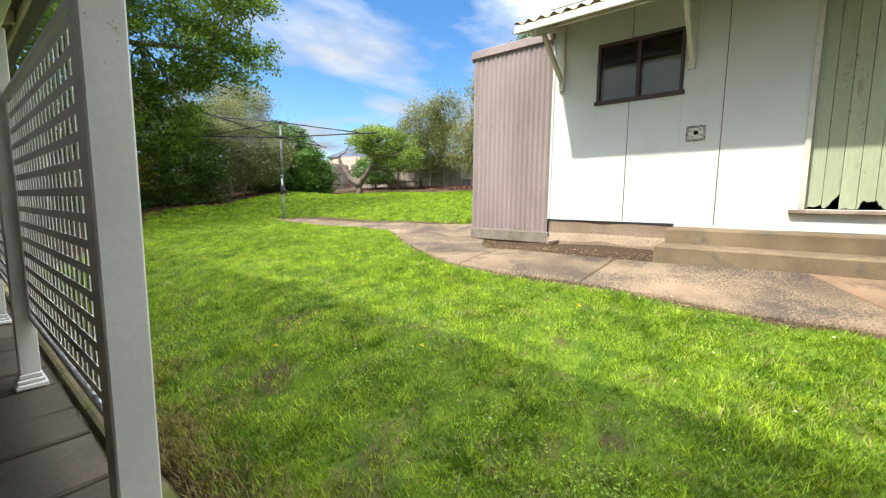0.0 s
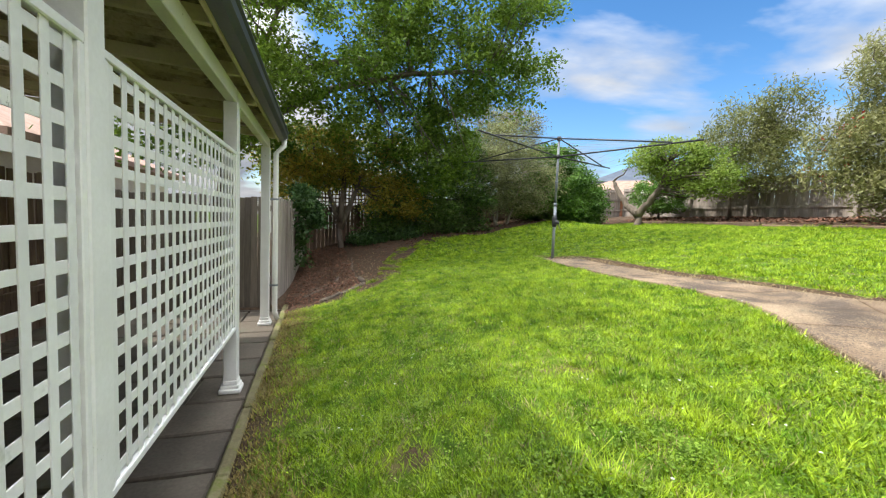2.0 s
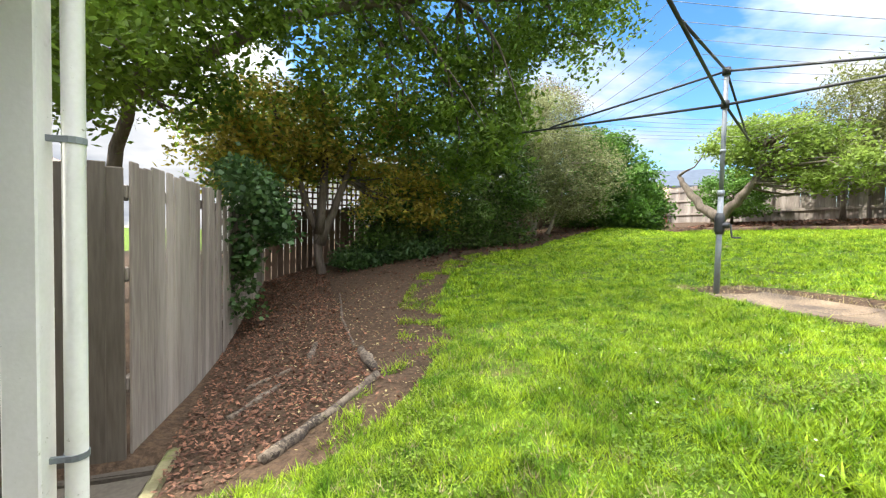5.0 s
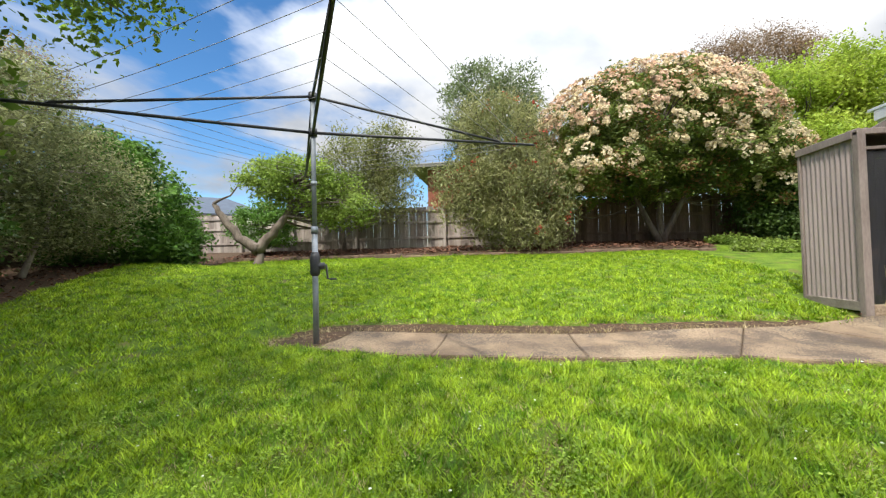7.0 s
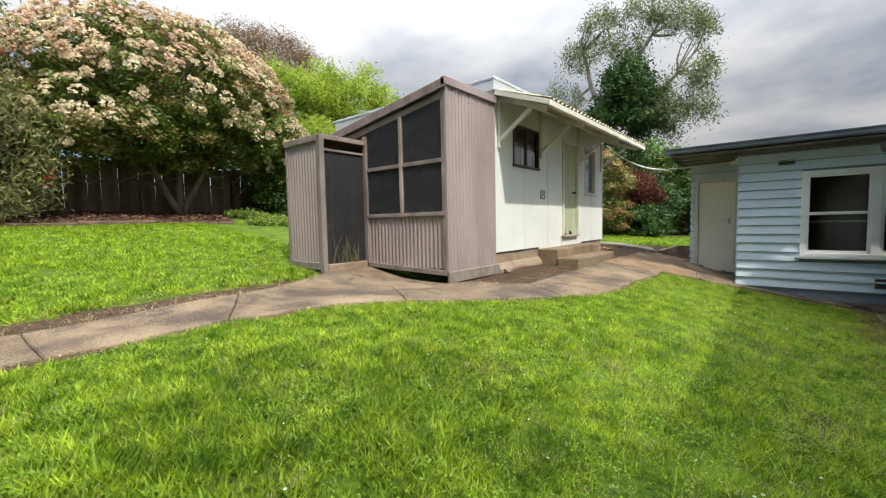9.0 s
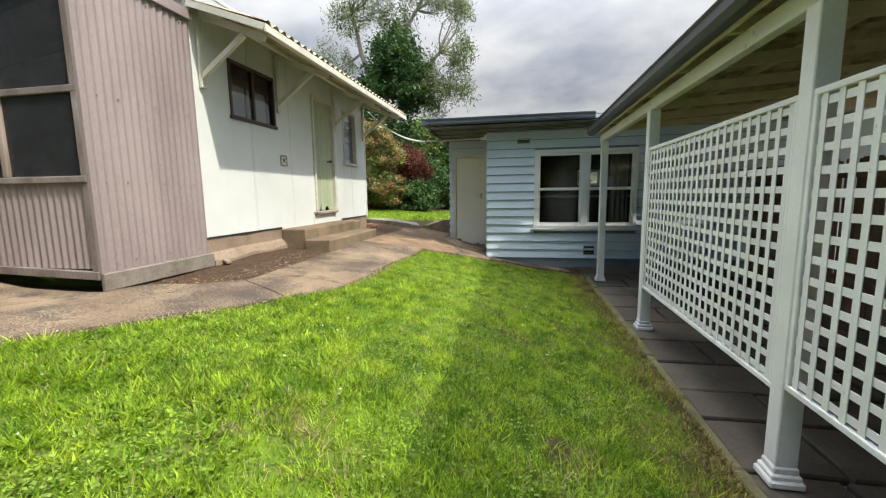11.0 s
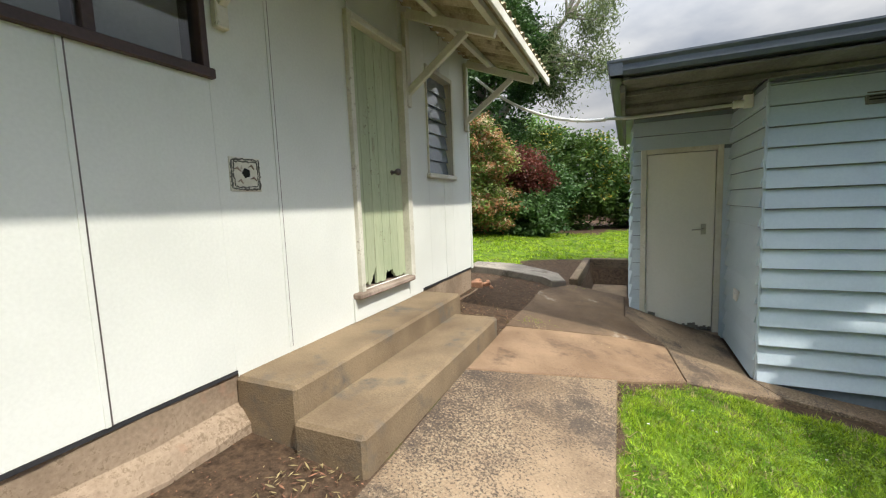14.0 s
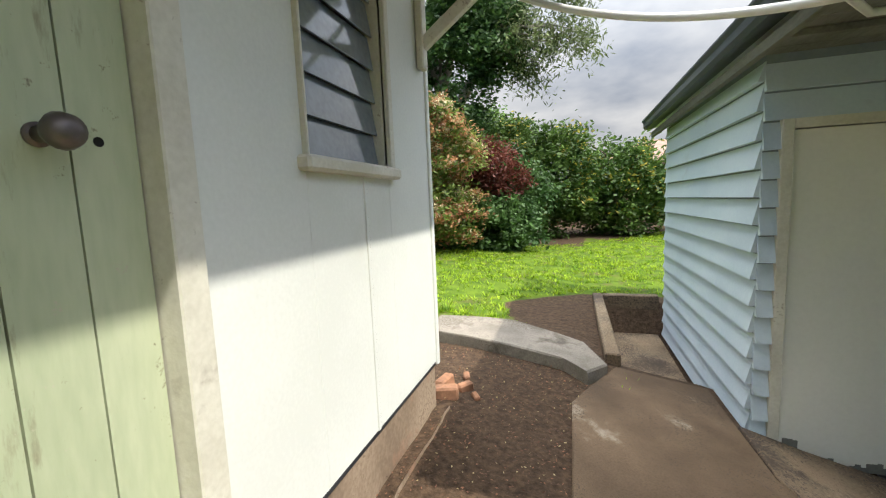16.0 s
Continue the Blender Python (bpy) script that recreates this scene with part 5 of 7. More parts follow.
# ---- clothes hoist ----
def hoist():
    cx, cy, z0 = 4.97, 3.43, gz(4.97, 3.43)
    t = thing("clothes_hoist", (cx, cy, z0), "old galvanised rotary clothes hoist with wound wires", "clothes hoist")
    part("mast", Shape().tube([(cx, cy, z0 - 0.1), (cx, cy, 1.95)], 0.030, 14), GALV, t, smooth=True)
    part("inner_mast", Shape().tube([(cx, cy, 1.95), (cx, cy, 2.60), (cx, cy, 3.36)], 0.024, 14), GALV, t, smooth=True)
    part("collar", Shape().tube([(cx, cy, 1.93), (cx, cy, 2.0)], 0.036, 14), GALV, t, smooth=True)
    part("collar", Shape().tube([(cx, cy, 2.42), (cx, cy, 2.46)], 0.031, 14), GALV, t, smooth=True)
    gb = part("gear_box", Shape().tube([(cx, cy, 1.50), (cx, cy, 1.54), (cx, cy, 1.68), (cx, cy, 1.74)], [0.036, 0.052, 0.052, 0.036], 14).tube([(cx, cy, 1.60), (cx + 0.03, cy - 0.09, 1.60)], [0.04, 0.035], 10), DARK_STEEL, t, "black gear housing", smooth=True)
    part("crank", Shape().tube([(cx + 0.03, cy - 0.07, 1.61), (cx + 0.04, cy - 0.10, 1.61), (cx + 0.05, cy - 0.11, 1.47), (cx + 0.055, cy - 0.14, 1.465), (cx + 0.06, cy - 0.20, 1.465)], 0.010, 8), DARK_STEEL, gb, smooth=True)
    for z, nm in ((2.96, "lower_hub"), (3.33, "upper_hub")):
        part(nm, Shape().tube([(cx, cy, z - 0.04), (cx, cy, z + 0.04)], 0.042, 14), DARK_STEEL, t, smooth=True)
    tips = []
    for k in range(4):
        a = radians(-61 + 90 * k)
        d = Vector((math.cos(a), math.sin(a), 0))
        c = Vector((cx, cy, 0))
        tip = c + d * 2.62 + Vector((0, 0, 3.03))
        tips.append((d, c))
        part("arm", Shape().tube([c + d * 0.03 + Vector((0, 0, 2.96)), tip], 0.016, 8), DARK_STEEL, t, smooth=True)
        part("stay", Shape().tube([c + d * 0.03 + Vector((0, 0, 3.33)), c + d * 2.15 + Vector((0, 0, 3.035))], 0.014, 8), DARK_STEEL, t, smooth=True)
    for r in (0.9, 1.22, 1.54, 1.86, 2.18, 2.5):
        for k in range(4):
            (d0, c), (d1, _) = tips[k], tips[(k + 1) % 4]
            z = 2.965 + 0.026 * r
            p0, p1 = c + d0 * r + Vector((0, 0, z)), c + d1 * r + Vector((0, 0, z))
            pts = [p0.lerp(p1, u / 10) - Vector((0, 0, 0.16 * (r / 2.5) * u / 10 * (1 - u / 10))) for u in range(11)]
            part("wire", Shape().tube(pts, 0.0023, 5), WIRE, t, smooth=True)


hoist()


# ---- concrete path ----
def slab(poly, parent, lift=0.03, mat=CONCRETE):
    cx, cy = sum(p[0] for p in poly) / len(poly), sum(p[1] for p in poly) / len(poly)
    fine = []
    for (x0, y0), (x1, y1) in zip(poly, poly[1:] + poly[:1]):
        for k in range(3):
            fine.append((x0 + (x1 - x0) * k / 3, y0 + (y1 - y0) * k / 3))
    def drawn_in(x, y, by):
        d = math.hypot(x - cx, y - cy)
        return cx + (x - cx) * (1 - by / d), cy + (y - cy) * (1 - by / d)
    fine = [drawn_in(x, y, 0.004) for x, y in fine]
    s = Shape()
    n = len(fine)
    inner = [(cx + (x - cx) * 0.5, cy + (y - cy) * 0.5) for x, y in fine]
    edge = [drawn_in(x, y, 0.012) for x, y in fine]
    top = lambda x, y: gz(x, y) + lift
    v = [(cx, cy, top(cx, cy))] + [(x, y, top(x, y)) for x, y in inner] + [(x, y, top(x, y)) for x, y in edge] + [(x, y, top(x, y) - 0.012) for x, y in fine] + [(x, y, top(x, y) - 0.12) for x, y in fine]
    f = []
    for i in range(n):
        j = (i + 1) % n
        f.append([0, 1 + i, 1 + j])
        for r in range(3):
            f.append([1 + r * n + i, 1 + (r + 1) * n + i, 1 + (r + 1) * n + j, 1 + r * n + j])
    area = sum(fine[i][0] * fine[(i + 1) % n][1] - fine[(i + 1) % n][0] * fine[i][1] for i in range(n))
    if area < 0:
        f = [q[::-1] for q in f]
    s.add(v, f)
    return place("slab", s.mesh("slab", mat), parent)


def paths():
    p = thing("concrete_path", (4.5, -2, 0.8), "cracked reddish-brown concrete garden path", "path", kind="structure")
    slab([(4.66, 3.30), (5.45, 3.22), (5.42, 2.16), (4.52, 2.18)], p)
    slab([(4.52, 2.18), (5.42, 2.16), (5.40, 0.91), (4.53, 0.88)], p)
    slab([(4.53, 0.88), (5.40, 0.91), (5.56, -0.15), (5.58, -0.80), (4.62, -0.28), (4.52, 0.5)], p)
    slab([(4.62, -0.28), (5.58, -0.80), (5.68, -1.33), (4.81, -2.38), (3.97, -1.83), (4.45, -1.05)], p)
    slab([(4.81, -2.38), (5.68, -1.33), (6.03, -2.25), (6.03, -3.06), (5.2, -3.06), (4.42, -3.04)], p)
    slab([(3.97, -1.83), (4.81, -2.38), (4.42, -3.04), (4.32, -3.36), (3.95, -3.56), (3.62, -3.82), (2.94, -3.42), (3.33, -2.78)], p)
    slab([(2.94, -3.42), (3.62, -3.82), (3.58, -4.09), (2.69, -4.10), (2.72, -3.85)], p)
    slab([(2.69, -4.10), (3.58, -4.09), (3.58, -4.68), (3.63, -5.42), (2.67, -5.42), (2.66, -4.6)], p)
    slab([(2.67, -5.42), (3.63, -5.42), (3.65, -6.94), (2.70, -7.53)], p)
    slab([(3.65, -6.94), (3.66, -7.98), (2.3, -8.75), (2.20, -8.06), (2.70, -7.53)], p, mat=RUST_CONC)
    slab([(3.66, -7.98), (3.66, -9.58), (3.33, -10.36), (2.68, -10.4), (2.66, -9.3), (2.3, -8.75)], p, mat=SALT_CONC)
    slab([(2.20, -8.06), (2.3, -8.75), (2.66, -9.3), (2.66, -9.88), (1.66, -9.88), (1.66, -8.62), (1.50, -8.32)], p)
    slab([(1.50, -8.32), (1.66, -8.62), (-0.30, -8.62), (-0.30, -8.02), (0.35, -8.28)], p)
    # kerbs south of the shed
    slab([(3.72, -10.05), (4.9, -10.3), (4.9, -10.75), (4.2, -10.85), (3.55, -10.55), (3.40, -10.15), (3.55, -9.9)], p, 0.10, GREY_CONC)
    k = thing("sunken_bay", (3.0, -11.5, 0.3), "low concrete walls round a sunken bay", "retaining wall", kind="structure")
    part("wall", Shape().box((3.28, -12.7, 0.2), (3.40, -10.45, 0.80), 0.012), CONCRETE, k)
    part("wall", Shape().box((2.62, -12.7, 0.2), (3.28, -12.58, 0.80), 0.012), CONCRETE, k)
    part("floor", Shape().box((2.64, -12.58, 0.25), (3.28, -10.45, 0.33), 0.005), CONCRETE, k)
    for x, y, r, q in ((4.42, -9.36, 0.3, 0.8), (4.33, -9.50, 0.9, 0.55), (4.47, -9.50, 1.4, 0.7), (4.36, -9.66, 2.1, 0.4), (4.24, -9.42, 2.6, 0.35)):
        m = pose(0, 0, 0, 4 * r, 6 * r, 50 * r).to_3x3()
        z = gz(x, y)
        solo("broken_brick", Shape().box((x - 0.10 * q, y - 0.055 * q, z - 0.02), (x + 0.10 * q, y + 0.055 * q, z + 0.085 * q), 0.012, m), TERRA, "broken orange-brown brick half sunk in soil", "brick", group="rubble at the shed corner")


paths()


# ---- fences ----
def paling_fence(name, line, z_top, label, mat, w=0.10, gap=-0.004, side=1, posts=(), rails=True, parent_kind="structure", ragged=0.02, lean=0.0, above=None):
    """Upright palings along a plan line, with rails and posts on one side."""
    (x0, y0), (x1, y1) = line
    d = Vector((x1 - x0, y1 - y0, 0))
    ln = d.length
    d.normalize()
    nrm = Vector((-d.y, d.x, 0)) * side
    mx, my = (x0 + x1) / 2, (y0 + y1) / 2
    t = thing(name, (mx, my, gz(mx, my)), label, "fence", kind=parent_kind)
    rng = random.Random(int(ln * 1000))
    ang = math.atan2(d.y, d.x)
    n = int(ln / (w + gap))
    metas = []
    for k in range(4):
        s = Shape().box((-w / 2 + rng.uniform(0, 0.006), -0.008, 0), (w / 2 - rng.uniform(0, 0.006), 0.008, 1.0), 0.003)
        metas.append(s.mesh("paling", mat))
    for i in range(n):
        u = (i + 0.5) * ln / n
        x, y = x0 + d.x * u, y0 + d.y * u
        zb = gz(x, y) - 0.05
        zt = (z_top(u / ln) if callable(z_top) else z_top) + rng.uniform(-ragged, ragged)
        ob = place("paling", metas[i % 4], t, (x, y, zb), (rng.uniform(-0.01, 0.01), rng.uniform(-0.008, 0.008), ang))
        ob.scale = (1, 1, zt - zb)
    if rails:
        for frac in (0.24, 0.62, 0.90):
            a = Vector((x0, y0, 0)) + nrm * 0.035
            b = Vector((x1, y1, 0)) + nrm * 0.035
            ta = z_top(0) if callable(z_top) else z_top
            tb = z_top(1) if callable(z_top) else z_top
            a.z = gz(x0, y0) + (ta - gz(x0, y0)) * frac
            b.z = gz(x1, y1) + (tb - gz(x1, y1)) * frac
            place("rail", Shape().beam(a, b, 0.04, 0.075).mesh("rail", mat), t)
    for u in posts:
        x, y = x0 + d.x * u * ln + nrm.x * 0.09, y0 + d.y * u * ln + nrm.y * 0.09
        zt = (z_top(u) if callable(z_top) else z_top) + 0.02
        place("fence_post", Shape().box((x - 0.05, y - 0.05, gz(x, y) - 0.1), (x + 0.05, y + 0.05, zt), 0.008).mesh("fence_post", mat), t)
    return t


paling_fence("fence_corner", ((-4.4, 2.98), (-0.52, 2.98)), 1.80, "brown-grey paling fence closing the verandah end, coloured as in shade", PALING_SHADED, side=1)
paling_fence("fence_left", ((-0.50, 2.99), (-0.30, 4.80)), 1.82, "grey weathered paling fence beside the soil bed", PALING, side=1)
paling_fence("fence_left_far", ((-0.29, 4.85), (-0.16, 8.35)), lambda u: 1.66 + 0.08 * u, "lower grey paling fence overgrown with ivy", PALING, side=1, posts=(0.02,))
paling_fence("fence_back", ((-0.15, 8.4), (12.6, 13.0)), lambda u: 1.75 + 1.55 * u, "dark brown paling fence behind the shrubs", PALING_BROWN, w=0.11, gap=0.004, side=1)
paling_fence("fence_east", ((14.7, 12.9), (14.7, 0.2)), lambda u: 3.46, "tall sun-bleached paling fence with heavy rails", PALING, w=0.13, side=-1, posts=(0.15, 0.31, 0.494, 0.738, 0.97), ragged=0.03)
paling_fence("fence_east_brown", ((14.72, 0.15), (14.72, -8.0)), lambda u: 3.46, "brown paling fence with gaps under the flowering shrub", PALING_BROWN, w=0.10, gap=-0.008, side=-1, posts=(0.3, 0.6, 0.9), ragged=0.04)
paling_fence("fence_north", ((14.6, 13.0), (12.7, 13.05)), lambda u: 3.4, "short return of the paling fence", PALING, side=1)
paling_fence("fence_west", ((-3.15, -8.6), (-3.15, 2.96)), 1.95, "brown paling fence beyond the verandah", PALING_BROWN, side=-1)
paling_fence("fence_south", ((13.0, -25.0), (-2.0, -26.0)), lambda u: 2.6, "brown paling fence at the end of the side yard", PALING_BROWN, w=0.14, side=1)
paling_fence("fence_south_east", ((14.72, -8.0), (14.72, -25.0)), lambda u: 3.3, "brown boundary fence behind the shed", PALING_BROWN, w=0.16, side=-1)


def back_lattice():
    t = thing("lattice_topper", (1.6, 9.1, 1.8), "brown lattice panel above the back fence", "lattice screen")
    a, b = Vector((-0.1, 8.47, 0)), Vector((3.6, 9.80, 0))
    d = (b - a).normalized()
    ln = (b - a).length
    ang = math.atan2(d.y, d.x)
    vm = Shape().box((-0.018, -0.006, 0), (0.018, 0.0, 0.78), 0.001).mesh("upright_slat", PALING_BROWN)
    hm = Shape().box((0, 0.001, -0.018), (ln, 0.007, 0.018), 0.001).mesh("cross_slat", PALING_BROWN)
    n = int(ln / 0.105)
    for i in range(n + 1):
        p = a + d * (ln * i / n)
        place("upright_slat", vm, t, (p.x, p.y, 1.78 + 0.10 * i / n), (0, 0, ang))
    for k in range(7):
        place("cross_slat", hm, t, (a.x, a.y, 1.84 + 0.115 * k), (0, -0.025, ang))
    for u in (0.02, 0.5, 0.98):
        p = a + d * (ln * u)
        place("post", Shape().box((p.x - 0.05, p.y + 0.01, 1.0), (p.x + 0.05, p.y + 0.1, 2.70), 0.006).mesh("post", PALING_BROWN), t)


back_lattice()


# ---- plants ----
def leaf_mesh(name, mat, centres, spread, count, size, rng, droop=0.25, aspect=0.45, flat=0.6):
    """Many small folded leaves scattered round clump centres."""
    centres = np.asarray(centres, float)
    idx = rng.integers(0, len(centres), count)
    sp = np.asarray(spread, float)
    sp = sp[idx] if sp.ndim else sp
    off = rng.normal(0, 1, (count, 3))
    off[:, 2] *= flat
    p = centres[idx] + off * np.reshape(sp, (-1, 1) if np.ndim(sp) else (1,))
    p[:, 2] -= droop * np.abs(off[:, 0]) * np.reshape(sp, (-1,) if np.ndim(sp) else ())
    d = rng.normal(0, 1, (count, 3))
    d[:, 2] = d[:, 2] * 0.6 - droop
    d /= np.linalg.norm(d, axis=1)[:, None]
    u = rng.normal(0, 1, (count, 3))
    s = np.cross(d, u)
    s /= np.linalg.norm(s, axis=1)[:, None] + 1e-9
    ln = size * rng.uniform(0.6, 1.35, count)[:, None]
    w = ln * aspect
    v = np.stack([p - d * ln * 0.5, p + s * w * 0.5, p + d * ln * 0.5, p - s * w * 0.5], 1).reshape(-1, 3)
    q = np.arange(count * 4).reshape(-1, 4)
    me = bpy.data.meshes.new(name)
    me.vertices.add(len(v))
    me.vertices.foreach_set("co", v.ravel())
    me.loops.add(q.size)
    me.loops.foreach_set("vertex_index", q.ravel())
    me.polygons.add(count)
    me.polygons.foreach_set("loop_start", np.arange(0, q.size, 4))
    me.update(calc_edges=True)
    me.materials.append(mat)
    return me


def crown_points(blobs, rng, shell=0.55):
    """Clump centres inside ellipsoids, more towards the outside. A blob is (centre, radii, count)."""
    out = []
    for c, r, n in blobs:
        d = rng.normal(0, 1, (n, 3))
        d /= np.linalg.norm(d, axis=1)[:, None]
        k = shell + (1 - shell) * rng.random(n)[:, None] ** 0.7
        k *= rng.uniform(0.82, 1.12, (n, 1))
        out.append(np.asarray(c) + d * k * np.asarray(r))
    return np.concatenate(out)


def limb(shape, a, b, r0, r1, rng, bend=0.12, n=5, sides=7):
    a, b = np.asarray(a, float), np.asarray(b, float)
    ln = np.linalg.norm(b - a)
    pts, rad = [], []
    j = rng.normal(0, 1, 3) * bend * ln
    for i in range(n + 1):
        u = i / n
        pts.append(tuple(a + (b - a) * u + j * math.sin(math.pi * u) + rng.normal(0, 1, 3) * 0.02 * ln * (0 < i < n)))
        rad.append(r0 + (r1 - r0) * u)
    shape.tube(pts, rad, sides, False)


def plant(name, label, category, base, stems, blobs, leaf, leaves, mat, spread=0.28, seed=1, bark=BARK, twigs=40, droop=0.25, aspect=0.45,
          extra=(), trunk_r=0.12, group="", shell=0.55, flat=0.6):
    """A tree or shrub: stems from the base, limbs to the clumps, leaves and any extra sorts of leaf or flower."""
    rng = np.random.default_rng(seed)
    t = thing(name, base, label, category, group)
    pts = crown_points(blobs, rng, shell)
    wood = Shape()
    ends = []
    for st in stems:
        st = [np.asarray(q, float) for q in st]
        r = [trunk_r * (1 - 0.62 * i / max(1, len(st) - 1)) for i in range(len(st))]
        fine, fr = [], []
        for i in range(len(st) - 1):
            for k in range(4):
                u = k / 4
                fine.append(tuple(st[i] + (st[i + 1] - st[i]) * u + rng.normal(0, 1, 3) * trunk_r * 0.12 * (i + k > 0)))
                fr.append(r[i] + (r[i + 1] - r[i]) * u)
        fine.append(tuple(st[-1]))
        fr.append(r[-1])
        fr[0] *= 1.35
        wood.tube(fine, fr, 10)
        ends += [np.asarray(q) for q in fine[len(fine) // 2:]]
    for k in rng.permutation(len(pts))[:twigs]:
        e = min(ends, key=lambda q: np.linalg.norm(q - pts[k]) + 0.8 * max(0, q[2] - pts[k][2]))
        limb(wood, e, pts[k], trunk_r * 0.28, trunk_r * 0.05, rng, 0.10, 4, 5)
    place("trunk", wood.mesh("trunk", bark, True), t)
    place("crown", leaf_mesh("crown", mat, pts, spread, leaves, leaf, rng, droop, aspect, flat), t)
    for nm, m, n, sz, share, asp, part_label in extra:
        some = pts[rng.permutation(len(pts))[: max(1, int(len(pts) * share))]]
        mid = pts.mean(0)
        some = mid + (some - mid) * 1.045
        place(nm, leaf_mesh(nm, m, some, spread * (0.42 if 'flower' in nm or 'blossom' in nm else 0.75), n, sz, rng, 0.1, asp, flat), t, label=part_label, kind="stuff")
    return t


def head_mesh(name, mat, blobs, heads, size, petals, seed, lo=-0.35):
    """Domed flower heads standing on the outside of the blobs, each a dome of small petals."""
    rng = np.random.default_rng(seed)
    wt = np.array([r[0] * r[1] + r[1] * r[2] + r[0] * r[2] for _, r, _ in blobs])
    c, o = [], []
    for (bc, br, _), k in zip(blobs, rng.multinomial(heads, wt / wt.sum())):
        d = rng.normal(0, 1, (k, 3))
        d /= np.linalg.norm(d, axis=1)[:, None]
        d = d[d[:, 2] > lo]
        br = np.asarray(br)
        c.append(np.asarray(bc) + d * br * rng.uniform(1.0, 1.13, (len(d), 1)))
        nr = d / br
        o.append(nr / np.linalg.norm(nr, axis=1)[:, None])
    c, o = np.concatenate(c), np.concatenate(o)
    ok = np.ones(len(c), bool)
    for bc, br, _ in blobs:
        ok &= (((c - np.asarray(bc)) / np.asarray(br)) ** 2).sum(1) > 0.9
    c, o = c[ok], o[ok] + np.array([-0.1, 0, 0.35])
    o /= np.linalg.norm(o, axis=1)[:, None]
    e = np.cross(o, rng.normal(0, 1, o.shape))
    e /= np.linalg.norm(e, axis=1)[:, None]
    g = np.cross(o, e)
    n = len(c)
    a, q = rng.uniform(0, 6.283, (n, petals, 1)), np.sqrt(rng.random((n, petals, 1)))
    rad = (size * rng.uniform(0.55, 1.3, n))[:, None, None]
    p = c[:, None] + rad * (q * np.cos(a) * e[:, None] + q * np.sin(a) * g[:, None] + 0.55 * (1 - q**2) * o[:, None])
    p = p.reshape(-1, 3) + rng.normal(0, size * 0.06, (n * petals, 3))
    u = rng.normal(0, 1, p.shape)
    s = np.cross(np.repeat(o, petals, 0) + rng.normal(0, 0.4, p.shape), u)
    s /= np.linalg.norm(s, axis=1)[:, None]
    w = np.cross(s, np.repeat(o, petals, 0) + rng.normal(0, 0.4, p.shape))
    w /= np.linalg.norm(w, axis=1)[:, None]
    h = size * 0.26 * rng.uniform(0.6, 1.3, (len(p), 1))
    v = np.stack([p - s * h, p + w * h, p + s * h, p - w * h], 1).reshape(-1, 3)
    return mesh_from(name, v, np.arange(len(v)).reshape(-1, 4).tolist(), mat)


L_ELM = foliage("elm_leaf", (0.075, 0.145, 0.014), (0.21, 0.31, 0.04), 0.6, 0.42)
L_OLIVE = foliage("olive_leaf", (0.145, 0.165, 0.065), (0.31, 0.325, 0.15), 0.8, 0.3)
L_GOLD = foliage("golden_leaf", (0.30, 0.29, 0.04), (0.54, 0.42, 0.08), 0.9, 0.4)
L_DARK = foliage("dark_leaf", (0.06, 0.11, 0.026), (0.155, 0.235, 0.06), 0.8, 0.28)
L_GREEN = foliage("camellia_leaf", (0.055, 0.135, 0.02), (0.145, 0.27, 0.04), 0.9, 0.25)
L_HEDGE = foliage("hedge_leaf", (0.035, 0.080, 0.016), (0.115, 0.19, 0.04), 0.9, 0.2)
L_APPLE = foliage("apple_leaf", (0.15, 0.23, 0.035), (0.28, 0.37, 0.07), 0.9, 0.4)
L_WEEP = foliage("weeping_leaf", (0.13, 0.15, 0.045), (0.24, 0.25, 0.09), 0.9, 0.3)
L_BOTTLE = foliage("bottlebrush_leaf", (0.16, 0.175, 0.06), (0.31, 0.31, 0.13), 0.9, 0.3)
L_GUM = foliage("gum_leaf", (0.095, 0.13, 0.055), (0.22, 0.265, 0.115), 0.9, 0.3)
L_LIME = foliage("lime_leaf", (0.22, 0.33, 0.035), (0.42, 0.50, 0.07), 0.5, 0.45)
L_RUST = foliage("rust_twig_leaf", (0.14, 0.088, 0.048), (0.27, 0.18, 0.10), 0.5, 0.3)
L_PHOT = foliage("photinia_leaf", (0.09, 0.14, 0.025), (0.21, 0.26, 0.06), 0.9, 0.3)
L_PHOT_NEW = foliage("photinia_new_leaf", (0.34, 0.16, 0.075), (0.48, 0.28, 0.14), 0.9, 0.4)
F_CREAM = foliage("cream_flower", (0.48, 0.385, 0.22), (0.72, 0.62, 0.42), 1.5, 0.3)
F_TAN = foliage("tan_flower", (0.46, 0.30, 0.19), (0.66, 0.48, 0.33), 1.5, 0.3)
F_WHITE = foliage("white_flower", (0.62, 0.62, 0.55), (0.80, 0.80, 0.74), 1.5, 0.3)
F_RED = foliage("red_brush_flower", (0.36, 0.03, 0.02), (0.55, 0.08, 0.05), 1.5, 0.2)
L_BURG = foliage("burgundy_leaf", (0.10, 0.028, 0.022), (0.20, 0.065, 0.045), 0.8, 0.3)
L_IVY = foliage("ivy_leaf", (0.03, 0.075, 0.02), (0.08, 0.15, 0.04), 1.2, 0.2)


def on(x, y, dz=0.0):
    return (x, y, gz(x, y) + dz)


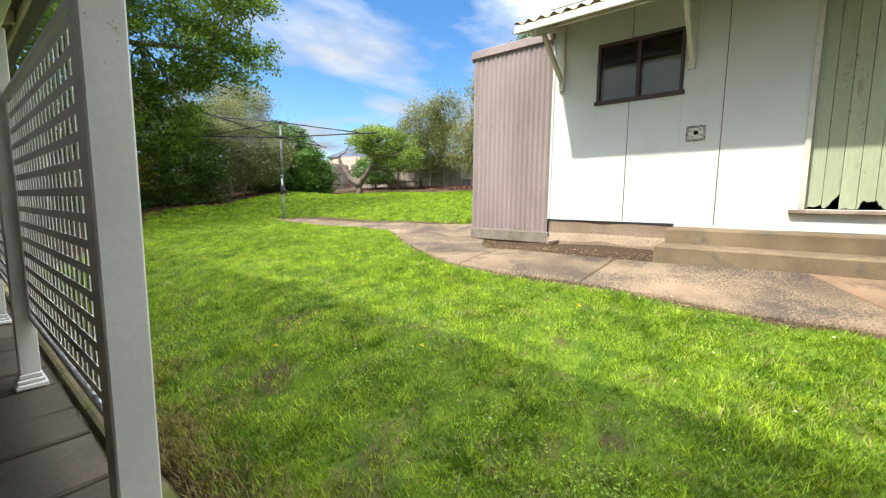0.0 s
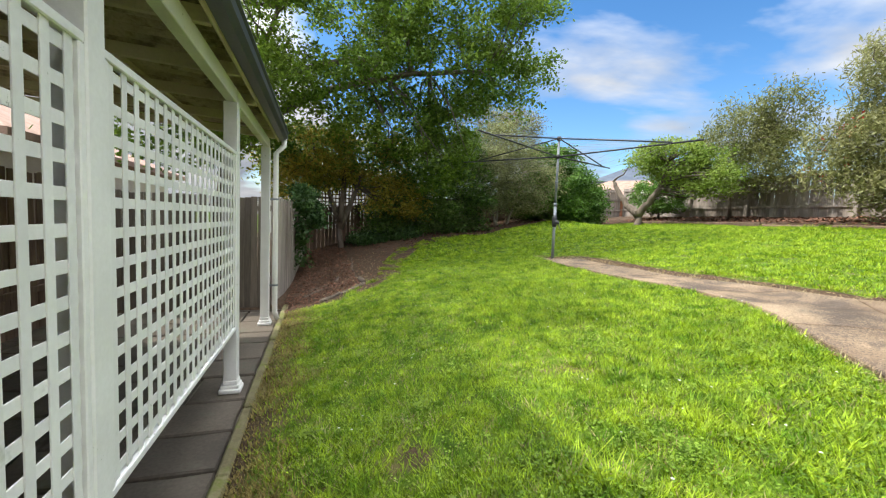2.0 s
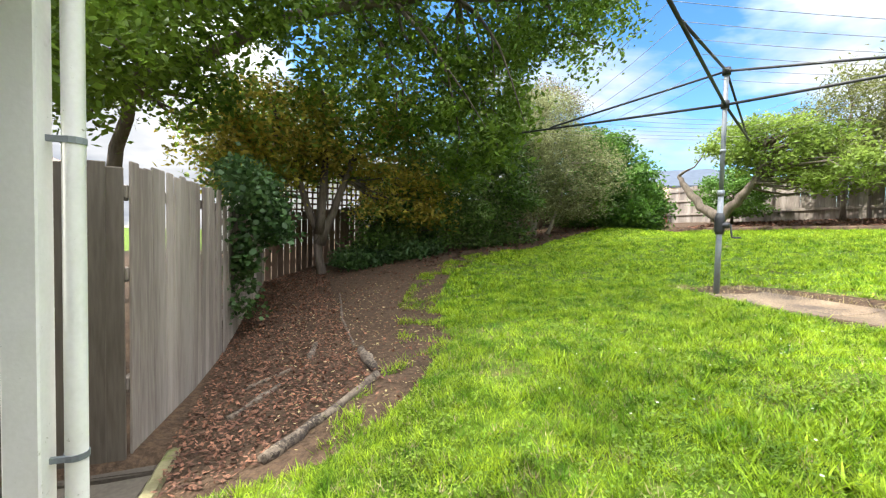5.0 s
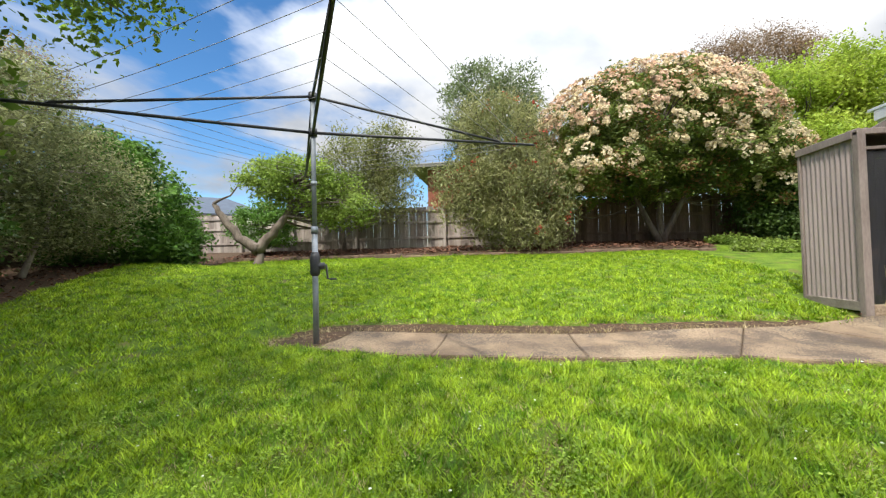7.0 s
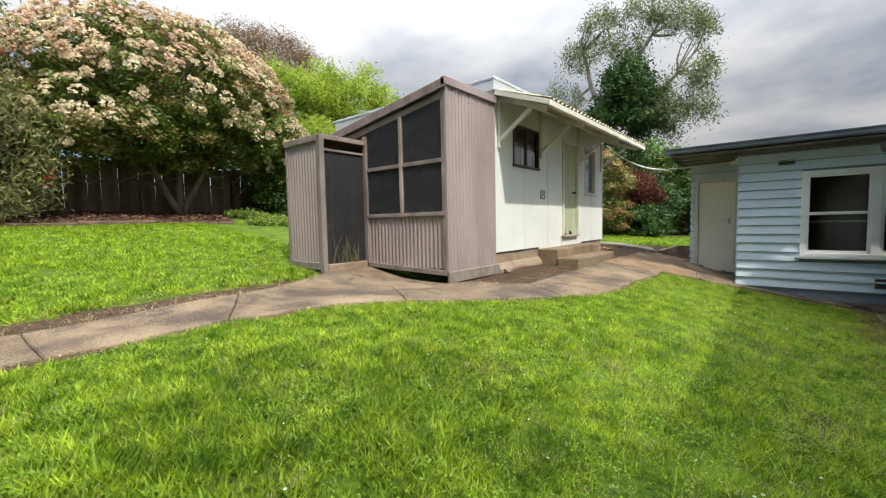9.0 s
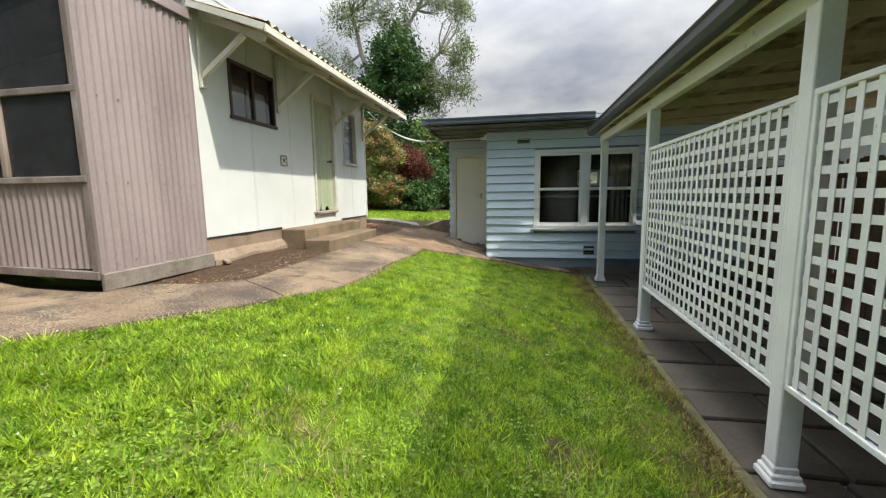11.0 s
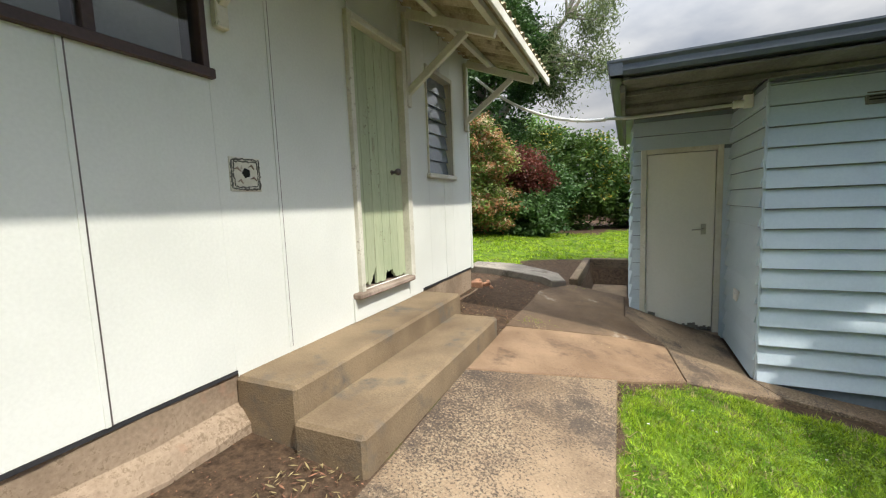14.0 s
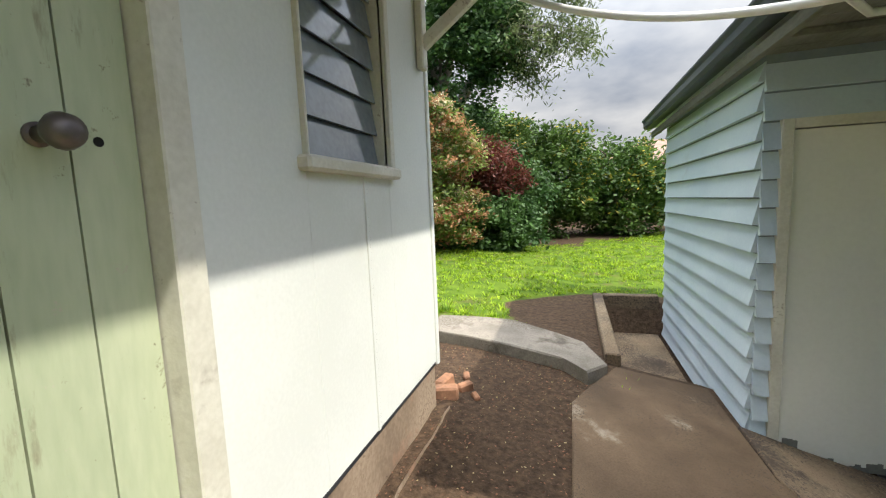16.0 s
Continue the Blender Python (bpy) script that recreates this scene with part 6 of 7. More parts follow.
def planting():
    # the big overhanging tree behind the left fence
    b = on(-2.3, 7.4, -0.1)
    plant("elm_tree", "large spreading green tree overhanging the fence", "tree", b,
          [[b, (-2.1, 7.4, 2.6), (-1.6, 7.2, 4.4), (-0.8, 7.0, 6.6)], [(-1.9, 7.3, 3.4), (0.2, 6.9, 4.7), (2.4, 6.6, 5.3), (4.6, 6.6, 5.7)], [(-1.4, 7.2, 4.8), (1.0, 7.8, 5.9), (3.2, 8.4, 6.4)]],
          [((0.4, 6.6, 6.2), (3.2, 2.2, 1.9), 170), ((3.2, 6.7, 5.6), (2.4, 1.7, 1.3), 130), ((5.2, 7.0, 5.8), (1.7, 1.2, 1.1), 60), ((2.2, 7.0, 4.0), (1.9, 1.2, 1.1), 90),
           ((-2.8, 6.6, 5.6), (2.4, 2.2, 2.2), 130), ((0.6, 7.4, 8.4), (3.2, 2.4, 2.0), 150), ((-0.6, 6.0, 4.5), (1.6, 0.9, 0.8), 50), ((0.0, 8.6, 3.4), (2.0, 0.8, 1.0), 50), ((-2.4, 4.6, 3.3), (1.6, 1.0, 0.9), 60),
           ((-1.5, 6.0, 3.5), (1.2, 0.8, 0.8), 60), ((3.4, 6.6, 3.6), (0.9, 0.7, 1.2), 50), ((3.4, 6.4, 7.6), (2.4, 1.7, 1.5), 110), ((-1.8, 4.4, 6.6), (2.2, 1.6, 1.5), 90), ((-2.9, 2.0, 7.4), (1.8, 1.3, 1.0), 50), ((4.9, 5.6, 7.4), (1.3, 1.2, 0.9), 44)],
          0.11, 108000, L_ELM, 0.19, 3, BARK, 130, 0.35, 0.5, trunk_r=0.12)
    b = on(0.85, 7.9, -0.1)
    plant("golden_maple", "small forked tree with yellow-green and orange leaves", "tree", b,
          [[b, (0.75, 7.9, 1.5), (0.3, 7.8, 2.6), (0.0, 7.8, 3.6)], [(0.8, 7.9, 1.2), (1.25, 7.8, 2.4), (1.7, 7.8, 3.7)], [(0.8, 7.9, 1.4), (0.9, 7.6, 2.8), (0.8, 7.4, 3.8)]],
          [((0.0, 7.8, 3.2), (1.4, 1.0, 0.9), 60), ((1.4, 7.8, 3.4), (1.4, 1.0, 1.0), 60), ((-0.1, 7.7, 2.4), (0.9, 0.7, 0.5), 22), ((2.4, 7.8, 2.2), (1.0, 0.6, 0.7), 30)],
          0.095, 17000, L_GOLD, 0.2, 5, BARK, 50, 0.3, 0.5, trunk_r=0.085, extra=(("green_leaves", L_APPLE, 8000, 0.095, 0.7, 0.5, "yellow-green leaves"),))
    b = on(3.3, 8.8, -0.1)
    plant("dark_shrub", "dense dark green shrub against the back fence", "shrub", b, [[b, (3.2, 8.8, 1.6), (3.0, 8.8, 2.8)], [b, (3.7, 8.7, 1.7), (4.1, 8.7, 2.7)]],
          [((3.2, 8.6, 2.1), (1.3, 0.9, 1.4), 110), ((4.6, 8.8, 2.3), (1.2, 0.9, 1.6), 110), ((2.2, 8.4, 1.4), (0.8, 0.6, 0.7), 40), ((4.3, 8.8, 3.7), (1.4, 0.9, 0.9), 60)], 0.095, 34000, L_DARK, 0.2, 7, trunk_r=0.06,
          extra=(("white_blossom", F_WHITE, 700, 0.06, 0.08, 0.9, "white blossom sprays"), ("lighter_leaves", L_GREEN, 15000, 0.09, 0.7, 0.45, "mid-green leaves")))
    b = on(6.4, 9.6, -0.1)
    plant("olive_shrub", "many-stemmed grey-green shrub with bare lower branches", "shrub", b,
          [[(5.9, 9.5, gz(5.9, 9.5)), (5.6, 9.4, 2.4), (5.4, 9.3, 3.4)], [b, (6.4, 9.5, 2.5), (6.6, 9.4, 3.8)], [(6.8, 9.6, gz(6.8, 9.6)), (7.1, 9.5, 2.4), (7.3, 9.4, 3.4)], [b, (6.0, 9.3, 2.4), (6.0, 9.1, 3.2)]],
          [((5.7, 9.3, 3.1), (1.4, 1.0, 1.3), 110), ((7.2, 9.4, 3.1), (1.4, 1.0, 1.4), 110), ((6.4, 9.8, 4.3), (1.2, 0.9, 1.0), 60)], 0.08, 46000, L_OLIVE, 0.22, 9, BARK_PALE, 90, 0.25, 0.35, trunk_r=0.045)
    b = on(6.6, 11.6, -0.1)
    plant("airy_tree", "tall airy grey-brown tree behind the shrubs", "tree", b, [[b, (6.6, 11.6, 3.5), (6.4, 11.5, 5.4)], [(6.6, 11.6, 3.0), (7.6, 11.5, 4.8), (8.0, 11.4, 5.8)]],
          [((6.5, 11.5, 5.2), (1.5, 1.0, 1.4), 110), ((7.9, 11.4, 5.2), (1.2, 0.9, 1.2), 90)], 0.075, 22000, L_OLIVE, 0.22, 10, BARK_PALE, 100, 0.2, 0.35, trunk_r=0.06, extra=(("rust_leaves", L_RUST, 7000, 0.065, 0.8, 0.4, "dry brown leaves"),))
    b = on(9.4, 10.4, -0.1)
    plant("camellia", "glossy deep green rounded camellia bush", "shrub", b, [[b, (9.4, 10.4, 2.4), (9.4, 10.4, 3.4)]],
          [((9.0, 10.2, 2.7), (1.7, 1.3, 1.6), 170), ((10.2, 10.2, 2.4), (1.2, 1.0, 1.1), 90), ((9.0, 10.4, 4.0), (1.1, 0.8, 0.8), 50)], 0.13, 44000, L_GREEN, 0.18, 12, trunk_r=0.08, twigs=30)
    b = on(11.5, 8.3, -0.08)
    zb = b[2]
    plant("apple_tree", "old leaning apple tree with a forked grey trunk", "tree", b,
          [[b, (11.5, 8.3, zb + 0.6)], [(11.5, 8.32, zb + 0.5), (11.6, 7.95, zb + 0.95), (11.7, 7.55, zb + 1.4), (11.8, 7.4, zb + 2.3)], [(11.5, 8.3, zb + 0.5), (11.4, 8.8, zb + 0.85), (11.3, 9.3, zb + 1.5), (11.3, 9.5, zb + 1.8)]],
          [((11.9, 7.3, zb + 2.4), (1.1, 1.1, 0.8), 70), ((12.4, 6.3, zb + 1.9), (0.9, 1.0, 0.8), 60), ((11.8, 8.2, zb + 2.6), (0.7, 0.7, 0.5), 30)], 0.10, 15000, L_APPLE, 0.17, 14, BARK, 70, 0.3, 0.5, trunk_r=0.15)
    b = on(13.5, 9.4, -0.05)
    plant("blossom_bush", "low dark bush dotted with white blossom", "shrub", b, [[b, (13.5, 9.4, 2.9)]], [((13.4, 9.4, 2.9), (0.9, 1.1, 0.8), 60)], 0.10, 10000, L_GREEN, 0.14, 15, trunk_r=0.05, extra=(("white_blossom", F_WHITE, 700, 0.08, 0.3, 0.9, "white blossom"),))
    b = on(14.2, 6.9, -0.05)
    plant("weeping_tree", "small weeping tree with trailing yellow-green twigs", "tree", b, [[b, (14.1, 6.9, 3.4), (13.9, 6.7, 4.9)], [(14.1, 6.9, 3.2), (13.9, 6.1, 4.7)]],
          [((13.9, 6.4, 5.0), (0.9, 1.4, 1.0), 110), ((13.7, 5.9, 3.9), (0.6, 1.1, 0.9), 70), ((13.9, 7.6, 4.2), (0.6, 0.9, 1.0), 60), ((14.0, 5.2, 5.2), (0.8, 1.0, 1.0), 60), ((13.8, 5.0, 4.0), (0.6, 0.8, 0.9), 50)], 0.12, 21000, L_WEEP, 0.16, 17, BARK, 80, 0.8, 0.28, trunk_r=0.06, flat=1.3)
    b = on(13.0, 1.5, -0.05)
    plant("bottlebrush", "drooping bottlebrush tree with scattered red flowers", "tree", b, [[b, (13.0, 1.4, 3.0), (12.9, 1.6, 4.8)], [(13.0, 1.4, 2.6), (12.9, 0.7, 4.0)], [(13.0, 1.5, 2.8), (12.9, 2.4, 4.2)]],
          [((12.9, 1.6, 5.2), (1.1, 1.4, 1.3), 120), ((12.8, 1.5, 3.8), (1.2, 1.8, 1.2), 150), ((12.6, 1.0, 2.8), (0.9, 1.6, 0.7), 90), ((12.5, 2.6, 3.6), (0.8, 0.9, 1.0), 60)], 0.14, 36000, L_BOTTLE, 0.16, 19, BARK, 80, 0.8, 0.2, trunk_r=0.09, flat=1.2,
          extra=(("flowers", F_RED, 700, 0.085, 0.13, 0.6, "red bottlebrush flowers"),))
    b = on(17.5, 2.0)
    plant("grey_gum", "grey-green gum tree rising behind the fence", "tree", b, [[b, (17.5, 2.0, 6.0), (17.4, 2.0, 8.4)]], [((17.4, 2.0, 8.0), (1.5, 2.1, 1.7), 130), ((17.4, 1.6, 6.2), (1.4, 2.2, 1.4), 110)], 0.16, 22000, L_GUM, 0.22, 21, BARK_PALE, 50, 0.5, 0.28, trunk_r=0.12)
    b = on(14.0, -3.0, -0.05)
    blobs = [((14.0, -2.9, 5.2), (2.0, 3.1, 1.9), 420), ((13.4, -1.4, 4.25), (1.2, 1.7, 0.9), 150), ((13.5, -4.7, 4.4), (1.3, 1.7, 0.95), 150), ((13.6, -5.7, 3.6), (0.8, 0.8, 0.6), 50), ((13.3, -0.5, 3.7), (0.8, 0.8, 0.6), 50), ((14.3, -2.9, 4.7), (1.3, 2.3, 1.5), 150)]
    ph = plant("photinia", "huge rounded photinia covered in cream flower heads", "shrub", b, [[b, (13.9, -3.0, 3.6), (13.7, -3.0, 5.4)], [b, (13.8, -4.2, 4.4)], [b, (13.8, -1.8, 4.4)]],
               blobs, 0.12, 80000, L_PHOT, 0.16, 23, trunk_r=0.1, twigs=60, shell=0.80,
               extra=(("young_leaves", L_PHOT_NEW, 14000, 0.10, 0.4, 0.4, "coppery young leaves"),))
    place("blossom", head_mesh("blossom", F_CREAM, blobs[:5], 1500, 0.145, 34, 24), ph, label="domed cream flower heads", kind="stuff")
    place("fading_blossom", head_mesh("fading_blossom", F_TAN, blobs[:1], 700, 0.15, 30, 25, 0.0), ph, label="fading tan-pink flower heads", kind="stuff")
    b = on(20.5, -11.0)
    plant("lime_tree", "bright lime-green leafy tree beyond the fence", "tree", b, [[b, (20.5, -11, 6)]], [((20.5, -10.0, 7.4), (2.4, 3.2, 2.2), 170), ((20.0, -13.6, 8.0), (2.4, 3.2, 2.5), 170), ((20.4, -17.5, 6.6), (2.0, 2.8, 2.2), 110), ((19.0, -9.6, 5.2), (2.2, 3.8, 1.6), 120)], 0.15, 120000, L_LIME, 0.3, 25, trunk_r=0.15, twigs=40)
    b = on(29, -13)
    plant("bare_tree", "distant rust-brown tree with fine bare twigs", "tree", b, [[b, (29, -13, 7), (29, -12, 12)], [(29, -13, 6), (29, -17, 12)]], [((29, -8.5, 11.8), (2.2, 2.6, 2.0), 110), ((29, -14.0, 13.0), (2.2, 4.6, 2.2), 150)], 0.14, 76000, L_RUST, 0.5, 27, BARK, 160, 0.2, 0.3, trunk_r=0.2)
    # side yard
    b = on(7.4, -19.0)
    plant("tall_gum", "tall gum tree with a thin crown and drooping leaves", "tree", b,
          [[b, (7.3, -19, 5.0), (6.6, -19, 8.0), (5.2, -19, 10.2)], [(7.3, -19, 4.0), (5.6, -18.6, 6.6), (4.4, -18.4, 7.6)], [(7.2, -19, 5.0), (8.2, -19, 8.0), (8.6, -19, 9.8)]],
          [((5.9, -18.9, 10.9), (0.9, 0.9, 0.7), 26), ((4.5, -18.9, 10.3), (0.9, 0.8, 0.7), 26), ((3.6, -18.8, 9.4), (0.6, 0.7, 0.6), 16), ((7.6, -19, 10.6), (1.0, 0.9, 0.8), 30), ((8.7, -19, 9.6), (0.8, 0.8, 0.8), 24), ((6.6, -18.9, 9.4), (0.9, 0.8, 0.6), 20), ((4.6, -18.3, 6.3), (0.7, 0.8, 1.2), 34), ((3.7, -18.2, 7.6), (0.7, 0.7, 0.6), 20), ((3.5, -18.2, 6.4), (0.5, 0.5, 0.7), 16), ((9.6, -19, 7.6), (1.0, 0.9, 1.0), 30)], 0.16, 22000, L_GUM, 0.2, 31, BARK_PALE, 80, 0.8, 0.22, trunk_r=0.17, flat=1.2)
    b = on(7.2, -18.6)
    plant("ivy_column", "dense dark ivy climbing the gum trunk", "ivy", b, [[b, (7.2, -18.6, 6.0)]], [((7.2, -18.5, 4.6), (1.3, 1.0, 3.0), 190), ((6.4, -18.5, 7.6), (1.0, 0.9, 1.2), 80), ((6.2, -18.0, 2.4), (1.9, 1.0, 1.4), 120), ((5.5, -18.4, 6.2), (0.8, 0.7, 1.2), 60)], 0.15, 52000, L_IVY, 0.22, 33, twigs=20, shell=0.7)
    b = on(7.0, -15.8)
    plant("coppery_photinia", "photinia with coppery young leaves and pale flowers", "shrub", b, [[b, (7, -15.8, 3.0)]], [((6.9, -15.8, 3.1), (1.4, 1.2, 1.4), 150), ((6.6, -15.6, 1.9), (1.2, 1.0, 0.8), 70)], 0.11, 15000, L_PHOT, 0.17, 35, trunk_r=0.06,
          extra=(("blossom", F_CREAM, 8000, 0.065, 0.5, 0.9, "cream flowers"), ("young_leaves", L_PHOT_NEW, 13000, 0.10, 0.6, 0.4, "coppery young leaves")))
    b = on(5.7, -17.4)
    plant("burgundy_shrub", "burgundy-leaved shrub above ivy groundcover", "shrub", b, [[b, (5.7, -17.4, 2.8)]], [((5.7, -17.4, 2.7), (0.9, 0.8, 1.0), 90)], 0.10, 12000, L_BURG, 0.16, 37, trunk_r=0.05)
    b = on(5.6, -17.0)
    plant("ivy_bank", "low bank of glossy ivy leaves", "ivy", b, [[b, (5.6, -17.0, 1.2)]], [((5.7, -16.9, 1.45), (1.4, 0.8, 0.8), 140), ((7.4, -16.2, 1.3), (1.0, 0.8, 0.7), 60)], 0.125, 26000, L_IVY, 0.15, 39, twigs=6, trunk_r=0.03)
    b = on(2.6, -21.5)
    plant("boundary_hedge", "tall mixed green hedge at the end of the side yard", "hedge", b, [[b, (2.6, -21.5, 3)], [(0.2, -23, 0.8), (0.2, -23, 3)]], [((4.4, -20.4, 2.7), (1.7, 1.2, 1.8), 150), ((2.2, -21.6, 2.4), (1.8, 1.2, 1.5), 150), ((-0.9, -23.0, 2.1), (1.5, 1.1, 1.2), 110), ((6.6, -21.6, 3.2), (2.2, 1.2, 2.0), 150)], 0.16, 62000, L_HEDGE, 0.26, 41, twigs=40,
          extra=(("gold_leaves", L_GOLD, 5000, 0.12, 0.3, 0.45, "yellowing leaves"),))
    b = on(8.5, -29.0)
    plant("far_trees", "distant green trees beyond the side fence", "trees", b, [[b, (8.5, -29, 4)]], [((8.5, -29, 4.6), (3.0, 2, 2.4), 110), ((13, -26, 4.5), (3.0, 3, 2.6), 110)], 0.2, 30000, L_GREEN, 0.4, 43, twigs=10)
    # ivy and ground cover
    rng = np.random.default_rng(50)
    pts = [(-0.20 + 0.10 * rng.random(), 5.0 + 0.35 * rng.random(), 0.5 + 1.3 * rng.random()) for _ in range(26)] + [(0.0 + 0.3 * rng.random(), 5.0 + 1.2 * rng.random(), 1.35 + 0.5 * rng.random()) for _ in range(34)] + [(-0.3 + 0.4 * rng.random(), 4.6 + 3.6 * rng.random(), 1.75 + 0.4 * rng.random()) for _ in range(90)]
    place("fence_ivy", leaf_mesh("fence_ivy", L_IVY, pts, 0.10, 5200, 0.07, rng, 0.3, 0.75), None, label="ivy trailing over the paling fence", category="ivy", kind="stuff")
    pts = [on(1.2 + 1.9 * rng.random(), 7.5 + 1.0 * rng.random(), 0.08 + 0.14 * rng.random()) for _ in range(160)]
    place("ivy_groundcover", leaf_mesh("ivy_groundcover", L_IVY, pts, 0.12, 9000, 0.07, rng, 0.1, 0.7), None, label="low ivy covering the soil below the fence", category="groundcover", kind="stuff")
    pts = [on(11.6 + 2.0 * rng.random(), -4.0 - 3.2 * rng.random(), 0.04 + 0.12 * rng.random()) for _ in range(200)]
    place("bank_groundcover", leaf_mesh("bank_groundcover", L_APPLE, pts, 0.10, 9000, 0.085, rng, 0.1, 0.7), None, label="bright green groundcover beside the back bed", category="groundcover", kind="stuff")
    pts = [on(13.3 + 1.2 * rng.random(), -5.2 - 2.8 * rng.random(), 0.2 + 1.6 * rng.random()) for _ in range(160)]
    place("bank_ivy", leaf_mesh("bank_ivy", L_DARK, pts, 0.25, 13000, 0.09, rng, 0.2, 0.7), None, label="dark ivy mass in the shaded corner", category="ivy", kind="stuff")


planting()


# ---- neighbours seen over the fences ----
def far_house(name, label, at, size, wall_mat, roof_mat, wall_h, rise, turn=0, eave=0.5, windows=()):
    x, y, z = at
    t = thing(name, at, label, "house")
    w, d = size
    m = pose(x, y, z, 0, 0, turn)

    def put(nm, s, mat, lab=""):
        return place(nm, mesh_from(nm, [m @ Vector(v) for v in s.v], s.f, mat), t, label=lab)
    put("wall", Shape().box((-w / 2, -d / 2, -1), (w / 2, d / 2, wall_h), 0.02), wall_mat)
    e = eave
    v = [(-w / 2 - e, -d / 2 - e, wall_h), (w / 2 + e, -d / 2 - e, wall_h), (w / 2 + e, d / 2 + e, wall_h), (-w / 2 - e, d / 2 + e, wall_h), (-w / 2 + d * 0.35, 0, wall_h + rise), (w / 2 - d * 0.35, 0, wall_h + rise)]
    v += [(a, b, c - 0.14) for a, b, c in v[:4]]
    put("roof", Shape().add(v, [[0, 1, 5, 4], [2, 3, 4, 5], [1, 2, 5], [3, 0, 4], [0, 6, 7, 1], [1, 7, 8, 2], [2, 8, 9, 3], [3, 9, 6, 0], [9, 8, 7, 6]]), roof_mat)
    for wx, wz, ww, wh in windows:
        put("window", Shape().box((wx - ww / 2, -d / 2 - 0.03, wz), (wx + ww / 2, -d / 2 + 0.02, wz + wh), 0.01), LOUVRE)


far_house("brick_neighbour_house", "red brick house with pale eaves behind the fence", (22.0, 2.2, 2.9), (5.4, 6.0), BRICK_RED, SOFFIT, 2.9, 1.0, 90, 0.7, ((0.8, 0.8, 1.0, 1.3),))
far_house("tiled_neighbour_house", "low house with a brown tiled roof beyond the back fence", (27.0, 27.0, 1.6), (8, 7), BRICK_RED, TILE_ROOF, 2.6, 1.6, -45, 0.6)
far_house("distant_house", "cream house with a grey roof in the distance", (34.0, 30.0, 3.0), (12, 8), FAR_WALL, GUTTER, 3.0, 2.0, -45, 0.6, ((-3, 1.0, 1.4, 1.1), (0.5, 1.0, 1.4, 1.1), (3.5, 1.0, 1.4, 1.1)))
far_house("west_neighbour_house", "cream and brick house beyond the boundary fence", (-9.0, 10.0, 0.3), (7, 9), FAR_WALL, TILE_ROOF, 2.6, 1.6, 0, 0.5, ((0.5, 0.9, 1.6, 1.2),))
far_house("white_neighbour_shed", "white outbuilding glimpsed behind the lattice", (1.0, 16.5, 1.2), (6, 4), WHITE, ROOF_STEEL, 2.4, 0.6, 0, 0.3)
far_house("south_neighbour_house", "low house with a tiled roof past the side yard", (-2.5, -34.0, 1.0), (9, 7), FAR_WALL, TILE_ROOF, 2.7, 1.5, 0, 0.6)


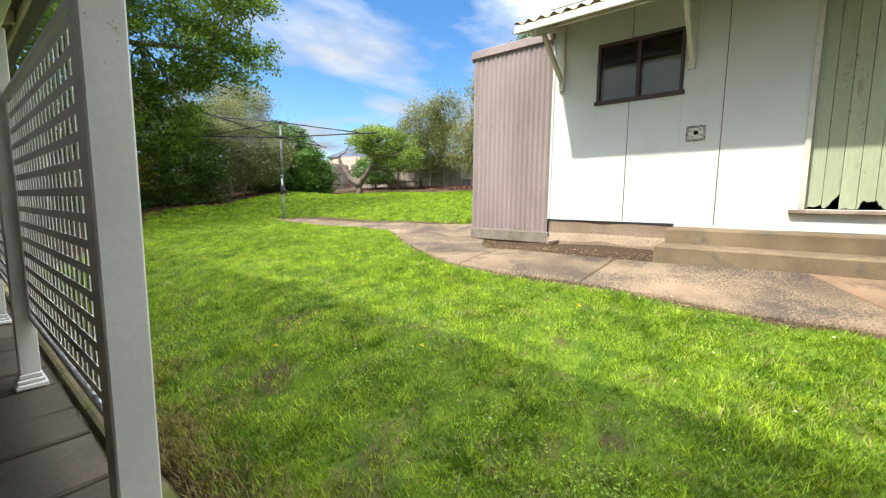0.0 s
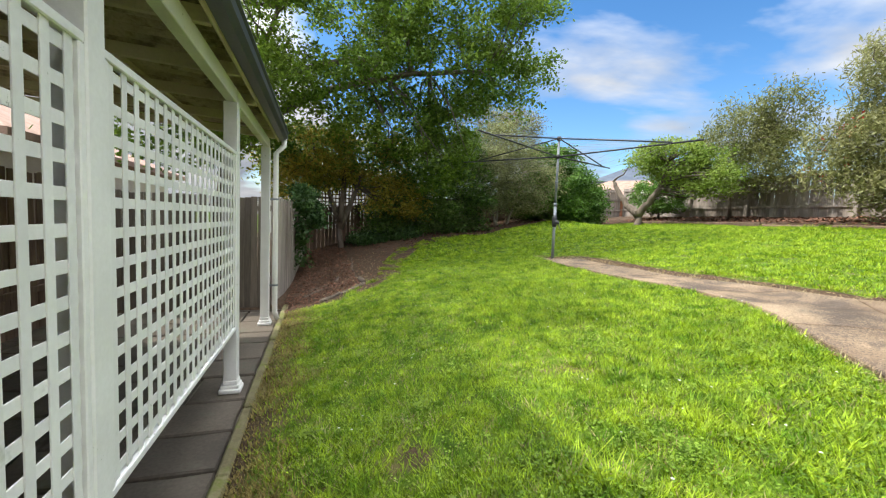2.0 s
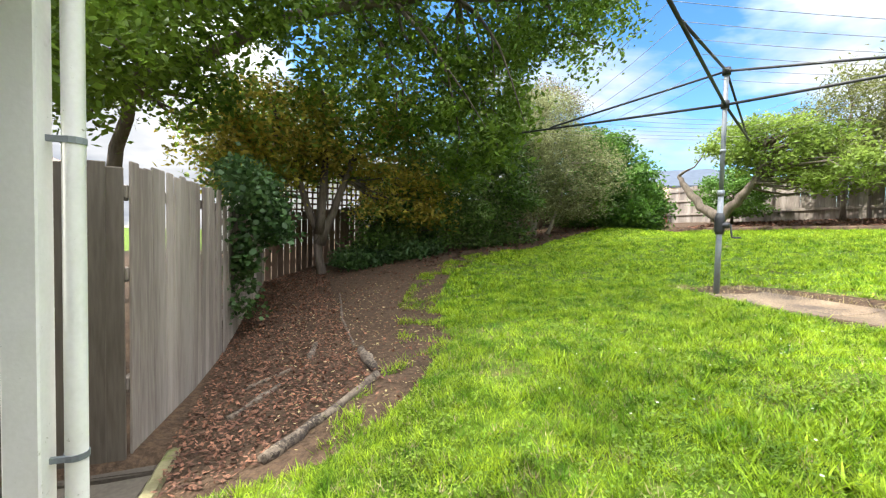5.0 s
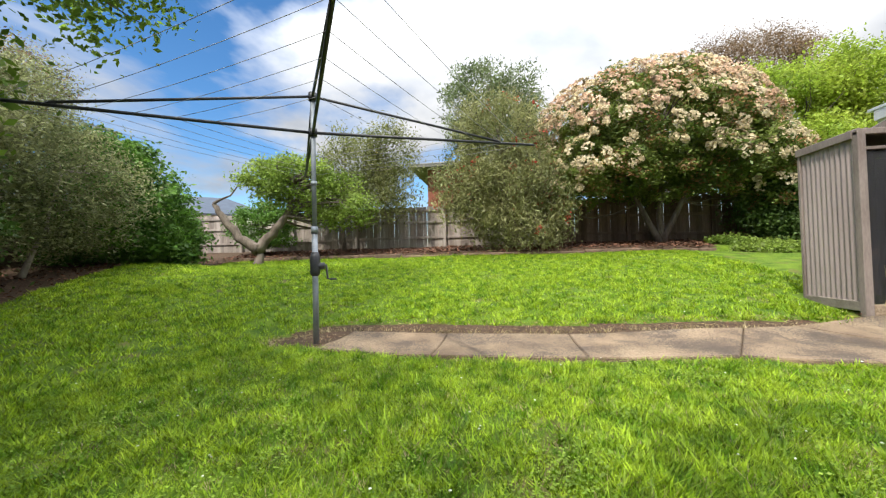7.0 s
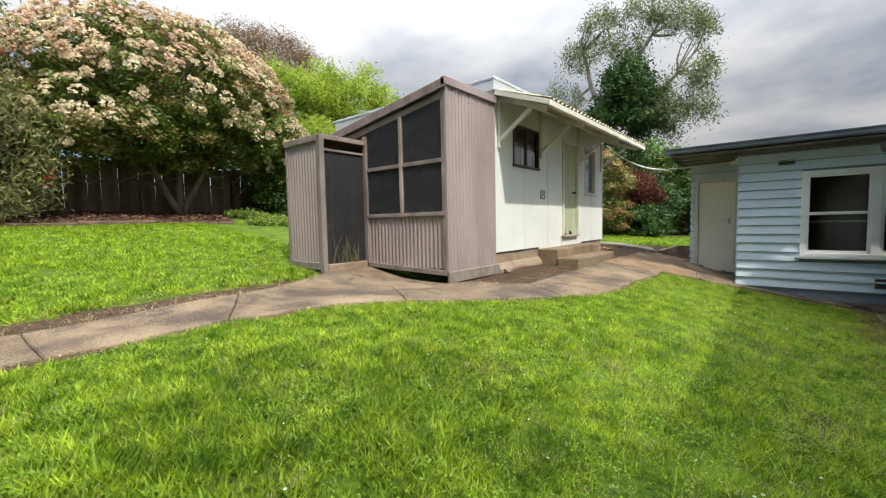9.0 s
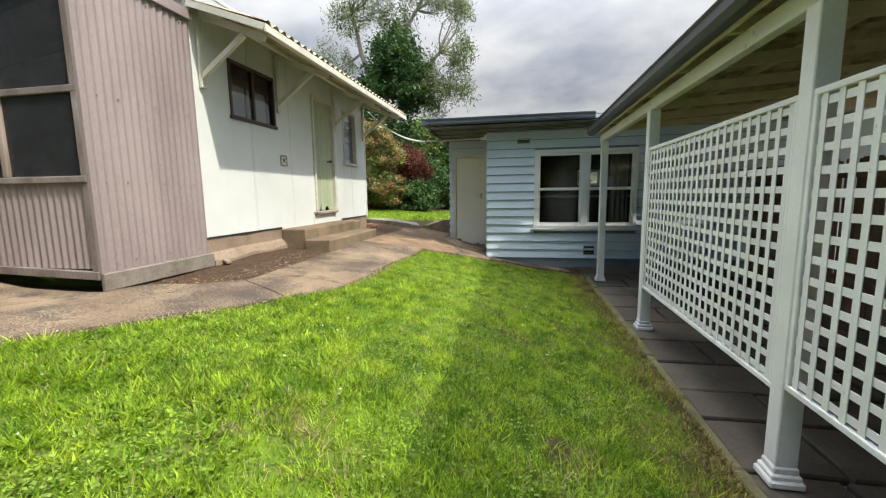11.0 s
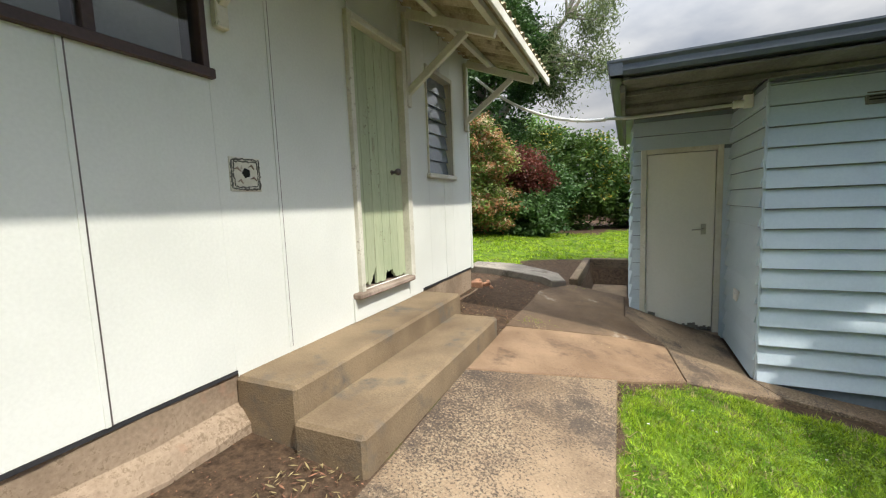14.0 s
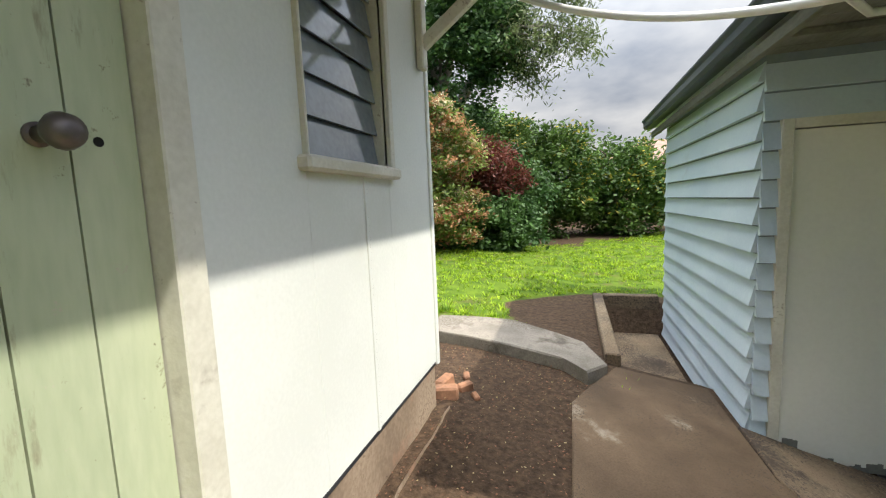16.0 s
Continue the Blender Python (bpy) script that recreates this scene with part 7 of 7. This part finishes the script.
# ---- soil bed things ----
def bed_things():
    def log(label, pts, r, seed):
        rng = random.Random(seed)
        s = Shape()
        fine, fr = [], []
        for (x0, y0), (x1, y1) in zip(pts, pts[1:]):
            for k in range(6):
                u = k / 6
                x, y = x0 + (x1 - x0) * u, y0 + (y1 - y0) * u
                fine.append((x + rng.uniform(-0.01, 0.01), y + rng.uniform(-0.01, 0.01), gz(x, y) + r * 0.2 + rng.uniform(-0.2, 0.2) * r))
                fr.append(r * rng.uniform(0.7, 1.2))
        fine.append((*pts[-1], gz(*pts[-1]) + r * 0.5))
        fr.append(r * 0.7)
        solo("log", s.tube(fine, fr, 9), LOG, label, "log", group="bed edging logs", smooth=True)
    log("half-buried weathered log edging the soil bed", [(0.28, 2.35), (0.62, 2.65), (1.0, 3.0)], 0.04, 1)
    log("short broken grey log lying on soil", [(1.0, 3.12), (0.98, 3.7)], 0.048, 2)
    log("thin stick lying in leaf litter", [(0.95, 3.9), (0.92, 4.8), (1.0, 6.0)], 0.016, 3)
    log("small curved stick on dark soil", [(0.55, 3.9), (0.62, 4.25)], 0.028, 4)
    log("thin fallen branch beside the fence", [(0.0, 3.1), (0.32, 3.45)], 0.024, 5)
    log("thin fallen branch on red litter", [(0.05, 3.6), (0.4, 3.75)], 0.02, 6)
    rng = np.random.default_rng(60)

    def flakes(name, region, count, size, mat, label, lift=0.006):
        x0, x1, y0, y1, poly = region
        x, y = rng.uniform(x0, x1, count), rng.uniform(y0, y1, count)
        ok = inside(poly, x, y) if poly else np.ones(count, bool)
        x, y = x[ok], y[ok]
        n = len(x)
        z = ground_z(x, y) + lift + rng.uniform(0, 0.02, n)
        d = rng.normal(0, 1, (n, 3))
        d[:, 2] *= 0.25
        d /= np.linalg.norm(d, axis=1)[:, None]
        s = np.cross(d, np.array([0, 0, 1.0]) + rng.normal(0, 0.35, (n, 3)))
        s /= np.linalg.norm(s, axis=1)[:, None]
        ln = (size * rng.uniform(0.5, 1.5, n))[:, None]
        p = np.stack([x, y, z], 1)
        v = np.stack([p - d * ln / 2, p + s * ln * 0.22, p + d * ln / 2, p - s * ln * 0.22], 1).reshape(-1, 3)
        me = mesh_from(name, v, np.arange(n * 4).reshape(-1, 4).tolist(), mat)
        place(name, me, None, label=label, category="litter", kind="stuff")
    flakes("leaf_litter", (-0.3, 1.0, 2.3, 8.4, [(-0.6, 2.3), (0.2, 2.3), (0.95, 3.0), (0.9, 8.4), (-0.6, 8.4)]), 13000, 0.034, LITTER, "red-brown fallen leaves and bark on the soil bed")
    flakes("sparse_litter", (0.9, 3.0, 2.3, 8.4, LEFT_BED), 3500, 0.035, LITTER, "scattered brown leaves on dark soil")
    flakes("back_litter", (12.2, 14.7, -4, 10, BACK_BED), 9000, 0.09, LITTER, "brown bark mulch in the back bed")
    flakes("far_litter", (2.5, 12.5, 5.5, 11, LEFT_BED), 7000, 0.07, LITTER, "brown litter below the shrubs")
    flakes("shed_litter", (3.6, 4.6, -10, -3, SHED_SOIL), 3200, 0.013, LITTER, "brown chips and twigs on the soil by the shed")
    flakes("corner_litter", (3.5, 4.7, -10.6, -7.7, CORNER_SOIL), 2600, 0.015, LITTER, "brown chips and crumbs on the corner soil")
    flakes("corner_scraps", (3.5, 4.7, -10.6, -7.7, CORNER_SOIL), 420, 0.013, STRAW, "pale leaf scraps and grit on the corner soil")
    flakes("shed_stones", (3.6, 4.6, -10, -3, SHED_SOIL), 420, 0.011, STRAW, "pale leaf scraps and grit on the soil by the shed")
    flakes("pale_chips", (0.3, 2.2, 2.3, 6.0, LEFT_BED), 1100, 0.028, STRAW, "pale leaf scraps on dark soil")
    # edging of the back bed
    t = thing("bed_edging", (12.3, 3, 1.7), "rotted dark timber edging of the back bed", "edging", kind="structure")
    y = 9.3
    rg = random.Random(5)
    while y > -3.6:
        ln = rg.uniform(1.2, 2.0)
        y1 = max(y - ln, -3.7)
        place("sleeper", Shape().box((12.24 + rg.uniform(-0.02, 0.02), y1 + 0.01, 1.55), (12.34, y - 0.01, 1.80 + rg.uniform(-0.03, 0.03)), 0.015).mesh("sleeper", PALING_BROWN), t)
        y = y1
    # fallen yellow leaves and a dandelion or two
    lf = foliage("yellow_leaf", (0.55, 0.42, 0.02), (0.75, 0.60, 0.05), 3, 0.3)
    for x, y in ((0.62, -4.05), (1.35, -4.8), (1.15, -4.95), (0.9, -3.9), (1.9, -5.1), (2.2, -5.6)):
        z = gz(x, y) + 0.05
        r = random.Random(int(x * 100))
        a = r.uniform(0, 6)
        dx, dy = math.cos(a) * 0.03, math.sin(a) * 0.03
        v = [(x - dx, y - dy, z), (x - dy * 0.5, y + dx * 0.5, z + 0.012), (x + dx, y + dy, z), (x + dy * 0.5, y - dx * 0.5, z + 0.012), (x, y, z - 0.004)]
        solo("fallen_leaf", Shape().add(v, [[0, 4, 1], [1, 4, 2], [2, 4, 3], [3, 4, 0]]), lf, "single yellow leaf lying on the lawn", "leaf", group="fallen yellow leaves")


bed_things()


# ---- grass ----
def turf(name, x0, x1, y0, y1, count, height, width, seed, label, mat=BLADE, want=None):
    rng = np.random.default_rng(seed)
    # blades stand in tufts and splay outwards
    tufts = count // 16
    tuft = rng.integers(0, tufts, count)
    off = rng.normal(0, 1, (count, 2)) * (height * rng.uniform(0.35, 1.0, tufts))[tuft][:, None]
    x, y = rng.uniform(x0, x1, tufts)[tuft] + off[:, 0], rng.uniform(y0, y1, tufts)[tuft] + off[:, 1]
    out_way, full = np.arctan2(off[:, 1], off[:, 0]), rng.uniform(0.6, 1.35, tufts)[tuft]
    s = soil_amount(x, y)
    keep = (s < 0.75 * rng.random(count) + 0.05) if want is None else want(x, y, rng)
    keep &= ~((x > 4.3) & (y < -2.95) & (y > -9.6)) & ~((x > 5.9) & (x < 7.1) & (y < -2.15) & (y > -3.1)) & ~((x < 2.75) & (y < -8.1) & (y > -12.75)) & ((x > -0.22) | (y < -12.75))
    # patches grow thicker or thinner
    pat = np.sin(x * 2.3 + np.sin(y * 1.7) * 1.5) * np.sin(y * 2.9 + np.sin(x * 2.1)) + 0.6 * np.sin(x * 7.1 + y * 3.3) * np.sin(y * 6.7 - x * 2.9)
    keep &= rng.random(count) < 0.78 + 0.22 * pat
    x, y, pat, full = x[keep], y[keep], pat[keep], full[keep]
    n = len(x)
    z = ground_z(x, y)
    h = height * rng.uniform(0.5, 1.2, n) * (1 + 0.25 * pat) * full
    a = out_way[keep] + rng.normal(0, 0.7, n)
    lean = rng.uniform(0.35, 1.5, n) * h
    wv = width * rng.uniform(0.7, 1.3, n)
    dx, dy = np.cos(a), np.sin(a)
    base = np.stack([x, y, z - 0.004], 1)
    side = np.stack([-dy, dx, np.zeros(n)], 1) * wv[:, None] * 0.5
    tip = base + np.stack([dx * lean, dy * lean, h], 1)
    v = np.stack([base - side, base + side, tip], 1).reshape(-1, 3)
    me = bpy.data.meshes.new(name)
    me.vertices.add(n * 3)
    me.vertices.foreach_set("co", v.ravel())
    me.loops.add(n * 3)
    me.loops.foreach_set("vertex_index", np.arange(n * 3))
    me.polygons.add(n)
    me.polygons.foreach_set("loop_start", np.arange(0, n * 3, 3))
    me.update(calc_edges=True)
    me.materials.append(mat)
    place(name, me, None, label=label, category="grass", kind="stuff")


turf("lawn_grass", -0.2, 4.7, -8.4, 4.6, 780000, 0.038, 0.0072, 71, "thick bright green lawn beside the verandah")
turf("upper_lawn_grass", 2.0, 12.5, -4.5, 10, 420000, 0.05, 0.016, 72, "bright green upper lawn round the clothes hoist")
turf("side_yard_grass", -2.0, 13, -24, -9.8, 190000, 0.05, 0.018, 73, "green grass of the side yard")
turf("dry_grass", -0.2, 4.7, -8.3, 4.0, 60000, 0.035, 0.006, 74, "straw-coloured dry blades in the lawn", STRAW)
turf("path_edge_grass", 2.0, 6.3, -8.2, 4.2, 150000, 0.05, 0.008, 75, "dry grass along the path edge", STRAW,
     lambda x, y, rng: (soil_amount(x, y) > 0.3) & ~inside([(cx + (px - cx) * 0.955, cy + (py - cy) * 0.985) for px, py in PATH_EDGE for cx, cy in ((4.2, -2.5),)], x, y) & inside(PATH_EDGE, x, y))


def near_turf(x, y, rng):
    pat = np.sin(x * 5.3 + 2 * np.sin(y * 3.1)) * np.sin(y * 4.7 + 2 * np.sin(x * 3.9)) + 0.5 * np.sin(x * 13 + y * 7) * np.sin(y * 12 - x * 5)
    return inside(LEFT_BED, x, y) & (soil_amount(x + 0.42, y - 0.25) < 0.6) & (pat + rng.normal(0, 0.12, len(x)) > 0.05)


turf("bed_edge_grass", 0.6, 4.2, 2.2, 7.4, 90000, 0.055, 0.008, 78, "ragged grass creeping into the soil bed", BLADE, near_turf)
turf("moss_edge", -0.21, 0.34, -8.1, 2.2, 100000, 0.032, 0.010, 79, "brown mossy fringe along the verandah edging", MOSS, lambda x, y, rng: rng.random(len(x)) < np.clip(1.0 - (x + 0.2) / 0.42 + 0.35 * np.sin(y * 5.1 + 2 * np.sin(y * 1.7)), 0, 1))


def small_weeds():
    """Clover leaves lying flat in the turf, and white daisies."""
    rng = np.random.default_rng(80)
    hub = np.stack([rng.uniform(-0.1, 4.6, 420), rng.uniform(-8.0, 4.4, 420)], 1)
    idx = rng.integers(0, len(hub), 60000)
    p = hub[idx] + rng.normal(0, 1, (60000, 2)) * rng.uniform(0.05, 0.22, len(hub))[idx][:, None]
    x, y = p[:, 0], p[:, 1]
    ok = (soil_amount(x, y) < 0.3) & (x > -0.2) & ~((x > 4.3) & (y < -2.9)) & (y > -8.0)
    x, y = x[ok], y[ok]
    n = len(x)
    z = ground_z(x, y) + rng.uniform(0.018, 0.05, n)
    a = rng.uniform(0, 6.28, n)
    d = np.stack([np.cos(a), np.sin(a), rng.normal(0, 0.25, n)], 1)
    s = np.stack([-np.sin(a), np.cos(a), rng.normal(0, 0.25, n)], 1)
    q = np.stack([x, y, z], 1)
    r = rng.uniform(0.005, 0.0105, n)[:, None]
    v = np.stack([q - d * r, q + s * r * 0.8, q + d * r, q - s * r * 0.8], 1).reshape(-1, 3)
    place("clover", mesh_from("clover", v, np.arange(n * 4).reshape(-1, 4).tolist(), L_CLOVER), None, label="patches of clover and broad weeds in the lawn", category="weeds", kind="stuff")
    x, y = rng.uniform(0.2, 11, 520), rng.uniform(-7.5, 6, 520)
    ok = (soil_amount(x, y) < 0.1) & ~((x > 4.0) & (y < -2.0))
    x, y = x[ok], y[ok]
    n = len(x)
    z = ground_z(x, y) + rng.uniform(0.045, 0.065, n)
    v, f = [], []
    for i in range(n):
        o = len(v)
        r = rng.uniform(0.005, 0.009)
        v += [(x[i] + r * math.cos(k * 1.0472), y[i] + r * math.sin(k * 1.0472), z[i]) for k in range(6)] + [(x[i], y[i], z[i] + 0.004)]
        f += [[o + k, o + (k + 1) % 6, o + 6] for k in range(6)]
    place("daisies", mesh_from("daisies", v, f, F_WHITE), None, label="tiny white daisies dotted through the lawn", category="flowers", kind="stuff")


L_CLOVER = foliage("clover_leaf", (0.11, 0.21, 0.015), (0.27, 0.38, 0.05), 1.2, 0.36)
small_weeds()


turf("coarse_tufts", 0.0, 4.6, -8.0, 4.4, 30000, 0.07, 0.0085, 77, "coarser taller grass tufts through the lawn", BLADE,
     lambda x, y, rng: (soil_amount(x, y) < 0.2) & (np.sin(x * 9.1 + 2 * np.sin(y * 3.7)) * np.sin(y * 8.3 + 2 * np.sin(x * 4.1)) > 0.45))


def path_litter():
    """Dry clippings and leaf scraps along the path edges."""
    rng = np.random.default_rng(90)
    x, y = rng.uniform(2.2, 6.2, 60000), rng.uniform(-8.2, 4.2, 60000)
    near = np.zeros(len(x), bool)
    for ox, oy in ((0.13, 0.02), (0.32, 0.0), (0.22, 0.0), (-0.07, 0), (0, 0.12), (0.05, -0.05)):
        near |= inside(PATH_EDGE, x - ox, y - oy)
    ok = near & ~inside(PATH_EDGE, x + 0.03, y) | (np.hypot(x - 5.0, y - 3.55) < 0.42) & (rng.random(len(x)) < 0.6)
    ok &= ~((x > 4.3) & (y < -3.0))
    x, y = x[ok], y[ok]
    n = len(x)
    z = ground_z(x, y) + rng.uniform(0.012, 0.04, n)
    a = rng.uniform(0, 6.28, n)
    d = np.stack([np.cos(a), np.sin(a), rng.normal(0, 0.2, n)], 1)
    s = np.stack([-np.sin(a), np.cos(a), rng.normal(0, 0.3, n)], 1)
    ln = rng.uniform(0.008, 0.028, n)[:, None]
    q = np.stack([x, y, z], 1)
    v = np.stack([q - d * ln, q + s * ln * 0.16, q + d * ln, q - s * ln * 0.16], 1).reshape(-1, 3)
    me = mesh_from("path_litter", v, np.arange(n * 4).reshape(-1, 4).tolist(), STRAW)
    me.materials.append(LITTER)
    me.polygons.foreach_set("material_index", (rng.random(n) < 0.55).astype(np.int32))
    place("path_litter", me, None, label="dry clippings and leaf scraps along the path edge", category="litter", kind="stuff")


path_litter()
